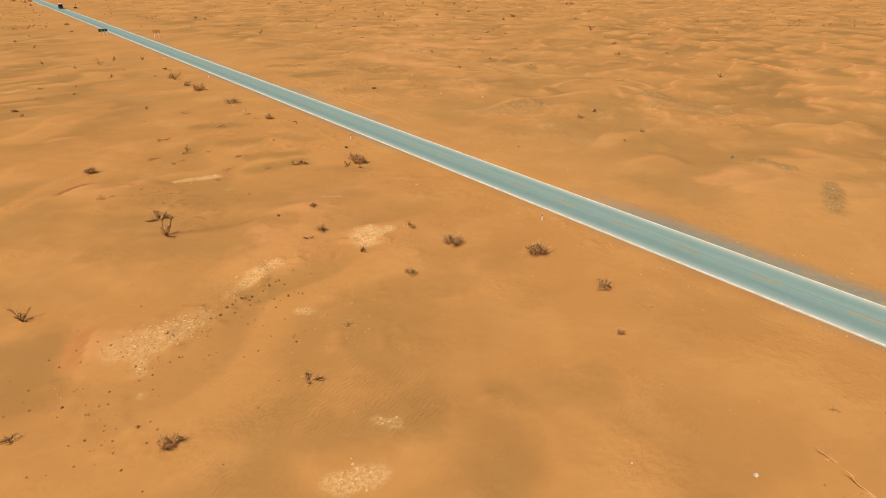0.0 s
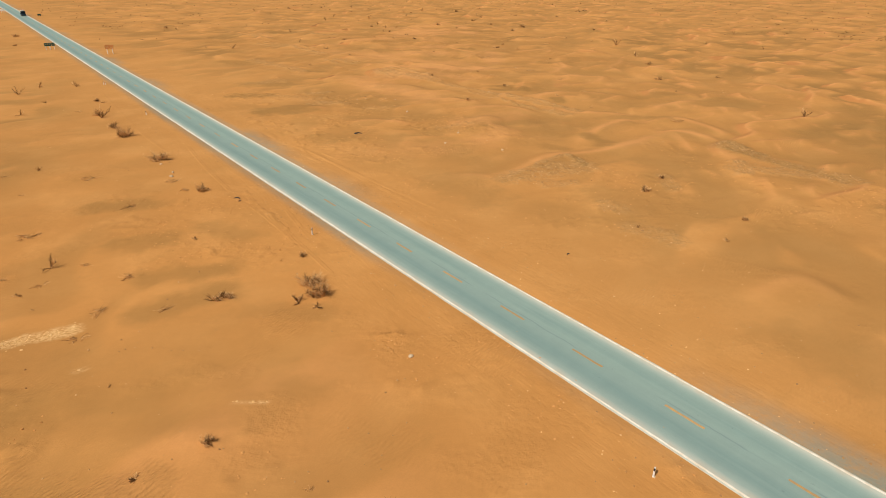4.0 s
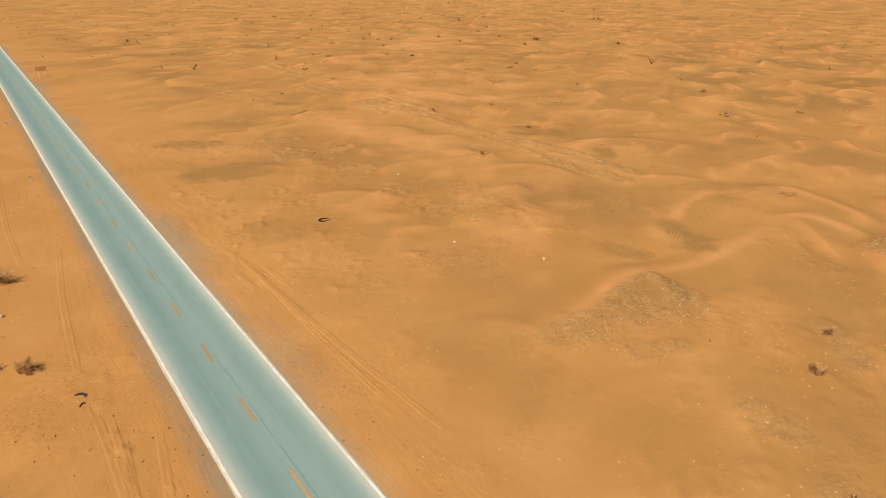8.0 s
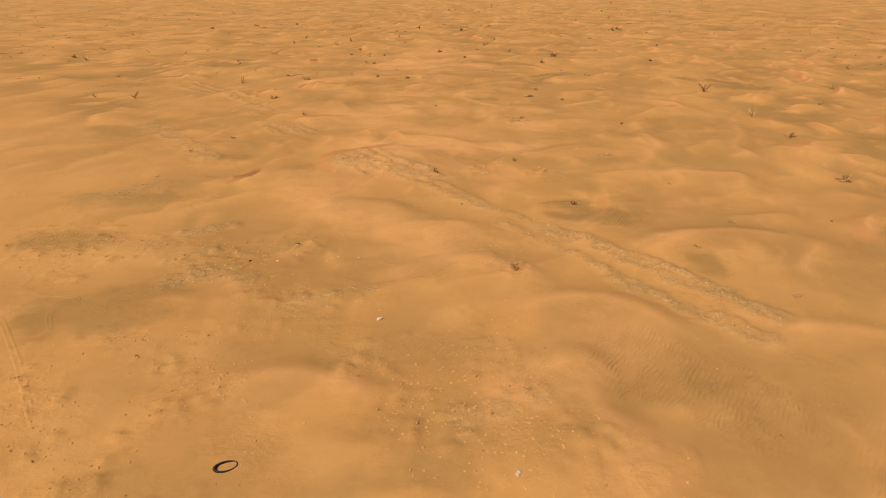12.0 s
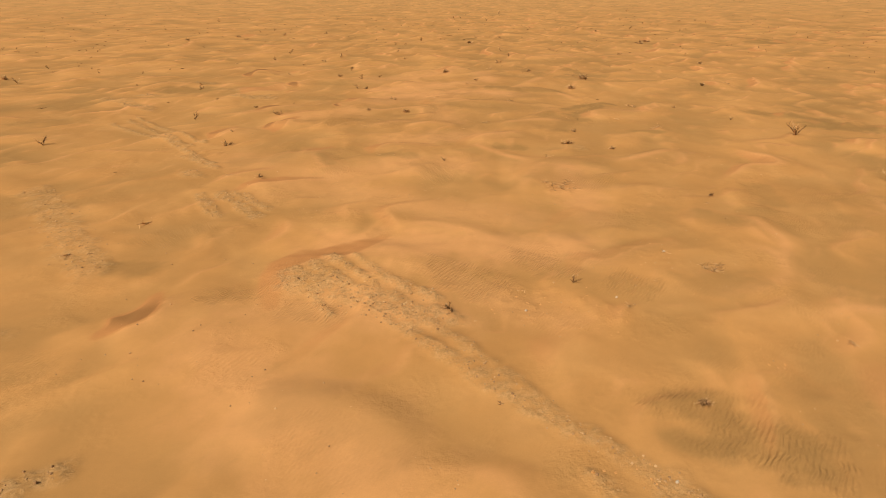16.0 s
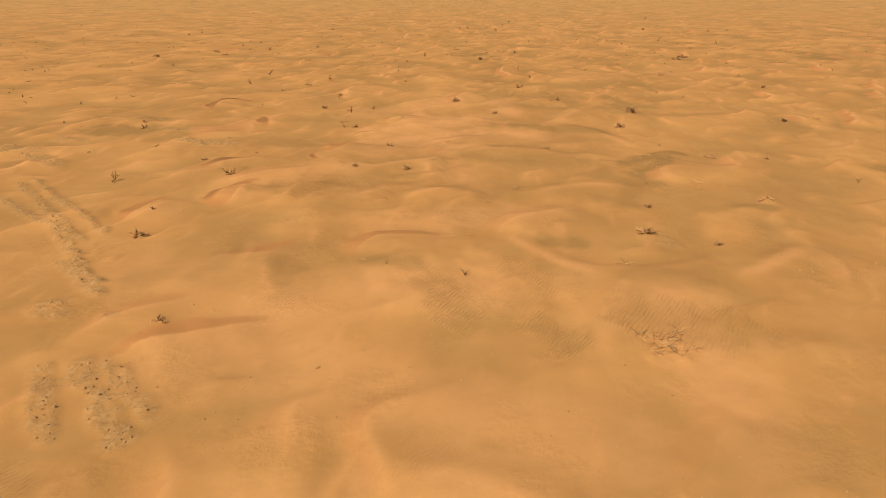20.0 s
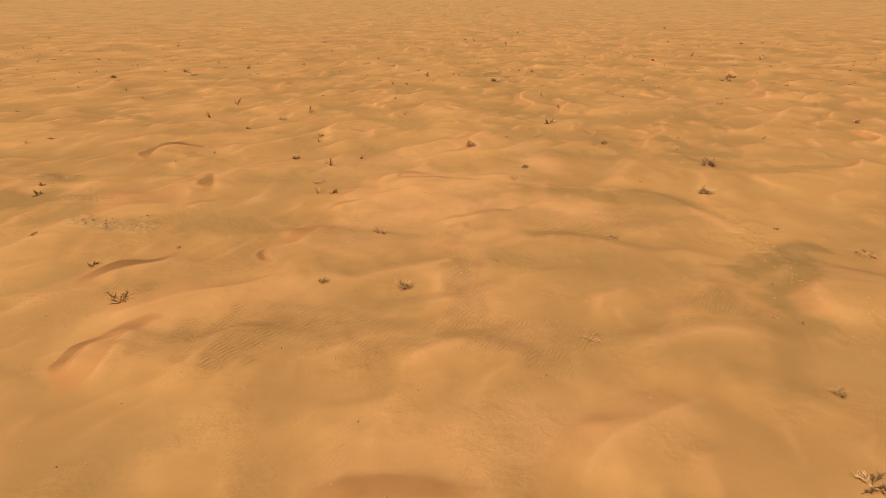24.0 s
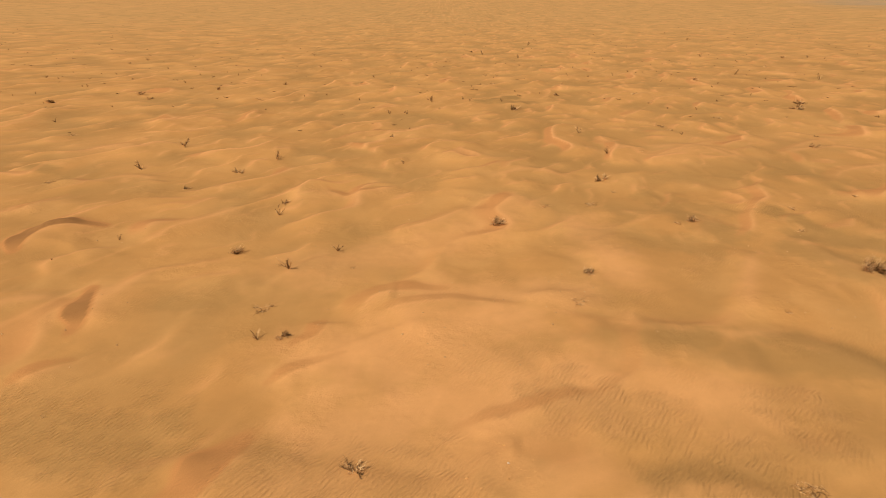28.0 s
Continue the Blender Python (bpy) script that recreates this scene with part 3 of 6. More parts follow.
crest(0.40, 0.0, -0.3, (32.7, 255.3), (36.9, 253.6), (36.1, 248.1), (32.0, 244.5), (22.4, 241.8))
crest(0.80, 0.1, -0.7, (7.6, 139.7), (12.1, 145.3), (18.8, 152.2), (23.8, 153.6), (30.4, 156.8), (41.1, 166.9))
crest(0.60, 0.0, -0.5, (24.4, 161.1), (30.5, 170.6), (35.6, 177.3), (43.7, 183.5))
crest(0.40, 0.0, -0.4, (24.8, 195.5), (29.2, 189.3), (38.0, 188.3), (44.1, 185.6))
crest(0.50, 0.0, -0.6, (42.2, 171.6), (50.8, 169.4), (55.7, 162.7))
crest(0.50, 0.0, -0.5, (43.9, 181.1), (53.6, 182.4), (58.8, 167.4))
crest(0.50, 0.0, 0.5, (48.9, 190.1), (54.2, 196.4), (66.3, 202.3))
crest(0.50, 0.0, -0.5, (27.9, 293.6), (33.3, 297.8), (42.4, 304.7))
crest(0.60, 0.0, -0.5, (6.8, 275.8), (10.3, 286.0), (12.7, 291.1), (17.5, 295.2), (22.9, 297.1))
crest(0.50, 0.3, 0.3, (-19.7, 381.8), (-20.9, 380.1), (-11.9, 383.5), (-2.6, 381.9))
crest(0.50, 0.2, 0.4, (-23.5, 324.2), (-17.4, 328.8), (-12.3, 330.0), (-7.1, 335.2))
crest(0.50, 0.0, -0.4, (-7.0, 344.0), (-1.6, 351.4), (7.1, 354.4), (18.5, 347.3))
crest(0.70, 0.8, 0.2, (-45.0, 321.5), (-45.0, 325.8), (-42.1, 328.6))
crest(0.50, 0.0, -0.4, (29.5, 341.0), (34.5, 344.1), (41.7, 342.5), (49.1, 338.1))
crest(0.70, 0.0, 0.4, (-23.5, 222.2), (-18.5, 224.7), (-12.0, 222.8), (-5.8, 216.7))
crest(0.50, 0.0, 0.4, (-12.0, 212.2), (-8.0, 215.9), (-1.9, 215.9), (1.5, 211.3))
crest(0.70, 0.0, 0.6, (-44.2, 190.5), (-38.8, 195.3), (-28.6, 192.8))
crest(0.60, 0.0, 0.6, (-24.4, 179.0), (-16.6, 181.2), (-7.9, 176.8))
crest(0.60, 0.0, -0.5, (5.0, 181.2), (9.3, 183.0), (9.0, 176.8), (11.1, 171.1))
crest(0.70, 0.0, 0.4, (2.7, 190.4), (9.5, 194.4), (16.2, 192.7), (21.1, 186.1))
crest(0.60, 0.0, 0.3, (-28.1, 344.2), (-21.4, 340.7), (-16.9, 343.0), (-9.7, 346.1), (-6.2, 352.4))
crest(0.50, 0.0, -0.5, (29.0, 344.4), (35.2, 349.7), (42.4, 352.6))
crest(0.80, 0.0, -0.5, (7.2, 325.2), (12.5, 327.3), (18.9, 328.8), (25.0, 325.9))
crest(0.60, 0.0, 0.4, (-14.2, 323.4), (-11.7, 325.3), (-7.6, 326.4), (-1.1, 324.1))
crest(0.50, 0.0, 0.5, (-6.8, 346.9), (-4.8, 352.4), (-3.0, 354.7), (2.0, 356.5))
crest(0.50, 0.1, 0.4, (-64.2, 379.4), (-62.6, 382.9), (-57.1, 383.8))
crest(0.50, 0.2, 0.4, (-54.3, 406.1), (-50.2, 410.7), (-46.7, 415.7))
crest(0.50, 0.1, 0.4, (-79.5, 427.0), (-74.6, 433.6), (-65.3, 431.3))
crest(0.50, 0.0, 0.4, (-4.3, 433.8), (4.8, 440.0), (13.2, 431.5))
crest(0.50, 0.0, 0.4, (31.2, 455.1), (44.4, 461.5), (51.1, 443.7))
crest(0.50, 0.0, 0.4, (39.2, 404.9), (39.2, 395.7), (43.8, 389.0))
crest(0.50, 0.2, 0.3, (-58.6, 335.0), (-54.5, 337.7), (-49.6, 339.8))
crest(0.60, 0.1, 0.5, (-38.8, 290.1), (-36.7, 298.3), (-33.8, 301.3))
crest(0.50, 0.0, 0.5, (-30.7, 298.5), (-27.7, 291.5), (-26.3, 292.8))
crest(0.50, 0.1, 0.5, (-54.2, 85.9), (-50.2, 88.2), (-46.6, 93.2))
crest(0.60, 0.0, 0.5, (-41.3, 67.6), (-34.3, 69.0), (-27.1, 70.9), (-21.5, 73.9))
crest(0.60, 0.0, 0.4, (-23.2, 75.6), (-17.4, 81.0), (-13.2, 86.6), (-9.8, 93.1))
crest(0.50, 0.0, 0.4, (2.8, 60.4), (4.0, 64.1), (6.7, 66.5))
crest(0.50, 0.0, 0.4, (31.1, 101.0), (39.2, 105.4), (42.1, 99.0))
crest(0.60, 0.0, 0.6, (-8.0, 136.7), (1.5, 142.0), (8.9, 140.1))
crest(0.50, 0.0, 0.5, (28.8, 160.2), (33.8, 158.8), (43.2, 169.0))
crest(0.50, 0.0, 0.5, (91.8, 225.7), (95.6, 212.7), (102.8, 209.7))
crest(0.50, 0.0, 0.5, (19.5, 204.4), (34.3, 212.9), (47.0, 209.9))
crest(0.50, 0.0, 0.5, (-12.5, 199.3), (0.1, 204.4), (9.8, 196.7))
bank(-25.2, 62.9, -24.2, 77.9, 0.80, 5.0)
bank(-23.8, 77.3, -9.8, 94.7, 0.80, 5.0)
bank(-13.5, 69.8, -2.1, 78.3, 0.50, 4.0)
bank(31.8, 86.2, 55.5, 102.0, 0.50, 6.0)
bed(-22.3, 246.0, -19.7, 242.1, 0.8, 1.00)
bed(-19.7, 242.1, -17.2, 238.3, 0.7, 0.90)
bed(-21.1, 249.0, -16.9, 243.9, 0.9, 1.00)
bed(-16.9, 243.9, -14.3, 239.8, 0.6, 0.80)
bed(-19.1, 250.6, -16.5, 247.8, 1.0, 1.00)
bed(-16.5, 247.8, -12.7, 243.6, 0.7, 0.90)
bed(-16.0, 250.6, -12.1, 246.1, 0.6, 0.70)
bed(-13.0, 245.9, -9.2, 243.9, 0.8, 0.80)
bed(-9.2, 243.9, -5.9, 241.4, 1.1, 1.00)
bed(-15.7, 241.2, -9.7, 238.4, 3.0, 0.20)
bed(6.0, 220.7, 16.6, 210.2, 1.2, 0.70)
bed(15.7, 210.6, 21.0, 204.8, 0.9, 1.00)
bed(21.0, 204.8, 26.7, 198.1, 1.1, 1.00)
bed(5.4, 216.3, 12.8, 206.2, 0.9, 0.60)
bed(12.8, 206.2, 17.0, 200.8, 0.9, 0.90)
bed(22.5, 203.2, 22.4, 199.1, 1.2, 0.90)
bed(7.5, 212.7, 11.7, 211.0, 1.6, 0.40)
bed(-100.0, 353.6, -83.0, 342.0, 2.5, 0.70)
bed(-84.4, 326.4, -66.7, 312.0, 0.9, 0.80)
bed(-80.9, 333.1, -56.0, 308.6, 0.8, 0.80)
bed(-82.0, 330.6, -57.5, 305.4, 0.9, 0.70)
bed(-67.8, 315.2, -47.2, 290.1, 1.0, 0.90)
bed(-56.3, 298.7, -47.2, 290.1, 0.9, 0.80)
bed(-50.7, 286.8, -48.7, 285.9, 2.0, 0.80)
bed(-44.9, 275.9, -38.7, 266.7, 1.2, 0.80)
bed(-41.5, 276.5, -32.9, 266.6, 1.4, 0.80)
bed(-39.6, 277.2, -31.9, 269.3, 1.0, 0.70)
bed(9.6, 141.5, 21.6, 152.5, 0.8, 0.80)
bed(10.9, 139.3, 22.5, 148.0, 1.5, 0.60)
bed(21.7, 151.5, 24.1, 148.1, 1.0, 1.00)
bed(15.1, 137.5, 20.4, 138.7, 1.5, 0.60)
bed(54.6, 162.4, 58.6, 155.0, 2.0, 1.00)
bed(51.9, 149.1, 50.2, 142.6, 2.0, 0.90)
bed(22.9, 128.8, 25.1, 127.7, 2.0, 0.60)
bed(25.3, 121.3, 28.8, 116.7, 2.4, 0.60)
bed(36.1, 142.3, 35.3, 135.9, 1.6, 0.60)
bed(-38.6, 213.1, -33.7, 216.5, 1.6, 0.90)
bed(-35.2, 198.4, -32.6, 201.5, 1.4, 0.80)
bed(-33.4, 202.1, -26.8, 199.2, 1.8, 0.80)
bed(-55.9, 228.0, -51.3, 232.5, 4.0, 0.50)
bed(-37.1, 204.0, -33.6, 207.7, 1.3, 0.60)
bed(-34.6, 197.7, -29.0, 201.5, 1.6, 0.70)
bed(-19.1, 194.3, -10.1, 197.5, 1.4, 0.50)
bed(-48.6, 210.4, -40.0, 208.0, 2.6, 0.40)
bed(-23.0, 245.4, -5.6, 237.8, 2.5, 0.90)
bed(10.9, 215.5, 31.0, 191.1, 2.0, 0.80)
bed(17.0, 199.2, 27.7, 186.2, 1.6, 0.80)
bed(-2.3, 175.2, 4.7, 178.0, 2.0, 0.50)
bed(-72.3, 278.3, -48.3, 248.9, 3.0, 0.60)
bed(-66.1, 361.3, -54.6, 358.6, 2.2, 0.80)
bed(-73.7, 372.0, -67.3, 371.5, 1.5, 0.60)
bed(-49.1, 293.3, -48.3, 292.5, 1.2, 1.00)
bed(-43.6, 285.0, -43.1, 284.7, 1.0, 0.80)
bed(-93.3, 362.2, -90.1, 362.5, 2.0, 1.00)
bed(54.7, 102.7, 58.5, 97.6, 1.6, 0.90)
bed(60.7, 89.0, 55.5, 78.6, 1.5, 0.90)
bed(12.5, 140.3, 24.0, 146.2, 3.0, 0.60)
bed(50.1, 146.2, 67.4, 141.5, 3.0, 0.70)
bed(8.9, 140.6, 23.8, 147.3, 2.5, 0.70)
bed(52.9, 160.2, 66.1, 140.1, 3.0, 0.70)
bed(22.7, 305.9, 23.4, 304.7, 1.6, 0.60)
bed(-20.4, 248.4, 0.4, 225.2, 1.2, 0.80)
bed(-10.5, 242.2, 4.8, 222.4, 1.0, 0.60)
bed(0.4, 225.2, 10.9, 215.9, 1.0, 0.70)
pale(-10.1, 71.4, -9.9, 68.1, 2.0, 1.00)
pale(-8.5, 70.3, -7.1, 72.6, 0.9, 1.00)
pale(-22.2, 57.8, -19.6, 62.5, 1.3, 0.80)
pale(-23.3, 55.4, -21.8, 58.3, 1.0, 0.50)
pale(-29.4, 45.9, -26.5, 48.3, 2.6, 0.65)
pale(-26.5, 48.3, -24.7, 50.9, 2.2, 0.55)
pale(-28.4, 45.5, -26.7, 42.5, 0.7, 0.70)
pale(-7.3, 30.1, -5.0, 30.8, 1.4, 0.80)
pale(-5.2, 36.5, -3.8, 36.2, 0.6, 0.70)
pale(-14.9, 52.5, -13.8, 52.3, 0.7, 0.80)
pale(-43.7, 92.6, -38.3, 95.7, 1.2, 0.90)
pale(-18.6, 83.6, -15.6, 83.4, 0.2, 0.90)
pale(-25.4, 39.9, -25.2, 39.5, 0.4, 0.70)
pale(-119.1, 164.7, -117.0, 168.7, 1.5, 0.70)
pale(-34.0, 88.6, -33.6, 88.8, 0.5, 0.60)
brown(-35.7, 39.7, -38.1, 45.8, 4.0, 0.60)
brown(-9.8, 35.0, -2.1, 37.5, 3.5, 0.50)
brown(4.5, 40.2, 12.2, 40.9, 3.0, 0.40)
brown(-43.8, 90.3, -15.6, 83.5, 5.0, 0.35)
brown(-58.3, 73.8, -37.4, 66.6, 5.0, 0.35)
brown(34.1, 93.6, 39.3, 86.1, 6.0, 0.42)
brown(64.8, 126.0, 68.1, 122.7, 4.0, 0.50)
brown(-43.6, 83.6, -26.6, 84.4, 4.0, 0.50)
brown(-35.0, 69.1, -33.2, 70.3, 3.0, 0.50)
brown(-1.1, 140.1, 4.6, 132.9, 5.0, 0.40)
brown(35.0, 183.4, 50.0, 185.1, 3.0, 0.50)
brown(28.3, 167.4, 31.5, 163.7, 2.5, 0.70)
brown(35.2, 150.8, 43.8, 149.0, 4.0, 0.50)
brown(24.6, 131.9, 36.2, 127.4, 6.0, 0.40)
brown(-44.1, 191.4, -36.3, 194.3, 5.0, 0.80)
brown(-57.2, 210.5, -49.5, 210.4, 3.5, 0.70)
brown(-58.9, 226.6, -48.1, 226.9, 4.0, 0.60)
brown(-25.8, 167.6, -20.9, 167.5, 5.0, 0.50)
brown(14.2, 179.1, 22.5, 179.3, 4.0, 0.55)
brown(30.2, 166.7, 29.9, 160.5, 2.5, 0.60)
brown(19.0, 161.9, 22.2, 158.9, 2.2, 0.50)
brown(20.1, 170.5, 25.0, 169.8, 3.0, 0.50)
brown(52.0, 207.3, 59.6, 210.1, 4.0, 0.60)
brown(-17.0, 224.1, -5.3, 220.8, 5.0, 0.40)
brown(14.3, 162.3, 20.9, 165.2, 4.0, 0.30)
brown(-52.9, 225.4, -47.4, 226.9, 4.0, 0.70)
brown(13.1, 220.6, 16.3, 219.4, 2.0, 0.80)
brown(26.6, 222.8, 33.1, 220.2, 5.0, 0.50)
brown(27.9, 203.3, 28.5, 200.9, 2.5, 0.80)
brown(41.3, 268.2, 43.4, 268.4, 3.0, 0.50)
brown(67.3, 271.4, 69.1, 261.8, 4.0, 0.50)
brown(-44.5, 249.3, -41.5, 249.3, 3.0, 0.70)
brown(-54.8, 280.9, -48.7, 280.9, 4.0, 0.40)
brown(12.7, 262.5, 26.8, 266.9, 5.0, 0.45)
brown(31.8, 266.6, 36.5, 263.9, 3.0, 0.50)
brown(1.0, 281.3, 4.9, 281.6, 3.0, 0.40)
brown(48.4, 279.7, 46.8, 272.8, 3.0, 0.50)
brown(25.6, 244.1, 29.2, 245.5, 4.0, 0.50)
brown(11.8, 245.4, 16.9, 242.7, 4.0, 0.40)
brown(-43.5, 294.6, -36.8, 296.4, 4.0, 0.40)
# brown painted for the shadow beside a mound
brown(-28.9, 297.8, -26.3, 292.5, 1.5, 0.50)
brown(-16.2, 299.1, -12.1, 298.0, 2.5, 0.60)
brown(6.8, 305.4, 10.4, 304.5, 2.2, 0.70)
brown(39.0, 319.7, 43.8, 318.9, 2.2, 0.70)
brown(15.9, 293.7, 25.2, 294.2, 4.0, 0.40)
brown(2.7, 283.1, 4.5, 280.2, 2.5, 0.50)
brown(32.6, 345.2, 42.2, 342.9, 4.0, 0.40)
brown(28.4, 343.2, 37.3, 347.6, 3.0, 0.90)
brown(18.3, 335.7, 21.7, 334.9, 2.5, 0.60)
brown(6.0, 343.0, 18.5, 344.2, 5.0, 0.45)
brown(38.8, 391.3, 47.6, 390.8, 4.0, 0.50)
brown(16.6, 324.3, 21.7, 321.3, 4.0, 0.50)
brown(25.9, 332.3, 23.2, 323.6, 3.0, 0.60)
brown(11.9, 404.1, 24.4, 400.0, 5.0, 0.50)
brown(17.2, 372.2, 28.6, 369.6, 4.0, 0.70)
brown(5.9, 375.6, 14.9, 373.4, 4.0, 0.50)
brown(-46.6, 361.2, -37.1, 360.7, 6.0, 0.50)
brown(41.7, 403.8, 50.0, 401.4, 4.0, 0.70)
brown(-43.1, 383.4, -36.3, 386.9, 4.0, 0.40)
brown(23.7, 422.9, 33.6, 416.0, 4.0, 0.50)
brown(0.9, 522.8, 13.7, 520.5, 5.0, 0.80)
brown(4.5, 355.6, 11.6, 357.3, 3.0, 0.50)
brown(-90.0, 372.0, -78.6, 371.8, 6.0, 0.80)
brown(85.8, 327.6, 94.1, 323.6, 6.0, 0.90)
brown(160.5, 516.0, 167.1, 510.4, 8.0, 0.90)
brown(-103.0, 325.3, -95.4, 327.8, 6.0, 0.60)
brown(125.7, 577.4, 133.0, 578.0, 5.0, 0.80)
brown(-63.5, 732.7, -45.0, 731.6, 10.0, 0.60)
brown(-11.9, 694.3, -8.5, 695.8, 8.0, 0.70)
brown(57.2, 503.2, 66.2, 504.6, 5.0, 0.60)
brown(15.7, 223.4, 21.8, 218.3, 4.0, 0.80)
brown(25.9, 220.8, 25.8, 215.0, 3.0, 0.60)
brown(-44.4, 191.3, -36.2, 190.1, 3.0, 0.70)
brown(21.4, 171.1, 23.9, 169.5, 3.0, 0.60)
brown(11.7, 140.5, 22.0, 148.0, 1.5, 0.30)
brown(22.5, 150.6, 23.7, 147.2, 1.0, 0.90)
brown(76.5, 339.8, 88.8, 330.6, 4.0, 0.80)
brown(165.6, 533.8, 174.4, 521.2, 6.0, 0.80)
brown(29.9, 338.9, 36.2, 345.0, 2.5, 0.90)
brown(54.6, 162.4, 58.6, 155.0, 2.0, 0.80)
brown(53.5, 157.9, 56.7, 152.2, 1.0, 0.90)
brown(54.7, 102.7, 58.5, 97.6, 1.6, 0.80)
brown(60.7, 89.0, 55.5, 78.6, 1.5, 0.80)
brown(8.9, 140.6, 23.8, 147.3, 2.0, 0.40)
brown(52.9, 160.2, 66.1, 140.1, 2.5, 0.60)
brown(-43.2, 115.1, -38.4, 117.0, 3.0, 0.6)
brown(-35.2, 106.4, -27.4, 108.5, 2.5, 0.6)
brown(-31.7, 98.8, -26.0, 102.6, 3.0, 0.6)
brown(-52.6, 128.4, -45.6, 129.8, 3.0, 0.6)
brown(-34.3, 121.1, -27.3, 117.9, 2.5, 0.4)
brown(-21.0, 98.8, -13.8, 98.3, 2.0, 0.35)
brown(-40.9, 66.8, -27.5, 66.8, 5.0, 0.5)
brown(-44.8, 74.4, -35.6, 74.4, 4.0, 0.5)
fresh(-18.7, 255.0, 10.9, 255.4, 6.0, 1.00)
fresh(17.2, 289.4, 16.7, 264.8, 4.0, 0.80)
fresh(-6.8, 248.0, 6.5, 238.1, 4.0, 0.60)
fresh(-20.0, 361.5, 1.5, 368.1, 7.0, 1.00)
fresh(9.4, 410.9, 10.5, 390.6, 4.0, 0.80)
fresh(-13.8, 386.0, 3.0, 384.6, 5.0, 0.80)
fresh(-26.2, 231.7, -5.1, 208.1, 7.0, 0.80)
fresh(3.6, 179.2, 13.9, 185.8, 5.0, 0.70)
fresh(6.3, 162.4, 11.1, 171.2, 4.0, 0.60)
fresh(-25.8, 285.0, -13.2, 292.8, 6.0, 0.80)
fresh(-14.7, 311.6, 2.4, 316.2, 6.0, 0.70)
fresh(-17.1, 84.9, -12.8, 79.6, 5.0, 0.50)
fresh(-19.1, 152.7, -4.1, 160.1, 6.0, 0.60)
fresh(-24.6, 352.9, -8.8, 358.0, 6.0, 0.80)
fresh(-39.9, 332.8, -28.9, 338.1, 5.0, 0.60)
fresh(-15.1, 371.1, -7.4, 360.5, 5.0, 0.70)
fresh(9.8, 293.0, 12.2, 283.8, 5.0, 0.40)
fresh(-24.1, 238.5, -6.2, 240.1, 6.0, 0.70)
fresh(8.6, 140.8, 14.3, 146.6, 0.6, 0.50)
fresh(14.3, 146.6, 22.9, 154.5, 0.6, 0.50)
fresh(-20.8, 373.1, -6.7, 380.0, 7.0, 0.90)
fresh(-29.1, 392.4, -11.4, 403.5, 6.0, 0.70)
fresh(-9.8, 403.8, -1.7, 418.9, 5.0, 0.70)
fresh(-24.2, 373.3, 13.3, 364.0, 6.0, 0.80)
fresh(-7.6, 343.8, -3.4, 328.1, 4.0, 0.60)
fresh(-30.1, 279.2, 4.6, 266.7, 7.0, 0.60)
fresh(-45.3, 297.2, -22.7, 280.1, 6.0, 0.50)
fresh(-22.0, 290.0, -2.5, 293.3, 6.0, 0.70)
lumpy(-22.0, 165.8, -10.4, 151.1, 4.0, 0.8)
lumpy(-21.5, 181.1, -14.7, 165.7, 3.0, 0.5)
lumpy(-50.8, 199.4, -50.2, 208.9, 3.0, 0.8)
lumpy(-39.8, 212.1, -19.4, 192.8, 5.0, 0.7)
lumpy(-7.0, 174.4, 1.8, 182.8, 4.0, 0.9)
lumpy(1.7, 174.4, 4.8, 181.4, 2.5, 0.8)
lumpy(-27.4, 175.4, -22.6, 182.8, 3.0, 0.6)
lumpy(-59.4, 208.7, -39.7, 205.9, 3.0, 0.6)
lumpy(-32.3, 184.4, -17.5, 191.8, 4.0, 0.4)
lumpy(-7.1, 156.6, 1.9, 158.2, 2.5, 0.9)
lumpy(-33.1, 40.1, -23.2, 34.2, 2.5, 0.6)
lumpy(4.4, 39.3, 6.1, 37.9, 1.5, 0.6)
lumpy(-20.0, 74.4, -13.2, 62.1, 2.0, 0.5)
lumpy(-17.5, 154.6, -8.9, 149.1, 3.0, 0.6)
lumpy(1.2, 193.7, 3.9, 172.3, 3.0, 0.5)
lumpy(27.7, 144.3, 29.3, 131.7, 4.0, 0.6)
lumpy(37.8, 297.5, 37.1, 290.7, 1.5, 0.6)
lumpy(12.5, 280.5, 15.5, 280.0, 2.6, 1.0)
lumpy(-6.4, 93.2, -2.4, 86.1, 3.0, 0.70)
lumpy(4.0, 96.0, 10.7, 88.3, 3.0, 0.70)
lumpy(15.6, 82.0, 16.3, 73.7, 2.0, 0.80)
lumpy(-7.4, 69.6, -3.6, 64.1, 2.0, 0.60)
lumpy(18.6, 69.7, 21.1, 65.6, 2.0, 0.70)
lumpy(41.0, 161.1, 49.9, 134.1, 4.0, 0.50)
lumpy(47.6, 122.7, 69.6, 134.1, 5.0, 0.60)
lumpy(-25.5, 113.3, -18.6, 116.9, 3.0, 0.60)
lumpy(-40.7, 121.1, -29.1, 113.3, 3.0, 0.60)
lumpy(-36.5, 108.5, -33.4, 111.6, 2.0, 0.70)
lumpy(-43.4, 183.4, -29.9, 168.7, 4.0, 1.00)
lumpy(-36.4, 187.0, -22.5, 180.1, 3.0, 0.80)
lumpy(-29.5, 172.5, -27.9, 171.9, 1.5, 1.00)
lumpy(-63.1, 213.7, -43.5, 209.9, 6.0, 0.80)
lumpy(-31.8, 204.5, -22.8, 208.2, 5.0, 0.80)
lumpy(2.2, 209.3, 5.7, 201.1, 3.0, 0.80)
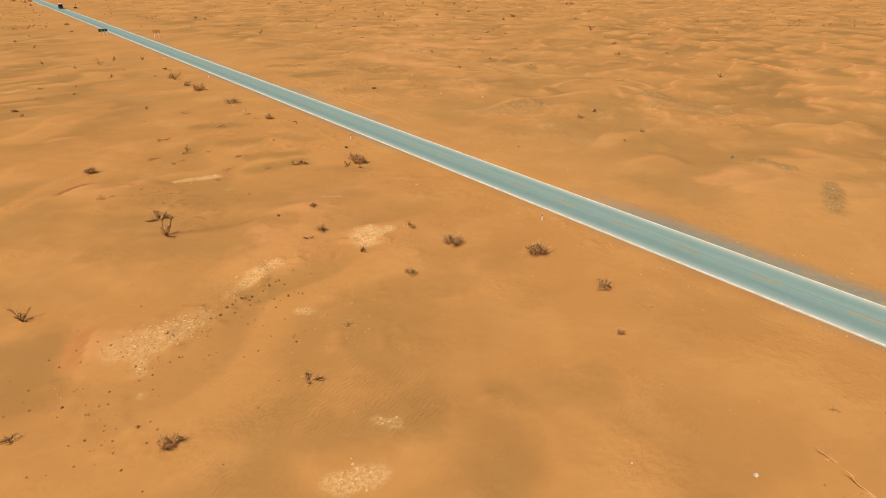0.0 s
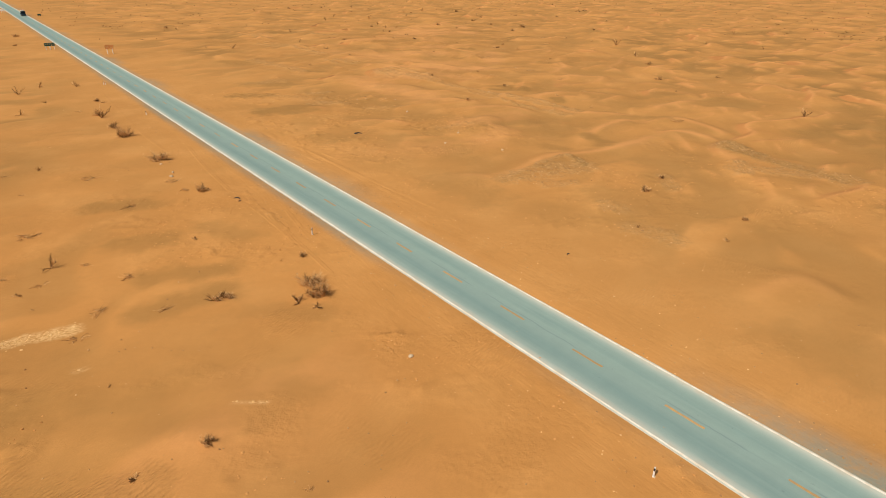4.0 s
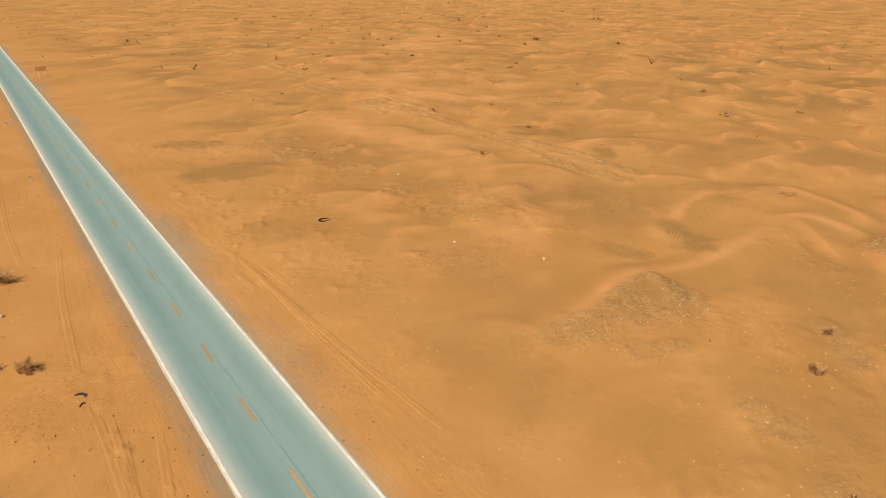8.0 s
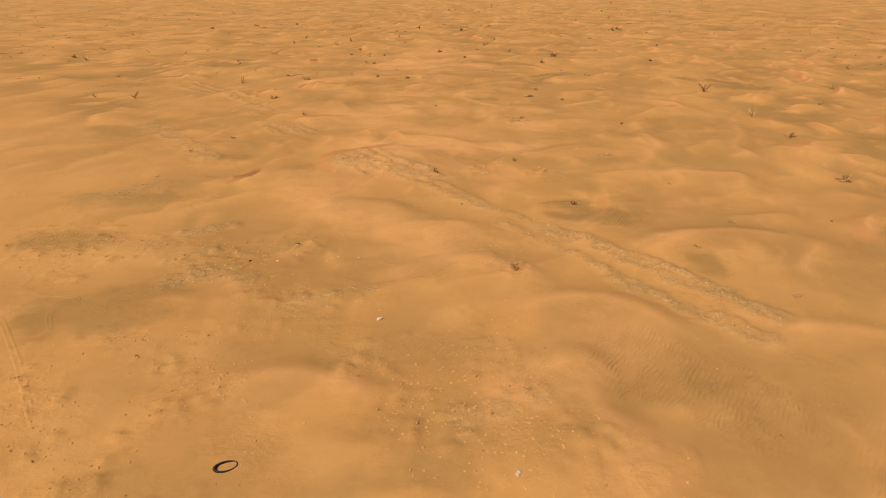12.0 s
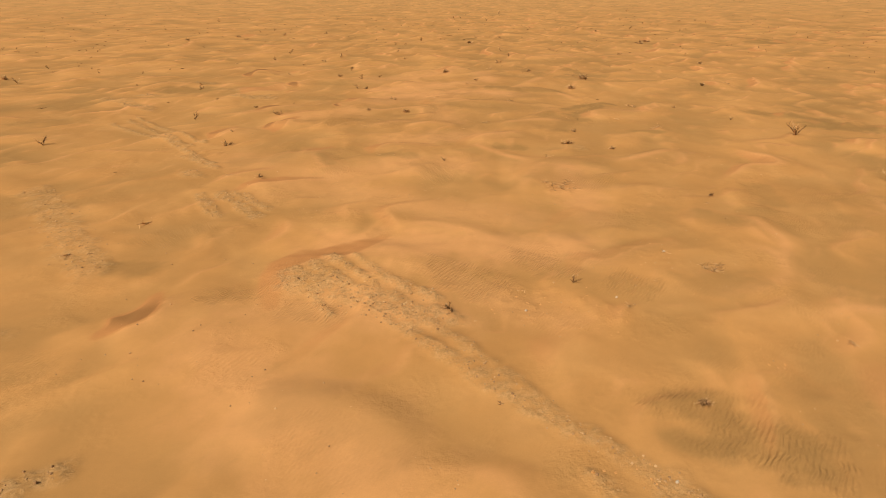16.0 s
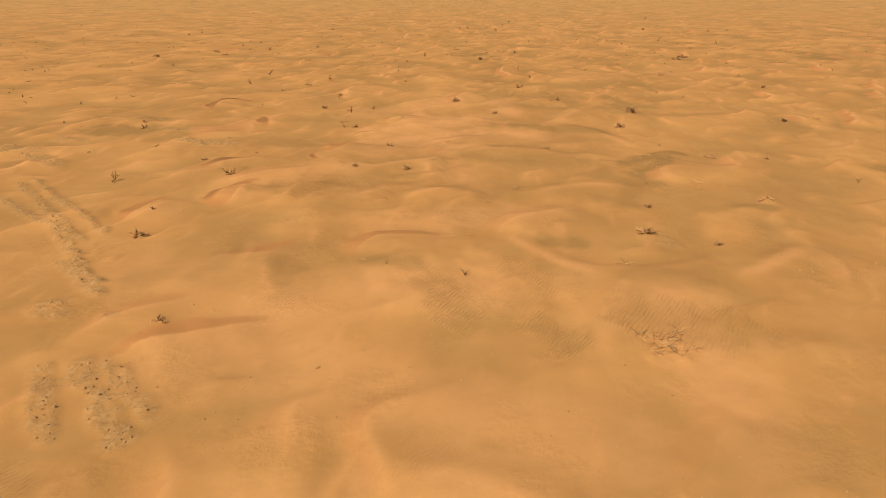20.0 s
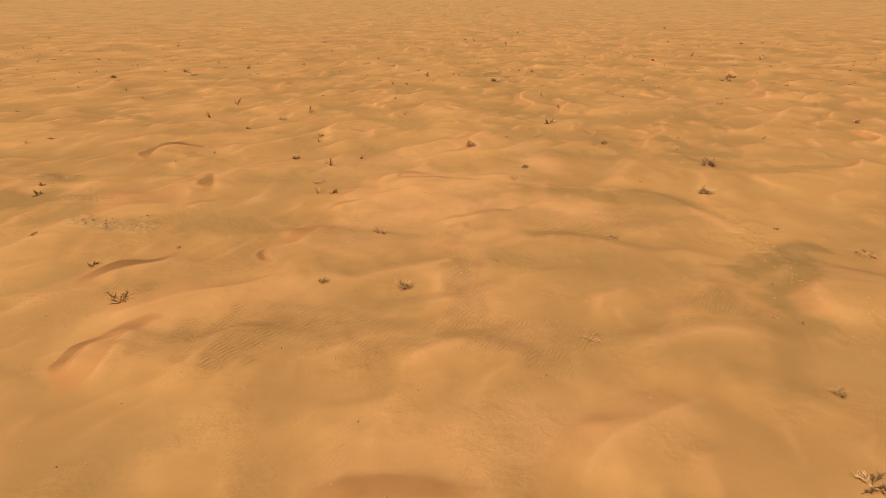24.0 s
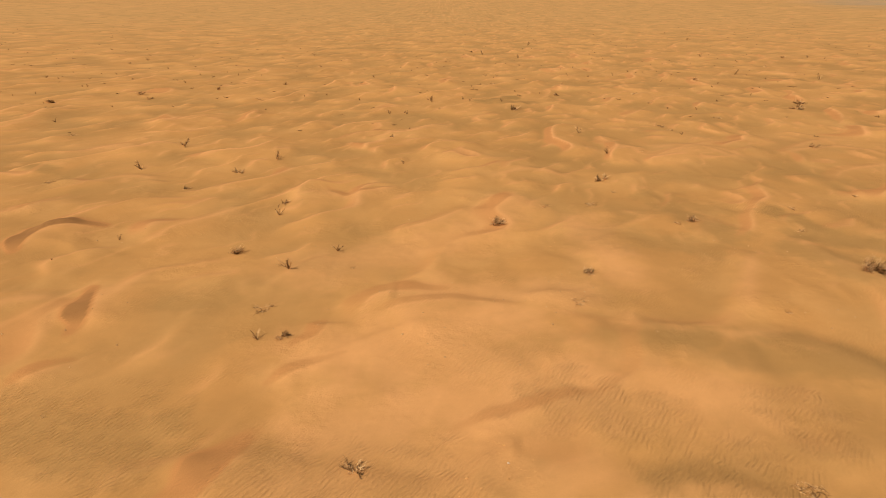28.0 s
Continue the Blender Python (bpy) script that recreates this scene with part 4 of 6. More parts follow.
lumpy(-3.7, 185.1, 5.4, 181.3, 4.0, 0.80)
lumpy(-8.3, 175.5, 4.8, 171.6, 4.0, 0.70)
lumpy(-2.1, 169.5, 1.1, 168.4, 3.0, 0.60)
lumpy(-20.2, 191.3, -12.5, 195.8, 4.0, 0.50)
lumpy(-30.9, 162.8, -12.2, 155.9, 4.0, 0.60)
lumpy(-10.0, 182.3, 7.1, 171.7, 5.0, 0.80)
lumpy(6.3, 163.8, 15.4, 167.9, 4.0, 0.50)
lumpy(-59.1, 213.3, -27.0, 204.8, 5.0, 0.60)
lumpy(24.8, 144.3, 38.2, 137.4, 5.0, 0.40)
lumpy(18.9, 131.8, 25.3, 127.1, 4.0, 0.50)
lumpy(10.5, 123.8, 25.8, 122.2, 4.0, 0.30)
lumpy(-28.8, 44.2, -23.0, 55.3, 4.0, 1.00)
lumpy(-23.0, 55.3, -18.8, 62.3, 3.0, 0.80)
lumpy(-14.3, 49.3, -6.8, 48.0, 4.0, 0.50)
lumpy(-12.1, 56.9, -1.6, 55.3, 5.0, 0.30)
lumpy(-7.5, 94.4, 8.2, 82.5, 4.0, 0.30)
lumpy(-16.7, 63.7, -10.5, 67.8, 3.0, 1.00)
lumpy(-16.3, 77.5, -11.6, 73.7, 3.0, 0.40)
lumpy(-46.6, 88.1, -34.9, 77.9, 4.0, 0.60)
lumpy(0.9, 242.6, 13.6, 238.0, 4.0, 0.60)
lumpy(5.4, 216.9, 10.9, 215.9, 2.0, 0.60)
lumpy(19.5, 254.5, 22.6, 250.8, 3.0, 0.30)
lumpy(24.0, 230.0, 26.1, 229.9, 3.0, 0.30)
lumpy(-8.3, 360.5, -6.2, 355.4, 1.5, 0.70)
lumpy(3.1, 401.2, 11.4, 399.2, 3.0, 0.30)
lumpy(-12.1, 354.2, -6.1, 343.9, 3.0, 0.50)
lumpy(30.8, 329.9, 37.2, 332.4, 3.0, 0.60)
lumpy(-62.6, 305.5, -49.8, 299.1, 3.0, 0.60)
lumpy(-48.3, 123.7, -27.4, 111.7, 5.0, 0.50)
lumpy(-47.9, 131.4, -32.2, 125.9, 4.0, 0.50)
lumpy(-33.7, 132.8, -15.6, 113.4, 2.5, 0.50)
lumpy(-20.1, 125.1, -34.7, 143.0, 2.0, 0.40)
lumpy(-16.7, 160.8, -3.7, 135.9, 3.0, 0.40)
lumpy(-41.2, 122.7, -36.1, 121.1, 1.5, 1.0)
lumpy(-33.4, 111.6, -28.5, 114.4, 1.8, 1.0)
lumpy(-52.8, 132.7, -50.5, 131.2, 1.5, 0.8)
lumpy(-25.5, 113.3, -19.5, 109.3, 2.0, 0.6)
lumpy(-36.2, 173.7, -33.3, 171.0, 1.5, 1.0)
lumpy(-28.6, 171.8, -27.5, 173.6, 1.5, 1.0)
lumpy(-33.7, 187.2, -33.0, 188.0, 1.2, 1.0)
lumpy(-22.8, 178.0, -21.3, 181.0, 1.5, 1.0)
lumpy(-35.7, 177.3, -35.5, 178.0, 1.2, 1.0)
lumpy(-8.3, 182.4, -3.3, 168.5, 3.0, 0.7)
lumpy(-26.9, 187.0, -22.0, 193.5, 2.5, 0.8)
lumpy(-58.6, 207.9, -46.8, 198.7, 2.5, 0.9)
rippled(-30.4, 242.5, -26.4, 243.4, 2.5, 1.00)
rippled(-5.6, 248.2, -1.0, 245.3, 4.0, 1.00)
rippled(5.3, 252.3, 8.6, 249.0, 3.0, 1.00)
rippled(-20.2, 239.1, -17.7, 238.7, 3.0, 0.80)
rippled(15.4, 245.3, 17.9, 243.9, 3.0, 0.80)
rippled(-44.7, 257.3, -40.1, 261.6, 3.0, 0.80)
rippled(-30.0, 331.4, -21.8, 330.6, 5.0, 1.00)
rippled(-48.8, 338.7, -45.5, 339.0, 2.0, 1.00)
rippled(-35.6, 328.4, -30.9, 325.0, 4.0, 1.00)
rippled(-7.8, 344.4, -6.5, 329.1, 3.0, 1.00)
rippled(-5.1, 327.7, 1.6, 326.3, 4.0, 0.80)
rippled(19.9, 335.8, 21.0, 335.8, 2.0, 1.00)
rippled(-18.4, 331.6, -14.6, 327.9, 4.0, 0.80)
rippled(-48.0, 361.2, -38.5, 360.7, 6.0, 1.00)
rippled(-25.2, 354.6, -13.6, 355.4, 5.0, 0.90)
rippled(-1.9, 365.3, 4.4, 361.7, 5.0, 1.00)
rippled(4.9, 356.7, 11.7, 356.7, 4.0, 1.00)
rippled(16.2, 364.0, 17.2, 359.8, 3.0, 1.00)
rippled(14.4, 180.2, 22.6, 178.2, 4.0, 1.00)
rippled(29.8, 165.2, 29.9, 160.5, 3.0, 1.00)
rippled(18.9, 160.7, 22.1, 159.5, 2.5, 1.00)
rippled(-1.0, 157.8, 3.8, 160.0, 4.0, 0.80)
rippled(2.8, 283.8, 4.5, 280.2, 3.0, 1.00)
rippled(14.1, 284.6, 21.5, 282.8, 5.0, 1.00)
rippled(-8.7, 292.9, -5.9, 285.4, 3.0, 1.00)
rippled(1.4, 298.5, 3.7, 292.9, 3.0, 0.80)
rippled(-33.5, 74.9, -29.7, 73.6, 3.0, 0.80)
rippled(-26.5, 73.3, -21.9, 73.7, 3.0, 1.00)
rippled(-30.6, 71.5, -26.8, 70.2, 2.0, 0.80)
rippled(-8.3, 204.2, -4.7, 200.8, 3.0, 0.80)
rippled(-10.7, 39.6, -4.1, 40.3, 5.0, 0.60)
rippled(15.7, 223.4, 21.8, 218.3, 4.0, 1.00)
rippled(14.8, 184.2, 22.0, 176.8, 5.0, 1.00)
brown(29.9, 344.8, 40.5, 351.6, 3.0, 0.80)
brown(27.4, 344.8, 30.3, 341.3, 2.0, 0.80)
brown(27.8, 336.2, 28.5, 330.9, 3.0, 0.70)
brown(26.1, 330.9, 21.4, 320.4, 3.0, 0.60)
brown(36.5, 399.0, 44.9, 393.5, 4.0, 0.60)
brown(50.5, 388.5, 66.6, 391.8, 3.0, 0.50)
brown(21.7, 337.1, 22.9, 334.3, 2.0, 0.50)
brown(-3.2, 347.3, 3.9, 344.8, 3.0, 0.40)
brown(-0.9, 325.1, 9.8, 323.9, 3.0, 0.40)
brown(-85.2, 385.3, -80.4, 383.8, 3.0, 0.80)
brown(-20.7, 336.1, -14.1, 335.1, 3.0, 0.50)
brown(-20.1, 332.5, -12.8, 330.8, 3.0, 0.40)
bed(-85.8, 384.7, -80.4, 385.3, 1.5, 0.80)
bed(-65.6, 360.5, -63.0, 360.5, 1.2, 1.00)
bed(-61.4, 357.8, -55.3, 359.6, 1.0, 0.90)
bed(-60.3, 360.5, -56.1, 363.4, 0.8, 0.70)
lumpy(-33.9, 322.5, -30.8, 321.4, 2.0, 0.80)
lumpy(34.8, 361.6, 33.1, 340.2, 3.0, 0.50)
lumpy(-26.9, 327.8, -19.5, 323.8, 3.0, 0.50)
lumpy(-17.1, 344.7, -14.1, 336.1, 2.0, 0.70)
rippled(-32.6, 327.7, -25.0, 331.6, 4.0, 0.90)
rippled(-7.8, 330.8, 2.4, 327.8, 4.0, 0.90)
rippled(-6.0, 344.8, -6.5, 336.1, 2.0, 0.80)
rippled(19.6, 336.1, 22.4, 335.2, 3.0, 0.80)
rippled(-49.0, 362.7, -38.4, 358.7, 5.0, 1.00)
rippled(-27.5, 355.2, -22.6, 355.3, 3.0, 0.90)
rippled(5.8, 358.9, 10.5, 354.9, 4.0, 1.00)
rippled(17.6, 364.5, 17.7, 359.0, 3.0, 0.90)
brown(23.5, 422.3, 29.3, 403.8, 4.0, 0.60)
brown(40.9, 413.7, 45.7, 406.2, 3.0, 0.70)
brown(8.5, 374.5, 14.3, 374.5, 3.0, 0.70)
brown(22.9, 374.5, 29.0, 371.5, 3.0, 0.60)
brown(14.0, 357.7, 23.5, 363.0, 4.0, 0.40)
brown(-30.9, 393.6, -18.8, 391.9, 3.0, 0.40)
brown(-96.0, 439.9, -85.6, 433.9, 2.0, 0.70)
brown(1.0, 523.5, 11.0, 529.3, 3.0, 0.90)
brown(-44.1, 382.6, -36.8, 384.1, 3.0, 0.50)
brown(-31.7, 440.3, -22.2, 436.3, 4.0, 0.50)
lumpy(-8.3, 359.5, -7.4, 354.8, 1.5, 0.60)
rut(-40.2, 173.5, -28.3, 158.1, 0.10)
rut(-27.1, 158.1, -36.0, 167.6, 0.25)
rut(-84.4, 237.2, -58.4, 200.0, 0.00)
rut(-32.3, 132.9, -20.6, 114.9, 0.02)
rut(-37.4, 207.6, -39.4, 211.8, 0.20)
rut(-32.9, 163.7, -15.0, 142.1, 0.00)
rut(-26.4, 156.2, -8.4, 133.8, 0.01)
rut(-43.2, 176.4, -22.8, 152.1, 0.00)
rut(-26.3, 148.3, -14.7, 133.7, 0.00)
rut(-39.7, 144.6, -23.9, 121.2, 0.01)
rut(-14.8, 140.4, -0.6, 122.6, 0.01)
rut(-58.4, 200.0, -36.1, 166.9, 0.02)
rut(-28.4, 157.0, -41.0, 171.7, 0.06)


def spaced(low, high, step, mid, growth, reach, coarser):
    """Even steps from low to high, widening slowly to mid on both sides, then fast to the reach."""
    sides = []
    for k in (0, 1):
        way, at, gap, out = (-1, 1)[k], (low, high)[k], step, []
        while way * at < way * reach[k]:
            gap *= growth if way * at < way * mid[k] else coarser
            at += way * gap
            out.append(at)
        sides.append(out)
    return np.concatenate([sides[0][::-1], np.arange(low, high + step / 2, step), sides[1]])


def fields(x, y, slip, coarse_shade, fresh):
    """What kind of sand lies at each place, with the painted shade and haze, for the material."""
    off = from_road(x, y)
    along = (x - ROAD[0]) * ALONG[0] + (y - ROAD[1]) * ALONG[1]
    verge = smooth(9.0, 4.2, off) * smooth(3.0, 4.0, off) * np.maximum(0.75 * smooth(0.0, 0.5, perlin(along / 28, off / 50, 51)), 1.15 * smooth(62, 40, along))
    verge = np.maximum(verge, smooth(-6.2, -4.4, off) * smooth(-3.0, -4.0, off) * (0.55 * smooth(70, 130, along) + 0.35 * smooth(-0.1, 0.5, perlin(along / 30, off / 50, 52))))
    verge = np.maximum(verge, 0.6 * smooth(6.0, 4.5, off) * smooth(3.0, 4.0, off) * smooth(70, 130, along))
    # a far patch on the right takes the same blue-grey tint
    flat = smooth(1500, 2100, y) * smooth(0.42, 0.60, x / np.maximum(y, 1)) * (0.6 + 0.4 * perlin(x / 300, y / 120, 71))
    verge = np.maximum(verge, flat)
    return (("slip", slip), ("coarse_shade", coarse_shade), ("fresh", fresh), ("grit", blotch(x, y, BEDS, 0.45)), ("crust", blotch(x, y, PALES, 0.4)), ("verge", verge), ("shoulder", smooth(17, 7, np.abs(off)) * smooth(3.8, 4.6, np.abs(off))), ("ripple", blotch(x, y, RIPPLES, 0.5)), ("ruddy", smooth(25, -15, off) * smooth(190, 100, y)), ("distant", smooth(430, 1300, y)), ("rough", blotch(x, y, LUMPS, 0.5, (1.4, 0.4))))


def make_ground():
    xs = spaced(-66, 70, 0.45, (-470, 470), 1.016, (-4200, 4200), 1.08)
    ys = spaced(24, 432, 0.45, (10, 960), 1.0065, (-260, 4600), 1.06)
    gx, gy = np.meshgrid(xs, ys)
    x, y = gx.ravel(), gy.ravel()
    z, slip, coarse_shade, fresh = land(x, y)
    nx, ny = len(xs), len(ys)
    mesh = bpy.data.meshes.new("ground")
    mesh.vertices.add(nx * ny)
    mesh.vertices.foreach_set("co", np.stack([x, y, z], 1).astype(np.float32).ravel())
    i = (np.arange(ny - 1)[:, None] * nx + np.arange(nx - 1)[None]).ravel()
    quads = np.stack([i, i + 1, i + nx + 1, i + nx], 1)
    mesh.loops.add(quads.size)
    mesh.loops.foreach_set("vertex_index", quads.astype(np.int32).ravel())
    mesh.polygons.add(len(quads))
    mesh.polygons.foreach_set("loop_start", (np.arange(len(quads)) * 4).astype(np.int32))
    mesh.update(calc_edges=True)
    for name, values in fields(x, y, slip, coarse_shade, fresh):
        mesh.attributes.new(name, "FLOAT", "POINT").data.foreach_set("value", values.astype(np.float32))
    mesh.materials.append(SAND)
    mesh.shade_smooth()
    return tagged(new("ground", mesh), "wind-rippled orange desert sand with low dunes", "ground", kind="structure")


make_ground()


# ---- wheel tracks pressed into the shoulders ----
TRACKS = []


def track(*points):
    """The rut of one wheel through the points."""
    TRACKS.append(points)


track((-38.05, 169.50), (-35.27, 165.78), (-32.70, 163.26), (-29.98, 160.21), (-28.38, 158.12))
track((-37.56, 167.59), (-35.07, 164.92), (-32.55, 162.47), (-30.63, 160.57))
track((-32.77, 164.91), (-31.40, 163.66), (-30.73, 162.08), (-30.81, 160.94))
track((-32.08, 165.08), (-30.60, 163.26), (-30.03, 161.31), (-30.05, 160.07))
track((-32.57, 166.66), (-30.91, 165.34), (-29.64, 163.66), (-29.17, 162.07), (-29.20, 160.57), (-28.38, 158.12), (-28.34, 156.82))
track((-31.37, 165.77), (-29.65, 164.49), (-28.93, 162.85), (-28.96, 161.09), (-28.68, 159.14))
track((-31.42, 161.69), (-29.17, 159.50), (-27.58, 156.82))
track((-28.17, 155.57), (-26.34, 153.53), (-23.98, 150.64), (-23.24, 149.67))
track((-27.82, 156.19), (-25.50, 153.53), (-23.07, 150.15))
track((-26.79, 156.81), (-24.62, 154.38), (-22.64, 151.65), (-21.25, 149.67))
track((-25.84, 156.18), (-23.99, 154.38), (-21.64, 151.64))
track((-24.31, 156.18), (-21.65, 153.25), (-19.48, 150.63))
track((-28.33, 159.23), (-18.40, 146.71), (-9.91, 136.57), (-2.18, 127.67))
track((-24.54, 154.60), (-14.95, 141.26), (-6.36, 130.34))
track((-32.04, 131.23), (-27.84, 125.99), (-23.90, 120.66), (-21.25, 116.77), (-19.88, 114.80))
track((-29.25, 129.10), (-24.98, 123.19), (-22.35, 119.48))
track((-51.61, 160.48), (-43.48, 147.34), (-34.72, 134.47))
track((-24.60, 127.50), (-21.55, 121.89), (-18.66, 116.76))
track((-48.53, 195.98), (-44.44, 195.44), (-43.22, 193.87), (-44.75, 191.89), (-42.69, 188.26))
track((-49.63, 191.22), (-42.78, 183.28), (-35.69, 174.28))
track((-96.37, 214.52), (-67.22, 173.35), (-53.36, 155.84))
track((-28.06, 128.36), (-20.83, 116.94), (-14.22, 107.09))


def make_tracks():
    """Each rut as a shallow trough between two low berms."""
    prof = ((-0.50, -0.05), (-0.27, 0.06), (-0.12, 0.012), (0.12, 0.012), (0.27, 0.055), (0.50, -0.05))
    xs, ys, lift, faces = [], [], [], []
    for points in TRACKS:
        p = [np.array(q) for q in points]
        p = [2 * p[0] - p[1]] + p + [2 * p[-1] - p[-2]]
        line = []
        for a, b, c, d in zip(p, p[1:], p[2:], p[3:]):
            steps = max(int(np.hypot(*(c - b)) / 0.35), 2)
            for k in np.arange(steps) / steps:
                line.append(0.5 * (2 * b + (c - a) * k + (2 * a - 5 * b + 4 * c - d) * k * k + (3 * b - a - 3 * c + d) * k ** 3))
        line = np.array(line)
        way = np.gradient(line, axis=0)
        way /= np.hypot(*way.T)[:, None]
        first = len(xs)
        for i, ((px, py), (wx, wy)) in enumerate(zip(line, way)):
            fade = min(1, i / 6, (len(line) - 1 - i) / 6)
            for j, (side, up) in enumerate(prof):
                worn_by = 0.55 + 0.45 * noise.noise((px * 0.9, py * 0.9, j))
                q = side * (1 + 0.12 * noise.noise((px * 1.7, py * 1.7, 5)))
                xs.append(px - wy * q)
                ys.append(py + wx * q)
                lift.append(up * fade * worn_by + 0.012 if up > 0 else up)
        n = len(prof)
        faces += [(first + a * n + k, first + a * n + k + 1, first + (a + 1) * n + k + 1, first + (a + 1) * n + k) for a in range(len(line) - 1) for k in range(n - 1)]
    x, y = np.array(xs), np.array(ys)
    z, slip, coarse_shade, fresh = land(x, y)
    ob = sheet("wheel_tracks", np.stack([x, y, z + np.array(lift)], 1), faces, SAND, True)
    for name, values in fields(x, y, slip, coarse_shade, fresh):
        ob.data.attributes.new(name, "FLOAT", "POINT").data.foreach_set("value", values.astype(np.float32))
    tagged(ob, "wheel tracks pressed into sand beside the road", "tracks", kind="stuff")


make_tracks()


# ---- the road ----
def make_road():
    turn = math.atan2(ALONG[1], ALONG[0]) - math.pi / 2
    base = Matrix.Translation((ROAD[0], ROAD[1], 0)) @ Matrix.Rotation(turn, 4, "Z")
    low, high = -260.0, 1500.0
    prof = ((-HALF - 0.15, -0.30), (-HALF - 0.12, 0.0), (-HALF, 0.03), (-2.0, 0.065), (0.0, 0.085), (2.0, 0.065), (HALF, 0.03), (HALF + 0.12, 0.0), (HALF + 0.15, -0.30))
    rows = np.arange(low, high + 1, 4.0)
    verts = [(px + (0.09 * noise.noise((s * 0.31, px, 0)) if abs(px) > HALF else 0), s, pz) for s in rows for px, pz in prof]
    n = len(prof)
    faces = [(a * n + k, a * n + k + 1, (a + 1) * n + k + 1, (a + 1) * n + k) for a in range(len(rows) - 1) for k in range(n - 1)]
    road = tagged(sheet("road", verts, faces, ASPHALT), "straight two-lane blue-grey asphalt road across sand", "road", kind="structure")
    road.matrix_world = base
    for side in (-1, 1):
        # the white edge line, a thin raised film with ragged rims
        line_rows = np.arange(low, 900, 0.9)
        vs, fs = [], []
        for a, s in enumerate(line_rows):
            e = side * (HALF - 0.12)
            w0 = 0.105 + 0.035 * noise.noise((s * 0.7, side * 9, 1)) + 0.04 * noise.noise((s * 2.3, side * 9, 4))
            w1 = 0.105 + 0.035 * noise.noise((s * 0.8, side * 9, 7)) + 0.05 * noise.noise((s * 2.1, side * 9, 9))
            vs += [(e - w0, s, 0.0385), (e - w0 + 0.01, s, 0.044), (e + w1 - 0.01, s, 0.042), (e + w1, s, 0.031)]
            if a:
                b = 4 * a
                fs += [(b - 4 + k, b - 3 + k, b + 1 + k, b + k) for k in range(3)]
        line = sheet("edge_line", vs, fs, WHITE_LINE)
        line.parent = road
        tagged(line, "white edge line dusted with sand")
    # yellow dashes along the middle
    rng = random.Random(5)
    shapes = []
    for k in range(5):
        vs, fs = [], []
        for j in range(9):
            w0, w1 = 0.115 + rng.uniform(-0.015, 0.015), 0.115 + rng.uniform(-0.012, 0.012)
            vs += [(-w0, j * 0.44, 0), (-w0 + 0.008, j * 0.44, 0.005), (w1 - 0.008, j * 0.44, 0.005), (w1, j * 0.44, 0)]
            if j:
                fs += [(4 * j - 4 + i, 4 * j - 3 + i, 4 * j + 1 + i, 4 * j + i) for i in range(3)]
        mesh = bpy.data.meshes.new("lane_dash")
        mesh.from_pydata(vs, [], fs)
        mesh.materials.append(ORANGE_LINE)
        shapes.append(mesh)
    start = 42.75
    for k in range(-26, 62):
        dash = new("lane_dash", shapes[k % 5])
        dash.parent = road
        dash.matrix_basis = Matrix.Translation((-0.12, start + 9.966 * k, 0.088))
    return road


make_road()


# ---- shrubs ----
def limb(kind, k, rng, arc):
    """One branch of a dead shrub about 1 m across, with its forks and twigs."""
    verts, faces = [], []
    a = arc[0] + arc[1] * rng.random()
    if kind == "branch":
        at, way, long, thick, wild = (-0.45 * math.cos(arc[0]), -0.45 * math.sin(arc[0]), 0.03), (math.cos(arc[0] + 0.5 * k), math.sin(arc[0] + 0.5 * k), 0.08), 0.95 - 0.4 * k, 0.045, 0.42
    elif kind == "pile":
        r, b = rng.uniform(0, 0.36), rng.uniform(0, 6.28)
        at, way, long, thick, wild = (r * math.cos(b), r * math.sin(b), rng.uniform(0.01, 0.07)), (math.cos(a), math.sin(a), rng.uniform(0, 0.25)), rng.uniform(0.22, 0.5), 0.013, 0.45
    elif kind == "stem":
        at, way, long, thick, wild = (0, 0, 0), (math.cos(a), math.sin(a), rng.uniform(0.4, 2.4)), rng.uniform(0.4, 0.8), 0.023, 0.28
    elif kind == "clump":
        r = rng.uniform(0, 0.14)
        at, way, long, thick, wild = (r * math.cos(a + 1), r * math.sin(a + 1), 0), (math.cos(a), math.sin(a), rng.uniform(0.1, 0.8)), rng.uniform(0.28, 0.55), 0.022, 0.3
    else:
        r = 0.32 * rng.random()
        at, way, long, thick, wild = (r * math.cos(a + 1.9), r * math.sin(a + 1.9), 0), (math.cos(a), math.sin(a), rng.uniform(0.3, 2.0)), rng.uniform(0.26, 0.50), 0.0085, 0.42
    forks = {"branch": 2, "pile": 1, "stem": 4, "clump": 4, "bush": 5}[kind]
    up = 0.15 if kind in ("pile", "branch") else 0.8
    for p, d in grow(verts, faces, at, way, long, thick * rng.uniform(0.7, 1.3), rng, 5, 0.08 if kind == "pile" else 0.0, wild)[1:]:
        for _ in range(rng.randint(max(forks - 2, 0), forks)):
            side = Vector((rng.uniform(-1, 1), rng.uniform(-1, 1), rng.uniform(-0.2, up)))
            for q, e in grow(verts, faces, p, d + side * 0.9, long * rng.uniform(0.2, 0.5), thick * 0.6, rng, 3, 0.0, 0.33)[1:]:
                if kind in ("bush", "clump") and rng.random() < (0.75 if kind == "bush" else 0.45):
                    side = Vector((rng.uniform(-1, 1), rng.uniform(-1, 1), rng.uniform(-0.2, up)))
                    grow(verts, faces, q, e + side, long * rng.uniform(0.12, 0.28), thick * 0.5, rng, 2, 0.0, 0.3)
    mesh = bpy.data.meshes.new("branch")
    mesh.from_pydata([tuple(v) for v in verts], [], faces)
    return mesh


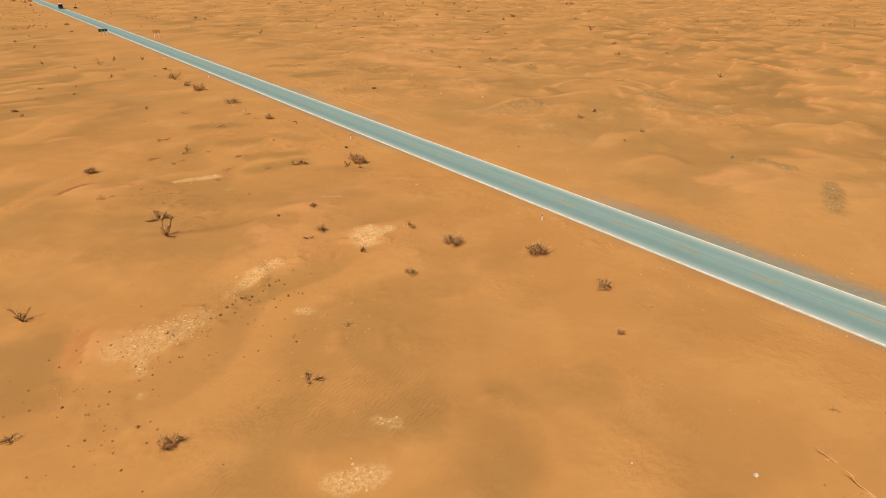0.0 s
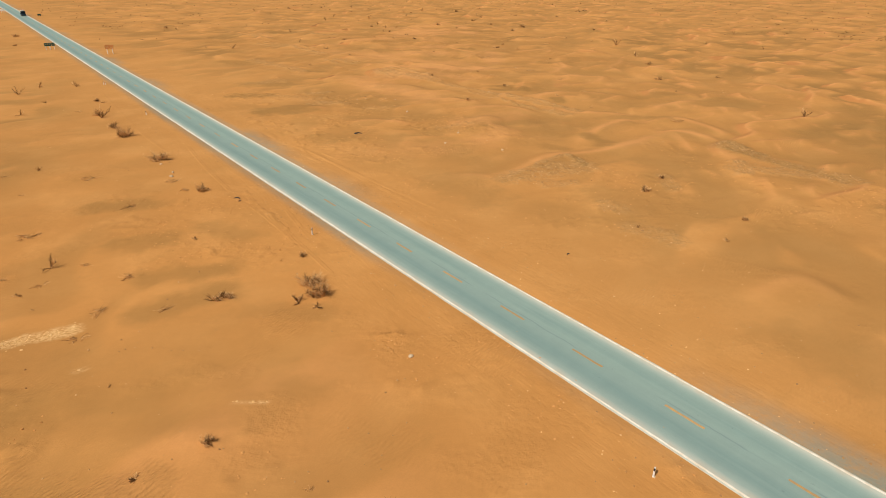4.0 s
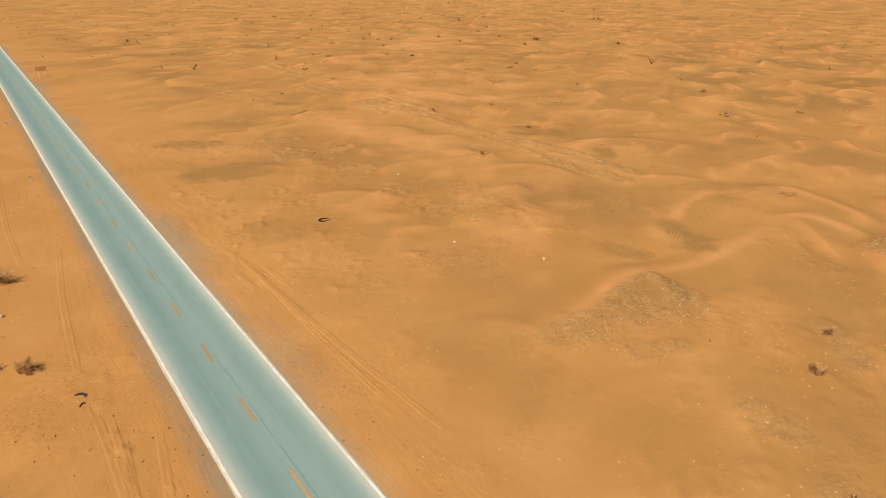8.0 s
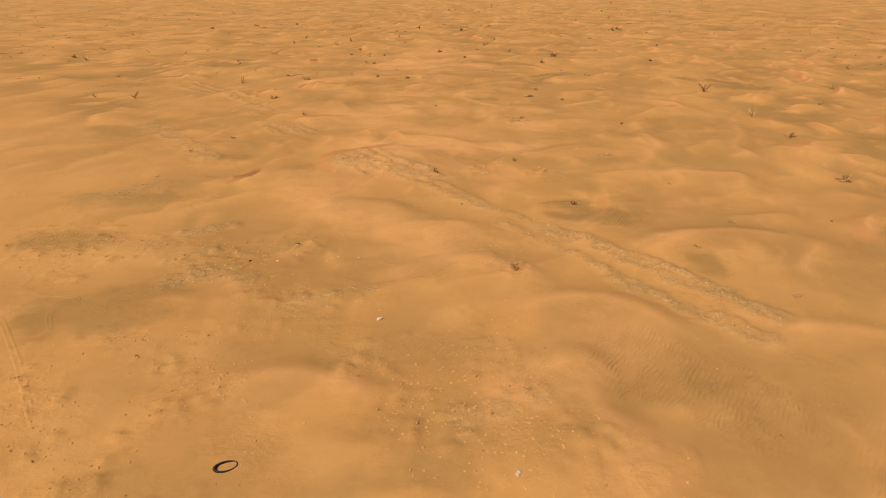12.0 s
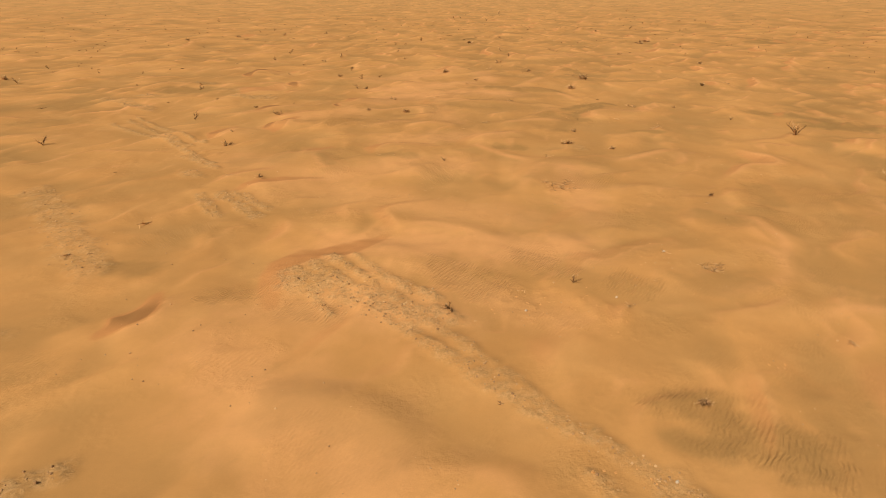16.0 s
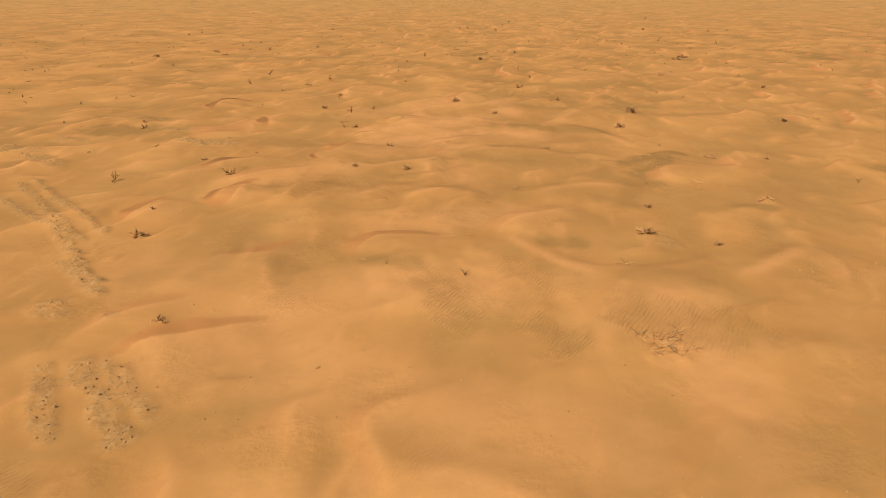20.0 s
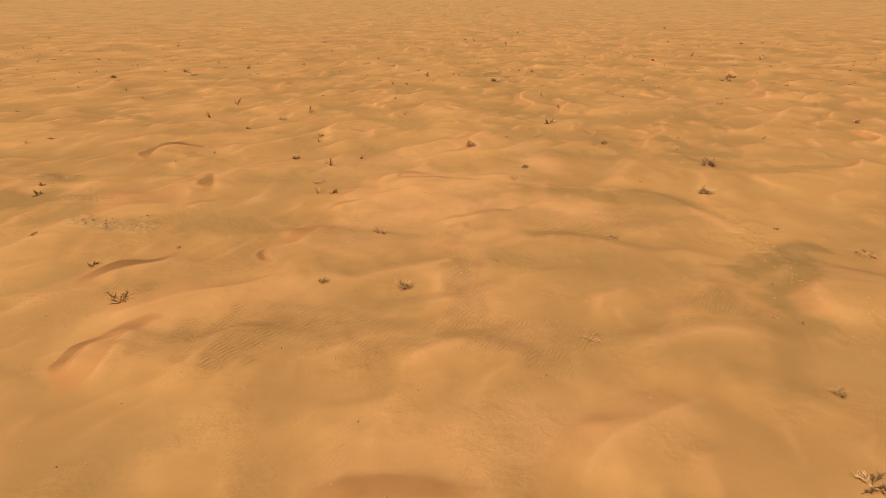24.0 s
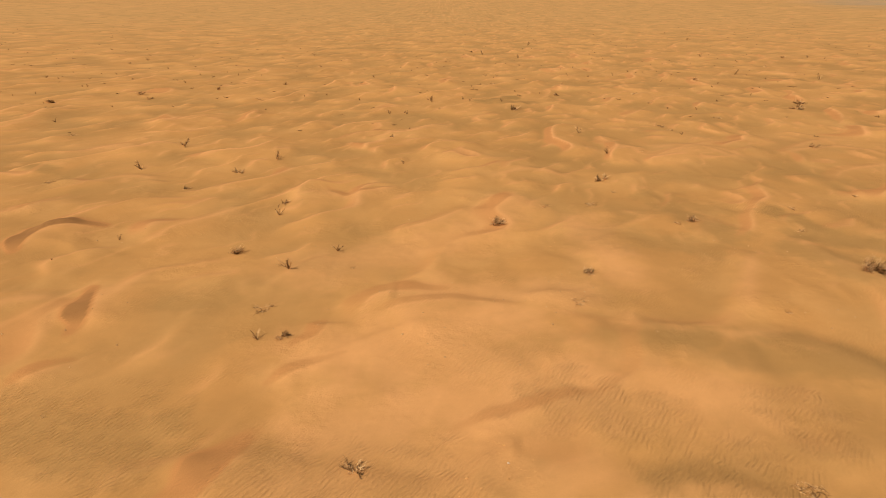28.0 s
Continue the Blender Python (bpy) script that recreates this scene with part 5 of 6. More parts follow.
LABELS = {
    "bush": "spreading straw-coloured dead bush rooted in sand",
    "clump": "low dark tangled dead shrub on sand",
    "stem": "thin leafless upright dead shrub with bare stems",
    "pile": "flattened scatter of dry broken twigs on sand",
    "branch": "fallen bleached dead branch lying on sand",
}
MODELS = {}
for kind, limbs in (("bush", 24), ("clump", 11), ("stem", 6), ("pile", 17), ("branch", 2)):
    MODELS[kind] = []
    for seed in range(6):
        rng = random.Random(1000 * limbs + seed)
        arc = (rng.uniform(0, 6.28), 6.28 if kind == "bush" else rng.uniform(3.6, 6.28))
        meshes = [limb(kind, k, rng, arc) for k in range(limbs)]
        for k, mesh in enumerate(meshes):
            dark = {"bush": k % 3 == 0, "clump": k % 2 == 0, "stem": k % 3 != 2, "pile": (k + seed) % 3 == 0, "branch": seed % 3 == 0}[kind]
            mesh.materials.append(TWIG_DARK if dark else TWIG_PALE)
        MODELS[kind].append(meshes)
SHRUB_RNG = random.Random(77)


def shrub(kind, x, y, size):
    """A dead shrub of that width, on the sand at x, y."""
    stand = new({"bush": "dead_bush", "clump": "dead_shrub", "stem": "dry_shrub", "pile": "twig_pile", "branch": "fallen_branch"}[kind])
    tagged(stand, LABELS[kind], "branch" if kind == "branch" else "twigs" if kind == "pile" else "shrub", "desert shrubs")
    for mesh in MODELS[kind][SHRUB_RNG.randrange(6)]:
        new("branch", mesh).parent = stand
    wide, tall = SHRUB_RNG.uniform(0.7, 1.0), SHRUB_RNG.uniform(0.8, 1.15) * (0.75 if kind == "bush" else 1.0)
    stand.matrix_world = Matrix.LocRotScale((x, y, ground_at(x, y) - 0.02), Euler((0, 0, SHRUB_RNG.uniform(0, 6.28))), (size, size * wide, size * tall))


shrub("pile", -61.81, 141.36, 2.04)
shrub("pile", -60.39, 141.56, 1.87)
shrub("pile", -61.00, 140.47, 2.21)
shrub("pile", -47.96, 128.44, 2.50)
shrub("pile", -57.26, 118.16, 2.12)
shrub("pile", -55.78, 118.37, 1.94)
shrub("pile", -56.42, 117.24, 2.29)
shrub("stem", -48.30, 108.82, 2.03)
shrub("pile", -44.62, 109.44, 1.75)
shrub("pile", -37.71, 106.26, 2.53)
shrub("pile", -53.61, 105.51, 2.00)
shrub("pile", -52.21, 105.71, 1.83)
shrub("pile", -52.81, 104.64, 2.17)
shrub("pile", -47.03, 104.64, 1.52)
shrub("clump", -48.00, 102.23, 0.94)
shrub("clump", -25.83, 100.93, 2.00)
shrub("bush", -24.70, 101.60, 2.30)
shrub("bush", -16.34, 104.75, 3.40)
shrub("bush", -14.84, 102.42, 4.10)
shrub("clump", -16.72, 100.61, 1.90)
shrub("clump", -14.66, 99.55, 1.10)
shrub("pile", -30.54, 98.78, 2.05)
shrub("pile", -37.31, 98.85, 2.30)
shrub("pile", -36.97, 93.79, 2.15)
shrub("pile", -44.64, 99.30, 0.77)
shrub("clump", -29.88, 86.28, 0.53)
shrub("bush", -18.51, 78.46, 1.57)
shrub("clump", -22.23, 75.09, 0.87)
shrub("bush", -16.13, 71.15, 2.09)
shrub("clump", -17.08, 68.84, 1.30)
shrub("clump", -4.51, 73.13, 1.93)
shrub("pile", -10.46, 74.77, 1.04)
shrub("pile", -79.36, 160.85, 1.17)
shrub("stem", -72.60, 146.21, 1.46)
shrub("pile", -76.09, 142.66, 1.42)
shrub("pile", -67.99, 134.21, 1.32)
shrub("clump", -38.93, 75.47, 2.92)
shrub("stem", -35.60, 69.52, 2.99)
shrub("stem", -42.00, 50.44, 2.25)
shrub("clump", -11.50, 41.43, 1.75)
shrub("bush", -20.53, 33.79, 2.11)
shrub("clump", -32.92, 34.60, 1.46)
shrub("pile", -9.54, 49.81, 1.89)
shrub("pile", -7.77, 51.35, 0.80)
shrub("bush", -3.64, 60.51, 2.07)
shrub("clump", -10.03, 65.29, 1.51)
shrub("bush", 0.99, 68.40, 3.71)
shrub("bush", 11.03, 65.97, 4.17)
shrub("bush", 17.68, 57.10, 2.97)
shrub("pile", 21.00, 53.18, 1.29)
shrub("bush", 16.99, 48.43, 1.31)
shrub("pile", 31.03, 37.56, 1.54)
shrub("branch", 27.78, 32.46, 1.47)
shrub("branch", 28.49, 29.66, 1.93)
shrub("pile", -0.07, 51.87, 0.92)
shrub("bush", -59.95, 96.75, 3.07)
shrub("pile", -51.20, 83.78, 1.72)
shrub("pile", -49.99, 83.95, 1.58)
shrub("pile", -50.51, 83.04, 1.87)
shrub("pile", -47.08, 87.53, 1.38)
shrub("bush", -83.09, 187.35, 3.17)
shrub("bush", -91.92, 203.02, 2.20)
shrub("pile", -90.00, 191.01, 2.06)
shrub("stem", -108.52, 223.62, 2.45)
shrub("stem", -117.26, 210.62, 2.95)
shrub("stem", -101.29, 186.46, 2.29)
shrub("stem", -120.17, 201.77, 2.19)
shrub("clump", -104.06, 200.86, 1.24)
shrub("bush", -68.07, 168.71, 4.46)
shrub("bush", -74.27, 175.54, 3.42)
shrub("stem", -81.47, 185.12, 3.51)
shrub("pile", -89.51, 201.01, 2.57)
shrub("bush", -53.49, 151.49, 4.47)
shrub("pile", -47.09, 140.34, 1.71)
shrub("pile", -45.90, 140.51, 1.57)
shrub("pile", -46.41, 139.60, 1.85)
shrub("pile", -42.85, 135.95, 2.45)
shrub("bush", -40.01, 135.21, 2.79)
shrub("clump", -34.01, 116.89, 1.08)
shrub("bush", -18.84, 111.83, 1.55)
shrub("pile", 50.93, 180.10, 2.01)
shrub("pile", 52.34, 180.30, 1.84)
shrub("pile", 51.73, 179.23, 2.18)
shrub("bush", 35.44, 140.95, 1.96)
shrub("bush", 30.71, 134.49, 2.39)
shrub("clump", 25.56, 120.83, 0.77)
shrub("pile", 76.50, 214.34, 2.05)
shrub("pile", 95.69, 237.75, 1.60)
shrub("pile", 96.81, 237.91, 1.46)
shrub("pile", 96.33, 237.06, 1.73)
shrub("stem", 82.87, 184.30, 2.92)
shrub("bush", 41.36, 123.28, 1.56)
shrub("clump", 35.84, 116.40, 0.97)
shrub("pile", 35.67, 195.21, 1.74)
shrub("pile", 29.95, 199.36, 0.76)
shrub("branch", 10.14, 156.86, 0.87)
shrub("branch", 22.59, 173.25, 0.86)
shrub("pile", -32.69, 186.82, 1.04)
shrub("clump", 65.47, 235.37, 2.78)
shrub("clump", 63.72, 215.12, 0.90)
shrub("clump", 52.92, 217.73, 0.73)
shrub("branch", -52.85, 251.79, 2.41)
shrub("pile", -50.17, 252.50, 1.21)
shrub("stem", -89.11, 306.89, 2.93)
shrub("stem", -142.50, 381.70, 2.76)
shrub("pile", -52.76, 237.05, 1.47)
shrub("stem", 72.53, 283.36, 2.27)
shrub("clump", 71.08, 263.95, 2.71)
shrub("pile", 34.64, 232.57, 1.81)
shrub("pile", 29.14, 207.20, 2.11)
shrub("bush", 4.98, 200.60, 1.69)
shrub("bush", 16.72, 224.20, 1.75)
shrub("clump", -0.32, 224.17, 0.63)
shrub("pile", -23.05, 200.11, 1.00)
shrub("branch", -48.33, 263.86, 2.47)
shrub("clump", -64.60, 288.04, 0.66)
shrub("clump", -19.15, 275.98, 0.43)
shrub("clump", -4.46, 239.16, 1.86)
shrub("stem", 9.89, 245.12, 1.55)
shrub("pile", 26.76, 249.44, 2.46)
shrub("pile", 28.48, 249.68, 2.26)
shrub("pile", 27.74, 248.37, 2.67)
shrub("pile", 14.73, 239.57, 1.47)
shrub("stem", 72.95, 315.00, 4.44)
shrub("clump", 37.85, 275.61, 1.58)
shrub("pile", 36.14, 271.76, 1.23)
shrub("clump", 35.87, 264.50, 0.62)
shrub("pile", 22.96, 253.08, 1.57)
shrub("pile", 19.36, 245.05, 0.91)
shrub("branch", 3.95, 243.81, 0.62)
shrub("clump", -50.78, 307.81, 2.60)
shrub("clump", -69.18, 355.48, 1.27)
shrub("clump", -80.52, 374.76, 1.96)
shrub("stem", -39.16, 412.76, 1.86)
shrub("clump", -52.30, 316.38, 1.01)
shrub("stem", -14.76, 297.23, 0.67)
shrub("branch", -17.81, 299.15, 0.80)
shrub("pile", -95.35, 373.75, 1.22)
shrub("clump", -81.11, 350.88, 0.82)
shrub("pile", 12.10, 281.60, 2.30)
shrub("pile", 16.30, 282.10, 2.10)
shrub("pile", 13.00, 278.60, 2.20)
shrub("pile", 16.60, 279.20, 2.00)
shrub("pile", 13.27, 280.68, 2.70)
shrub("pile", 15.16, 280.95, 2.48)
shrub("pile", 14.35, 279.51, 2.93)
shrub("clump", 20.89, 308.56, 2.88)
shrub("pile", 15.32, 298.49, 2.38)
shrub("stem", -4.99, 294.83, 1.28)
shrub("bush", 24.51, 319.06, 1.78)
shrub("pile", 45.91, 350.62, 2.55)
shrub("pile", 47.69, 350.87, 2.34)
shrub("pile", 46.93, 349.51, 2.76)
shrub("clump", 79.78, 383.07, 3.10)
shrub("pile", 86.44, 383.47, 1.71)
shrub("pile", 87.63, 383.64, 1.57)
shrub("pile", 87.12, 382.73, 1.85)
shrub("branch", 44.81, 322.60, 3.40)
shrub("bush", 29.53, 304.51, 1.73)
shrub("clump", 57.91, 348.84, 1.20)
shrub("pile", 17.65, 425.20, 1.66)
shrub("branch", 37.44, 330.94, 1.69)
shrub("clump", -46.46, 335.50, 2.37)
shrub("stem", -47.74, 336.59, 1.65)
shrub("bush", -24.47, 340.02, 1.62)
shrub("bush", -14.75, 339.16, 2.06)
shrub("clump", -55.39, 345.95, 1.77)
shrub("clump", -46.76, 351.83, 0.82)
shrub("pile", -24.42, 330.98, 0.40)
shrub("pile", -21.37, 331.23, 0.60)
shrub("clump", -82.25, 378.93, 1.65)
shrub("stem", -21.23, 444.51, 1.48)
shrub("pile", 4.27, 328.62, 1.77)
shrub("pile", 5.51, 328.80, 1.62)
shrub("pile", 4.98, 327.85, 1.92)
shrub("branch", -0.59, 322.10, 1.52)
shrub("branch", 0.59, 322.06, 0.34)
shrub("bush", 34.69, 374.26, 3.32)
shrub("pile", 29.26, 340.14, 1.39)
shrub("pile", 33.03, 340.55, 1.16)
shrub("clump", 39.42, 359.09, 1.04)
shrub("branch", 25.56, 331.99, 1.22)
shrub("clump", 28.06, 330.95, 0.70)
shrub("stem", 64.62, 415.23, 1.23)
shrub("pile", 74.89, 421.48, 2.30)
shrub("clump", 58.96, 421.80, 1.02)
shrub("stem", 100.96, 458.31, 1.92)
shrub("pile", 46.14, 479.55, 2.50)
shrub("pile", 108.06, 480.71, 2.51)
shrub("clump", -19.07, 356.53, 2.02)
shrub("stem", -31.95, 375.33, 1.41)
shrub("clump", -29.70, 376.21, 2.02)
shrub("pile", -33.83, 382.20, 1.77)
shrub("pile", -32.59, 382.37, 1.63)
shrub("pile", -33.13, 381.43, 1.92)
shrub("stem", -32.58, 392.02, 2.19)
shrub("stem", -27.50, 398.88, 1.89)
shrub("pile", -24.52, 393.36, 1.33)
shrub("bush", -40.86, 396.82, 2.78)
shrub("clump", -39.67, 418.61, 1.92)
shrub("clump", -53.20, 437.10, 2.24)
shrub("stem", -48.30, 446.42, 2.41)
shrub("stem", -73.73, 439.12, 2.51)
shrub("stem", -71.73, 456.49, 2.83)
shrub("pile", -87.24, 430.37, 1.91)
shrub("pile", -85.91, 430.56, 1.75)
shrub("pile", -86.48, 429.54, 2.07)
shrub("pile", -106.87, 472.13, 1.71)
shrub("pile", -105.67, 472.30, 1.57)
shrub("pile", -106.19, 471.39, 1.85)
shrub("clump", -140.95, 520.96, 4.50)
shrub("clump", -118.79, 535.09, 3.16)
shrub("clump", -113.25, 529.35, 2.31)
shrub("stem", -59.53, 401.86, 1.14)
shrub("clump", -59.48, 426.10, 1.64)
shrub("pile", -46.54, 362.95, 0.77)
shrub("clump", -64.52, 394.00, 0.52)
shrub("bush", 5.72, 391.40, 2.59)
shrub("pile", 2.40, 383.28, 1.56)
shrub("pile", 3.50, 383.44, 1.43)
shrub("pile", 3.03, 382.61, 1.69)
shrub("bush", -4.41, 408.44, 3.49)
shrub("clump", 17.03, 430.74, 3.19)
shrub("pile", 11.55, 419.13, 1.96)
shrub("pile", 12.92, 419.32, 1.80)
shrub("pile", 12.33, 418.27, 2.13)
shrub("bush", 25.83, 409.70, 2.82)
shrub("pile", 23.61, 408.89, 1.75)
shrub("pile", 4.32, 417.13, 1.89)
shrub("bush", 41.84, 390.83, 4.30)
shrub("pile", 44.72, 415.76, 2.06)
shrub("pile", 41.47, 406.45, 2.22)
shrub("pile", 25.55, 380.25, 1.13)
shrub("pile", 9.46, 375.77, 0.82)
shrub("pile", 13.01, 354.61, 1.83)
shrub("pile", 14.29, 354.79, 1.67)
shrub("pile", 13.74, 353.82, 1.98)
shrub("stem", 23.10, 451.12, 1.98)
shrub("stem", 21.51, 473.37, 2.01)
shrub("pile", 31.19, 453.18, 1.76)
shrub("clump", 71.87, 457.43, 2.07)
shrub("clump", 95.87, 509.03, 4.50)
shrub("clump", 103.19, 520.95, 4.43)
shrub("pile", 65.23, 496.42, 2.35)
shrub("pile", 66.87, 496.66, 2.15)
shrub("pile", 66.17, 495.40, 2.54)
shrub("pile", 44.89, 484.25, 2.38)
shrub("pile", 46.55, 484.49, 2.18)
shrub("pile", 45.84, 483.22, 2.58)
shrub("stem", -16.82, 524.20, 3.00)
shrub("stem", -29.01, 502.06, 2.02)
shrub("clump", 9.26, 505.53, 4.11)
shrub("clump", -75.56, 564.17, 2.23)
shrub("clump", -96.97, 549.08, 2.51)
shrub("pile", -74.71, 524.19, 1.80)
shrub("pile", -73.45, 524.37, 1.65)
shrub("pile", -73.99, 523.41, 1.95)
shrub("pile", -91.14, 562.53, 1.59)
shrub("pile", -90.02, 562.68, 1.46)
shrub("pile", -90.50, 561.84, 1.72)
shrub("clump", -173.04, 638.76, 1.73)
shrub("stem", -169.39, 650.89, 2.68)
shrub("stem", -175.14, 573.29, 2.08)
shrub("pile", -211.94, 657.22, 1.64)
shrub("pile", -210.79, 657.39, 1.50)
shrub("pile", -211.28, 656.51, 1.78)
shrub("clump", -183.26, 616.50, 1.61)
shrub("stem", -84.86, 668.52, 3.13)
shrub("clump", -71.54, 618.16, 1.89)
shrub("clump", -45.44, 564.10, 2.00)
shrub("pile", -42.62, 499.58, 2.00)
shrub("clump", -14.04, 506.22, 1.03)
shrub("pile", 4.86, 563.81, 2.13)
shrub("pile", 6.35, 564.02, 1.95)
shrub("pile", 5.71, 562.88, 2.30)
shrub("clump", 12.70, 531.54, 1.75)
shrub("clump", 26.50, 536.34, 2.38)
shrub("stem", 27.79, 665.83, 3.42)
shrub("stem", 44.06, 755.36, 3.49)
shrub("clump", 3.27, 696.76, 3.04)
shrub("stem", 9.00, 679.04, 3.22)
shrub("stem", 130.91, 674.30, 3.17)
shrub("clump", 87.18, 569.46, 2.95)
shrub("pile", 53.11, 536.39, 2.37)
shrub("pile", 54.77, 536.62, 2.17)
shrub("pile", 54.06, 535.36, 2.57)
shrub("clump", 53.26, 517.55, 1.64)
shrub("stem", 142.00, 577.39, 2.80)
shrub("stem", 181.87, 658.67, 2.73)
shrub("clump", 173.21, 667.16, 2.80)
shrub("stem", 115.55, 596.64, 3.50)
shrub("clump", 140.21, 648.86, 2.07)
shrub("clump", 143.76, 626.11, 2.48)
shrub("stem", 172.09, 806.98, 3.89)
shrub("pile", -316.37, 495.03, 2.60)
shrub("pile", -314.55, 495.29, 2.39)
shrub("pile", -315.33, 493.90, 2.82)
shrub("clump", -356.62, 548.83, 4.50)
shrub("clump", -375.01, 563.89, 4.50)
shrub("bush", -324.82, 506.94, 4.00)
shrub("bush", -208.56, 351.59, 3.75)
shrub("clump", -187.92, 318.64, 1.99)
shrub("bush", -186.73, 273.29, 2.21)
shrub("clump", -198.10, 301.92, 1.89)
shrub("stem", -138.79, 213.90, 1.76)
shrub("stem", -166.75, 254.49, 1.84)
shrub("pile", -132.96, 200.62, 1.66)
shrub("pile", -147.44, 241.99, 1.32)
shrub("stem", -118.00, 221.14, 2.62)
shrub("clump", -119.91, 191.41, 0.88)
shrub("pile", -119.29, 172.33, 1.76)
shrub("pile", -112.90, 170.46, 2.38)
shrub("pile", -108.75, 174.24, 1.45)
shrub("clump", -105.39, 174.04, 1.13)
shrub("clump", -98.64, 161.96, 1.06)
shrub("pile", -97.57, 166.14, 1.55)
shrub("pile", -105.97, 157.11, 1.76)
shrub("pile", -104.74, 157.29, 1.61)
shrub("pile", -105.27, 156.35, 1.91)
shrub("bush", -102.60, 142.75, 2.16)
shrub("clump", -98.02, 138.29, 1.05)
shrub("bush", -151.37, 388.70, 2.75)
shrub("stem", -100.33, 307.13, 1.92)
shrub("stem", -66.88, 333.18, 2.37)
shrub("clump", -37.01, 283.41, 1.52)
shrub("pile", 38.43, 217.13, 1.98)
shrub("clump", 85.19, 238.68, 1.73)
shrub("stem", 131.97, 305.19, 2.18)
shrub("clump", 110.73, 193.30, 1.42)
shrub("stem", 144.18, 362.26, 2.88)
shrub("stem", 114.16, 320.49, 2.38)
shrub("stem", 95.98, 296.36, 1.49)
shrub("clump", -133.34, 506.17, 2.50)
shrub("stem", 66.72, 332.99, 1.01)
shrub("clump", -25.53, 466.94, 1.42)
shrub("bush", 97.61, 433.17, 2.37)


def far_shrubs():
    """The thousands of shrubs towards the horizon, too small to tell apart, as bare crooked twigs."""
    rng = random.Random(9)
    spots = []
    for _ in range(5200):
        y = 330 + 1500 * rng.random() ** 1.5
        x = rng.uniform(-1.05, 1.05) * (y - 60) + 20
        d = from_road(x, y)
        near_by = max(1 - max(abs(x - 20) - 70, y - 430, 0) / 120, 0)
        if abs(d) > 12 and rng.random() > 1.4 * near_by and not (y < 400 and -25 < d < 190 and rng.random() < 0.9):
            spots.append((x, y))
    heights = land(np.array([p[0] for p in spots]), np.array([p[1] for p in spots]))[0]
    verts, faces = [], []
    for (x, y), z in zip(spots, heights):
        size = rng.uniform(0.5, 1.5) * (1.4 if rng.random() < 0.15 else 1)
        flat = rng.random() < 0.5
        first = len(verts)
        for _ in range(6 if flat else 4):
            a = rng.uniform(0, 6.28)
            up = rng.uniform(0.05, 0.4) if flat else rng.uniform(0.5, 2.5)
            grow(verts, faces, (0, 0, 0), (math.cos(a), math.sin(a), up), size * rng.uniform(0.5, 1.0), 0.08, rng, 2, 0, 0.35)
        for k in range(first, len(verts)):
            verts[k] = verts[k] + Vector((x, y, z - 0.02))
    ob = sheet("far_shrubs", verts, faces, TWIG_FAR)
    tagged(ob, "countless small dead shrubs dotting distant sand", "shrubs", kind="stuff")


far_shrubs()


# ---- stones, clods and crust ----
def scatter(name, spots, material, label, category, flat=0.6, seed=3):
    """Many small angular pieces as one thing; spots: x, y, size."""
    rng = random.Random(seed)
    verts, faces = [], []
    shape = ((1, 0, 0), (0.45, 0.9, 0), (-0.6, 0.8, 0), (-1, -0.1, 0), (-0.3, -0.95, 0), (0.7, -0.7, 0))
    spots = list(spots)
    heights = land(np.array([s[0] for s in spots]), np.array([s[1] for s in spots]))[0]
    for (x, y, size), z in zip(spots, heights):
        a, n = rng.uniform(0, 6.28), len(verts)
        ca, sa = math.cos(a) * size / 2, math.sin(a) * size / 2
        tall = size * flat * rng.uniform(0.5, 1.0)
        for k in (0, 1):
            for px, py, _ in shape:
                q = (1.0 if k == 0 else rng.uniform(0.45, 0.8)) * rng.uniform(0.8, 1.15)
                verts.append((x + (px * ca - py * sa) * q, y + (px * sa + py * ca) * q, z - 0.02 + tall * k * rng.uniform(0.75, 1.1)))
        faces += [(n + k, n + (k + 1) % 6, n + 6 + (k + 1) % 6, n + 6 + k) for k in range(6)]
        faces.append(tuple(range(n + 6, n + 12)))
    return tagged(sheet(name, verts, faces, material), label, category, kind="stuff")


def in_strips(items, per_area, small, large, seed):
    rng = random.Random(seed)
    for x0, y0, x1, y1, width, strength in items:
        long = math.hypot(x1 - x0, y1 - y0)
        for _ in range(int(per_area * (long + width) * 2 * width * strength)):
            t, w = rng.uniform(-0.05, 1.05), rng.gauss(0, 0.5) * width
            nx, ny = -(y1 - y0) / max(long, 0.01), (x1 - x0) / max(long, 0.01)
            yield (x0 + (x1 - x0) * t + nx * w, y0 + (y1 - y0) * t + ny * w, small + (large - small) * rng.random() ** 3)


def roadside(count, seed):
    rng = random.Random(seed)
    for _ in range(count):
        s, d = rng.uniform(-60, 260), HALF + 0.3 + abs(rng.gauss(0, 1)) * 5.5
        d = d if rng.random() < 0.6 else -d
        p = ROAD + ALONG * s + RIGHT * d
        yield (p[0], p[1], 0.05 + 0.16 * rng.random() ** 3)


def open_sand(count, seed):
    rng = random.Random(seed)
    while count:
        y = rng.uniform(26, 420)
        x = rng.uniform(-0.8, 0.8) * (40 + 60 * rng.random())
        if abs(from_road(x, y)) > 6 and perlin(np.array([x / 22]), np.array([y / 22]), 77)[0] > 0.05:
            count -= 1
            yield (x, y, 0.05 + 0.19 * rng.random() ** 3)


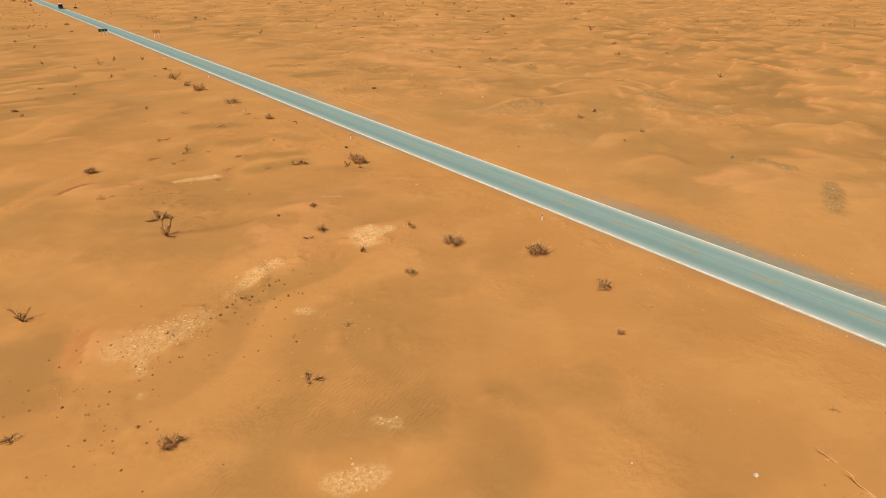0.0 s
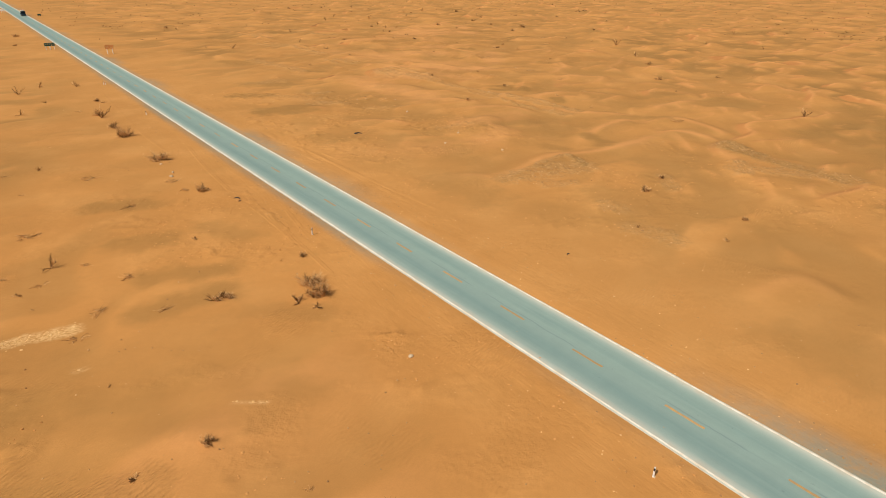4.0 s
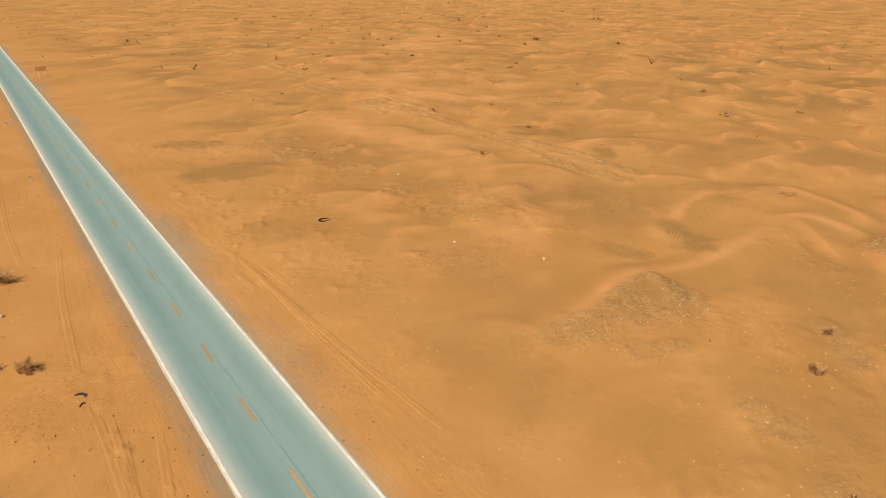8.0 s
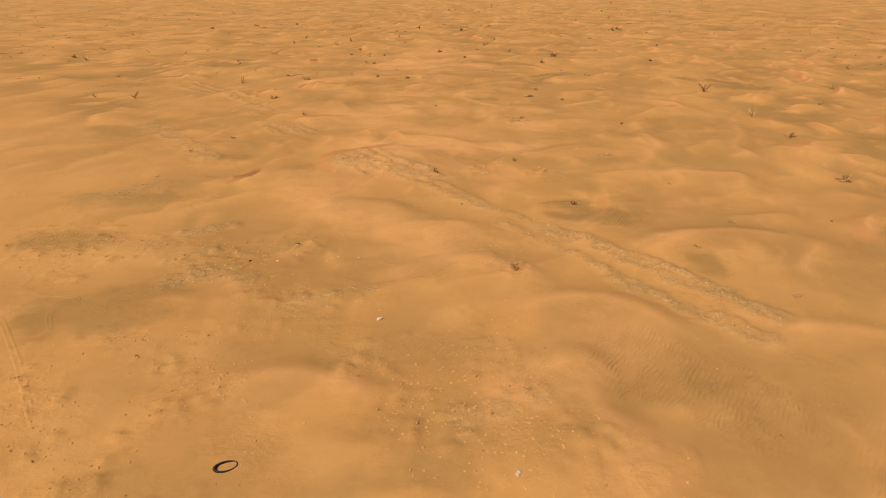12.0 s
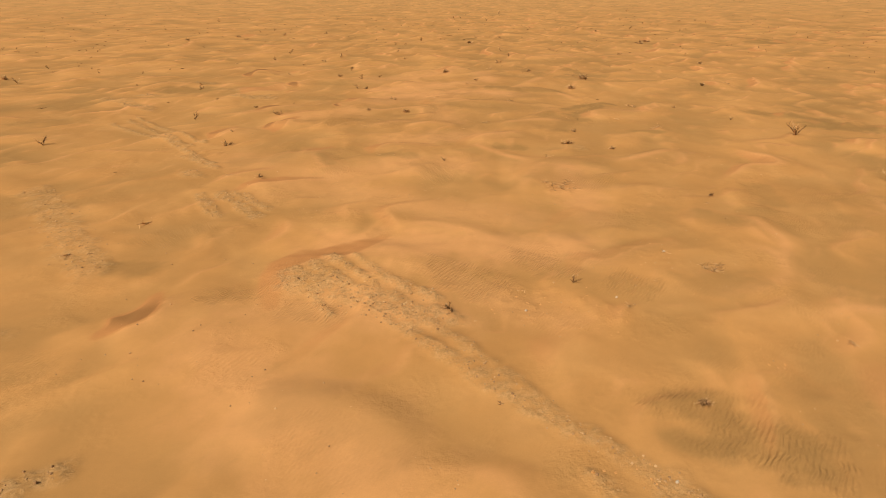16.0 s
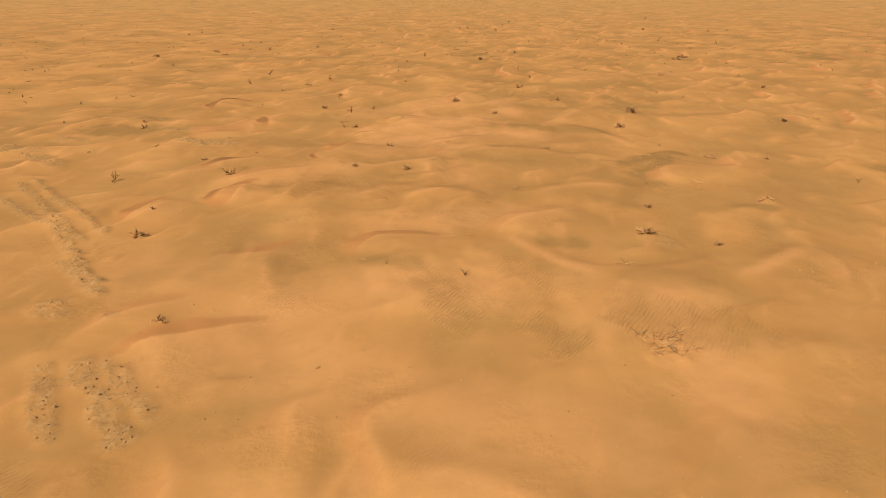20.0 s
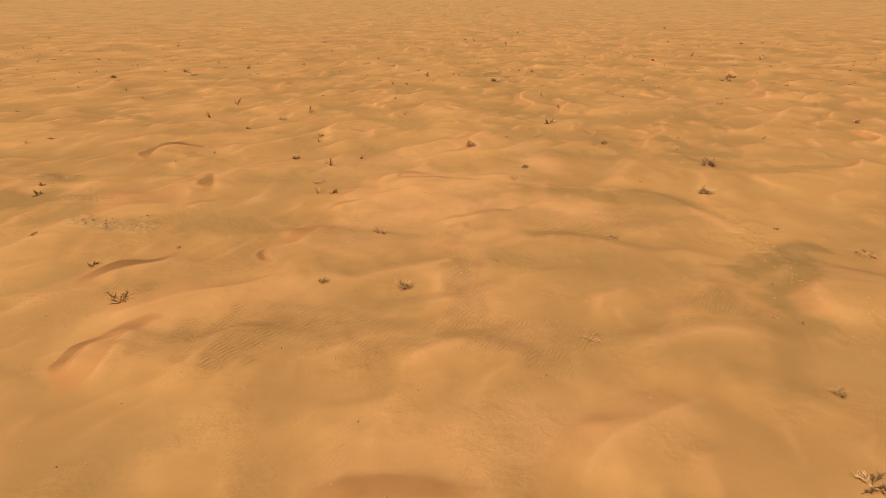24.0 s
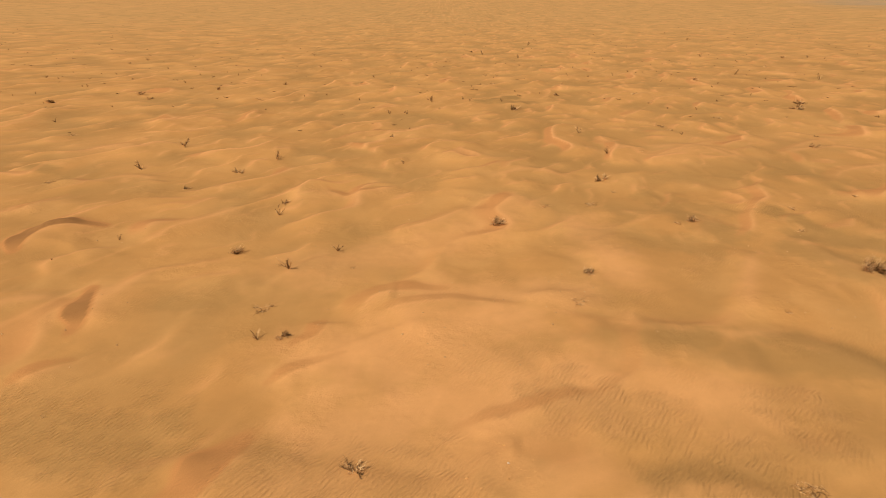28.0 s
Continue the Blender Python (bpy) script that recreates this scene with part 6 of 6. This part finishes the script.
scatter("gravel", list(in_strips(BEDS, 3.2, 0.04, 0.30, 11)), STONE, "loose grey and tan gravel on exposed ground", "gravel")
scatter("roadside_pebbles", list(roadside(4200, 12)), STONE, "small pebbles scattered on the road shoulders", "pebbles")
scatter("pale_roadside_stones", list(roadside(900, 22)), CRUST, "small pale stones scattered along the road shoulders", "stones")
scatter("sand_pebbles", list(open_sand(3800, 13)), STONE, "small tan pebbles strewn over the sand", "pebbles")
scatter("crust_chips", list(in_strips(PALES, 13.0, 0.07, 0.34, 14)), CRUST, "pale broken salt crust chips on sand", "crust", 0.25)

CLOD_SPOTS = [(-22.5, 53.0, 0.33), (-22.1, 53.6, 0.25), (-22.0, 54.4, 0.33), (-21.4, 54.5, 0.28), (-21.0, 54.6, 0.20), (-20.2, 53.4, 0.22), (-20.5, 55.2, 0.24), (-19.6, 56.3, 0.28), (-19.8, 57.5, 0.20), (-19.2, 57.4, 0.32), (-18.5, 58.7, 0.29), (-18.8, 58.4, 0.25), (-17.7, 57.9, 0.20), (-16.6, 55.2, 0.30), (-18.0, 54.7, 0.22), (-16.2, 56.1, 0.20), (-15.2, 55.7, 0.21), (-15.7, 55.8, 0.20), (-22.7, 51.6, 0.40), (-17.4, 53.0, 0.24)]
scatter("earth_clods", CLOD_SPOTS, CLOD_DARK, "dark brown clods of earth lying beside pale crust", "clods", 0.8)
scatter("sand_lumps", list(in_strips(LUMPS, 1.9, 0.05, 0.30, 16)), LUMP, "small caked lumps of orange sand lying in patches", "lumps", 0.45)


def clods():
    rng = random.Random(15)
    for x, y, reach, count in CLODS:
        for _ in range(count):
            yield (x + rng.gauss(0, reach), y + rng.gauss(0, reach), 0.07 + 0.24 * rng.random() ** 1.6)


CLODS = [(-31.8, 40.3, 3.0, 34), (-24.8, 35.6, 3.0, 22), (-21.7, 50.4, 3.0, 22), (-25.4, 45.6, 3.0, 22), (-21.1, 41.0, 3.5, 16), (-21.1, 54.1, 1.8, 26), (-18.0, 56.8, 1.8, 16), (-17.8, 48.5, 2.5, 14), (-40.7, 84.9, 3.0, 14), (-43.2, 85.5, 2.5, 14), (-44.0, 85.9, 2.5, 12), (13.6, 76.9, 1.2, 8), (-18.7, 120.3, 1.2, 10), (-20.6, 125.0, 1.5, 8), (-27.9, 207.8, 3.0, 22), (-22.3, 208.5, 2.5, 10), (-16.3, 164.5, 2.0, 12), (24.7, 140.0, 5.0, 20), (30.0, 125.7, 5.0, 16), (-23.8, 125.4, 1.8, 4)]
scatter("sand_clods", list(clods()), CLOD, "scattered dark clods and dry seed heads on sand", "clods", 0.55)


def rock(x, y, size, material=WHITE_ROCK, label="chalk-white angular rock lying on sand"):
    rng = random.Random(int(x * 31 + y * 17))
    bm = bmesh.new()
    bmesh.ops.create_icosphere(bm, subdivisions=2, radius=0.5)
    for v in bm.verts:
        v.co *= 1 + 0.30 * noise.noise(v.co * 2.3 + Vector((x, y, 0)))
        v.co.z = max(v.co.z * 0.62, -0.14)
    ob = part("white_rock", bm, material, None)
    tagged(ob, label, "rock", "white rocks")
    ob.matrix_world = Matrix.LocRotScale((x, y, ground_at(x, y) + size * 0.12), Euler((rng.uniform(-0.2, 0.2), rng.uniform(-0.2, 0.2), rng.uniform(0, 6))), (size, size * rng.uniform(0.6, 1), size * 0.9))


rock(-0.90, 162.46, 0.53)
rock(-10.02, 190.43, 0.70)
rock(1.88, 169.32, 0.38)
rock(1.95, 171.31, 0.26)
rock(-48.22, 144.60, 0.58)
rock(-52.24, 149.23, 0.49)
rock(21.80, 30.79, 0.50)
rock(-21.87, 205.86, 0.30)
rock(-22.67, 209.28, 0.39)
rock(-23.92, 204.16, 0.35)
rock(11.52, 215.67, 0.36)
rock(10.05, 157.38, 0.47)
rock(-4.39, 90.82, 0.42)
rock(13.39, 31.83, 0.21)
rock(-17.25, 204.72, 0.27)
rock(-16.50, 205.06, 0.27)
rock(-14.00, 205.23, 0.30)
rock(-17.75, 203.96, 0.21)
rock(-16.17, 202.94, 0.20)
rock(23.05, 253.27, 0.40)
rock(14.00, 241.77, 0.29)
rock(3.71, 239.48, 0.35)
rock(1.74, 169.01, 0.41)
rock(-47.54, 142.35, 0.72)
rock(-7.69, 356.92, 0.22)
rock(-4.30, 90.93, 0.44)


# ---- roadside things ----
def make_post():
    stand = tagged(new("delineator_post"), "black and white striped roadside marker post in sand", "marker post", "road marker posts")
    bm = rod(bmesh.new(), (0, 0, -0.2), (0, 0, 0.62), 0.075, 0.072, 12)
    part("shaft", bm, PAINT_WHITE, stand)
    bm = rod(bmesh.new(), (0, 0, 0.62), (0, 0, 0.88), 0.078, 0.076, 12)
    part("black_band", bm, PAINT_BLACK, stand, "black painted band")
    bm = rod(bmesh.new(), (0, 0, 0.88), (0, 0, 0.96), 0.072, 0.05, 12)
    part("cap", bm, PAINT_WHITE, stand)
    bm = block(bmesh.new(), (0.05, 0.012, 0.10), pose(0, -0.08, 0.69))
    part("reflector", bm, PAINT_CREAM, stand, "small pale reflector")
    part("footing", block(bmesh.new(), (0.24, 0.20, 0.10), pose(0.03, -0.03, -0.05, 4, 3, 20), 0.03), PAINT_CREAM, stand, "pale concrete footing")
    return stand


def put_at_road(s, d):
    p = ROAD + ALONG * s + RIGHT * d
    return p[0], p[1], ground_at(*p)


post = make_post()
post.matrix_world = pose(*put_at_road(52.3, -7.4), 1.5, -2, 38)
for s, d in ((105.1, -7.6), (192.9, -7.2), (240.9, -6.9), (52.3 + 190, -7.2)):
    copy_thing(post, pose(*put_at_road(s, d), random.uniform(-3, 3), random.uniform(-3, 3), 38))


def sign_board(name, label, x, y, turn, width, height, clear, panels, posts, sheet_paint, post_paint, rim_paint, rim_wide, bars):
    """A sign of one or more panels on posts, with bars for its writing."""
    stand = tagged(new(name), label, "road sign", "road signs")
    for k in range(posts):
        px = (k - (posts - 1) / 2) * width / max(posts - 0.4, 1)
        part("sign_post", rod(bmesh.new(), (px, 0.09, -0.4), (px, 0.09, clear + height * 0.95), 0.12, 0.115, 12), post_paint, stand)
    each = width / panels
    for k in range(panels):
        px = (k - (panels - 1) / 2) * each
        board = part("panel", block(bmesh.new(), (each - 0.06, 0.06, height), pose(px, 0, clear), 0.02), sheet_paint, stand)
        rim = bmesh.new()
        for dz in (0.03, height - 0.03 - rim_wide):
            block(rim, (each - 0.12, 0.012, rim_wide), pose(px, -0.034, clear + dz))
        for dx in (-1, 1):
            block(rim, (rim_wide, 0.012, height - 0.062 - 2 * rim_wide), pose(px + dx * (each / 2 - 0.06 - rim_wide / 2), -0.034, clear + 0.031 + rim_wide))
        part("border", rim, rim_paint, board, "border strip")
        for j, (bx, bz, bw, bh) in enumerate(bars):
            bm = block(bmesh.new(), (bw * each, 0.012, bh * height), pose(px + bx * each, -0.034, clear + bz * height))
            part("lettering", bm, rim_paint, board, "bar of lettering")
    stand.matrix_world = pose(x, y, ground_at(x, y), 0, 0, turn)
    return stand


sign_board("tourist_sign", "rust-framed tan road sign on two pale posts", -132.6, 291.7, 28, 3.0, 1.35, 2.1, 2, 2, PAINT_TAN, PAINT_WHITE, PAINT_BROWN, 0.16,
           ((0.0, 0.42, 0.36, 0.16),))
sign_board("direction_sign", "dark green three-panel road sign on white posts", -164.4, 305.4, 24, 3.9, 1.3, 1.4, 3, 3, PAINT_GREEN, PAINT_WHITE, PAINT_CREAM, 0.02,
           ((0.0, 0.5, 0.4, 0.04),))
sign_board("small_sign", "small dark green sign on two short posts", -270.7, 472.8, 20, 2.2, 0.9, 0.5, 1, 2, PAINT_GREEN, PAINT_BLACK, PAINT_GREEN, 0.03,
           ((0.0, 0.4, 0.5, 0.1),))
sign_board("white_sign", "white sign beside the far junction", -316.7, 505.3, 20, 2.6, 1.4, 1.0, 1, 2, PAINT_WHITE, PAINT_WHITE, PAINT_CREAM, 0.04,
           ((0.0, 0.4, 0.5, 0.1),))
sign_board("brown_sign", "distant rust-brown sign on two posts", -342.2, 534.5, 20, 3.2, 1.6, 1.5, 1, 2, PAINT_BROWN, PAINT_WHITE, PAINT_BROWN, 0.05,
           ((0.0, 0.4, 0.5, 0.1),))


# ---- the van ----
def make_van(x, y, z, turn):
    car = tagged(new("van"), "tall dark blue-grey van with pale roof on the road", "van")
    prof = ((-2.35, 0.35), (-2.42, 0.75), (-2.30, 1.02), (-1.2, 1.08), (0.85, 1.05), (2.05, 0.90), (2.38, 0.70), (2.40, 0.38), (1.9, 0.28), (-1.9, 0.28))
    bm = bmesh.new()
    rings = []
    for side, squeeze in ((-0.93, 0.96), (-0.80, 1.0), (0.80, 1.0), (0.93, 0.96)):
        rings.append([bm.verts.new((side, py * squeeze, 0.28 + (pz - 0.28) * (0.94 if abs(side) > 0.9 else 1.0))) for py, pz in prof])
    for a, b in zip(rings, rings[1:]):
        for k in range(len(prof)):
            bm.faces.new((a[k], a[(k + 1) % len(prof)], b[(k + 1) % len(prof)], b[k]))
    bm.faces.new(rings[0][::-1])
    bm.faces.new(rings[-1])
    bmesh.ops.recalc_face_normals(bm, faces=bm.faces)
    body = part("body", bm, CAR_PAINT, car)
    bm = bmesh.new()
    low = [bm.verts.new((sx * 0.84, py, 1.06)) for sx, py in ((-1, -2.15), (1, -2.15), (1, 1.15), (-1, 1.15))]
    top = [bm.verts.new((sx * 0.74, py, 2.20)) for sx, py in ((-1, -2.05), (1, -2.05), (1, 0.35), (-1, 0.35))]
    for k in range(4):
        bm.faces.new((low[k], low[(k + 1) % 4], top[(k + 1) % 4], top[k]))
    bm.faces.new(top)
    part("cabin", bm, GLASS_DARK, car, "dark tinted glass")
    part("roof", block(bmesh.new(), (1.52, 2.5, 0.42), pose(0, -0.85, 2.19), 0.03), CAR_ROOF, car, "pale dusty roof")
    for sx in (-1, 1):
        for a, b in (((0.84, 1.15, 1.06), (0.74, 0.35, 2.20)), ((0.845, -0.5, 1.06), (0.745, -0.55, 2.20)), ((0.84, -2.15, 1.06), (0.74, -2.05, 2.20))):
            part("pillar", rod(bmesh.new(), (a[0] * sx, a[1], a[2]), (b[0] * sx, b[1], b[2]), 0.05, 0.045, 6), CAR_PAINT, car)
        part("mirror", block(bmesh.new(), (0.2, 0.1, 0.14), pose(sx * 1.0, 0.85, 1.02), 0.03), CAR_PAINT, car)
        part("tail_lamp", block(bmesh.new(), (0.24, 0.06, 0.16), pose(sx * 0.68, -2.37, 0.78), 0.02), LAMP_RED, car, "red tail lamp")
        part("headlight", block(bmesh.new(), (0.34, 0.08, 0.13), pose(sx * 0.62, 2.30, 0.66), 0.03), CHROME, car, "clear headlight")
        for wy in (-1.42, 1.42):
            bm = bmesh.new()
            bmesh.ops.create_cone(bm, cap_ends=True, segments=20, radius1=0.34, radius2=0.34, depth=0.22, matrix=pose(sx * 0.82, wy, 0.34, 0, 90, 0))
            bmesh.ops.bevel(bm, geom=[e for e in bm.edges if abs(e.calc_length() - 0.22) > 0.01], offset=0.03, segments=2, affect="EDGES")
            tyre = part("wheel", bm, RUBBER, car)
            part("rim", rod(bmesh.new(), (sx * 0.82, wy, 0.34), (sx * 0.945, wy, 0.34), 0.21, 0.19, 14), CHROME, tyre, "dull metal rim")
    part("bumper", block(bmesh.new(), (1.7, 0.14, 0.2), pose(0, -2.40, 0.36), 0.04), PAINT_BLACK, car)
    part("bumper", block(bmesh.new(), (1.7, 0.14, 0.2), pose(0, 2.36, 0.36), 0.04), PAINT_BLACK, car)
    car.matrix_world = pose(x, y, z, 0, 0, turn) @ Matrix.Diagonal((1.38, 1.5, 1.42, 1))


make_van(-283.3, 475.8, 0.08, 37.7)


# ---- the half-buried tyre and litter ----
def make_tyre(x, y, size, tilt):
    tyre = tagged(new("old_tyre"), "old black tyre half buried in the sand", "tyre")
    bm = bmesh.new()
    ring, cut = 36, 12
    grid = []
    for i in range(ring):
        a = i / ring * 2 * math.pi
        row = []
        for j in range(cut):
            b = j / cut * 2 * math.pi
            tread = 1.04 if i % 2 and -0.9 < math.sin(b) < 0.9 and math.cos(b) > 0.4 else 1.0
            r = 0.44 + 0.055 * math.cos(b) * tread
            row.append(bm.verts.new((r * math.cos(a), r * math.sin(a), 0.055 * math.sin(b))))
        grid.append(row)
    for i in range(ring):
        for j in range(cut):
            bm.faces.new((grid[i][j], grid[(i + 1) % ring][j], grid[(i + 1) % ring][(j + 1) % cut], grid[i][(j + 1) % cut]))
    part("casing", bm, RUBBER, tyre)
    tyre.matrix_world = Matrix.LocRotScale((x, y, ground_at(x, y) + 0.045), Euler((radians(3), radians(tilt), radians(24))), (size, size * 0.58, size))


def make_shred(x, y, size, turn, material=RUBBER, label="torn strip of black tyre rubber on sand", name="tyre_shred"):
    """A curled strip."""
    bm = bmesh.new()
    rows = []
    for k in range(9):
        a = k / 8 * 2.2
        c = Vector((0.5 * math.cos(a), 0.4 * math.sin(a), 0.05 + 0.07 * math.sin(a * 2.0)))
        o = Vector((math.cos(a), math.sin(a), 0.5)) * 0.075
        up = Vector((0, 0, 0.03))
        rows.append([bm.verts.new(p) for p in (c - o - up, c + o - up, c + o + up, c - o + up)])
    for p, q in zip(rows, rows[1:]):
        for k in range(4):
            bm.faces.new((p[k], p[(k + 1) % 4], q[(k + 1) % 4], q[k]))
    bm.faces.new(rows[0][::-1])
    bm.faces.new(rows[-1])
    ob = part(name, bm, material, None)
    tagged(ob, label, "litter", "roadside litter")
    ob.matrix_world = Matrix.LocRotScale((x, y, ground_at(x, y) + 0.01), Euler((0.1, 0.08, radians(turn))), (size, size, size))


make_tyre(-19.30, 170.29, 1.84, 6)
make_shred(-33.18, 131.57, 1.03, 20)
make_shred(-32.20, 130.60, 0.62, 95)
make_shred(14.44, 112.38, 0.66, 70)
make_shred(-27.23, 204.16, 0.54, 80)
make_shred(-22.52, 209.12, 0.60, 30)
make_shred(52.47, 104.81, 1.18, 60, TEAL_PLASTIC, "faded teal plastic scrap lying on sand", "plastic_scrap")
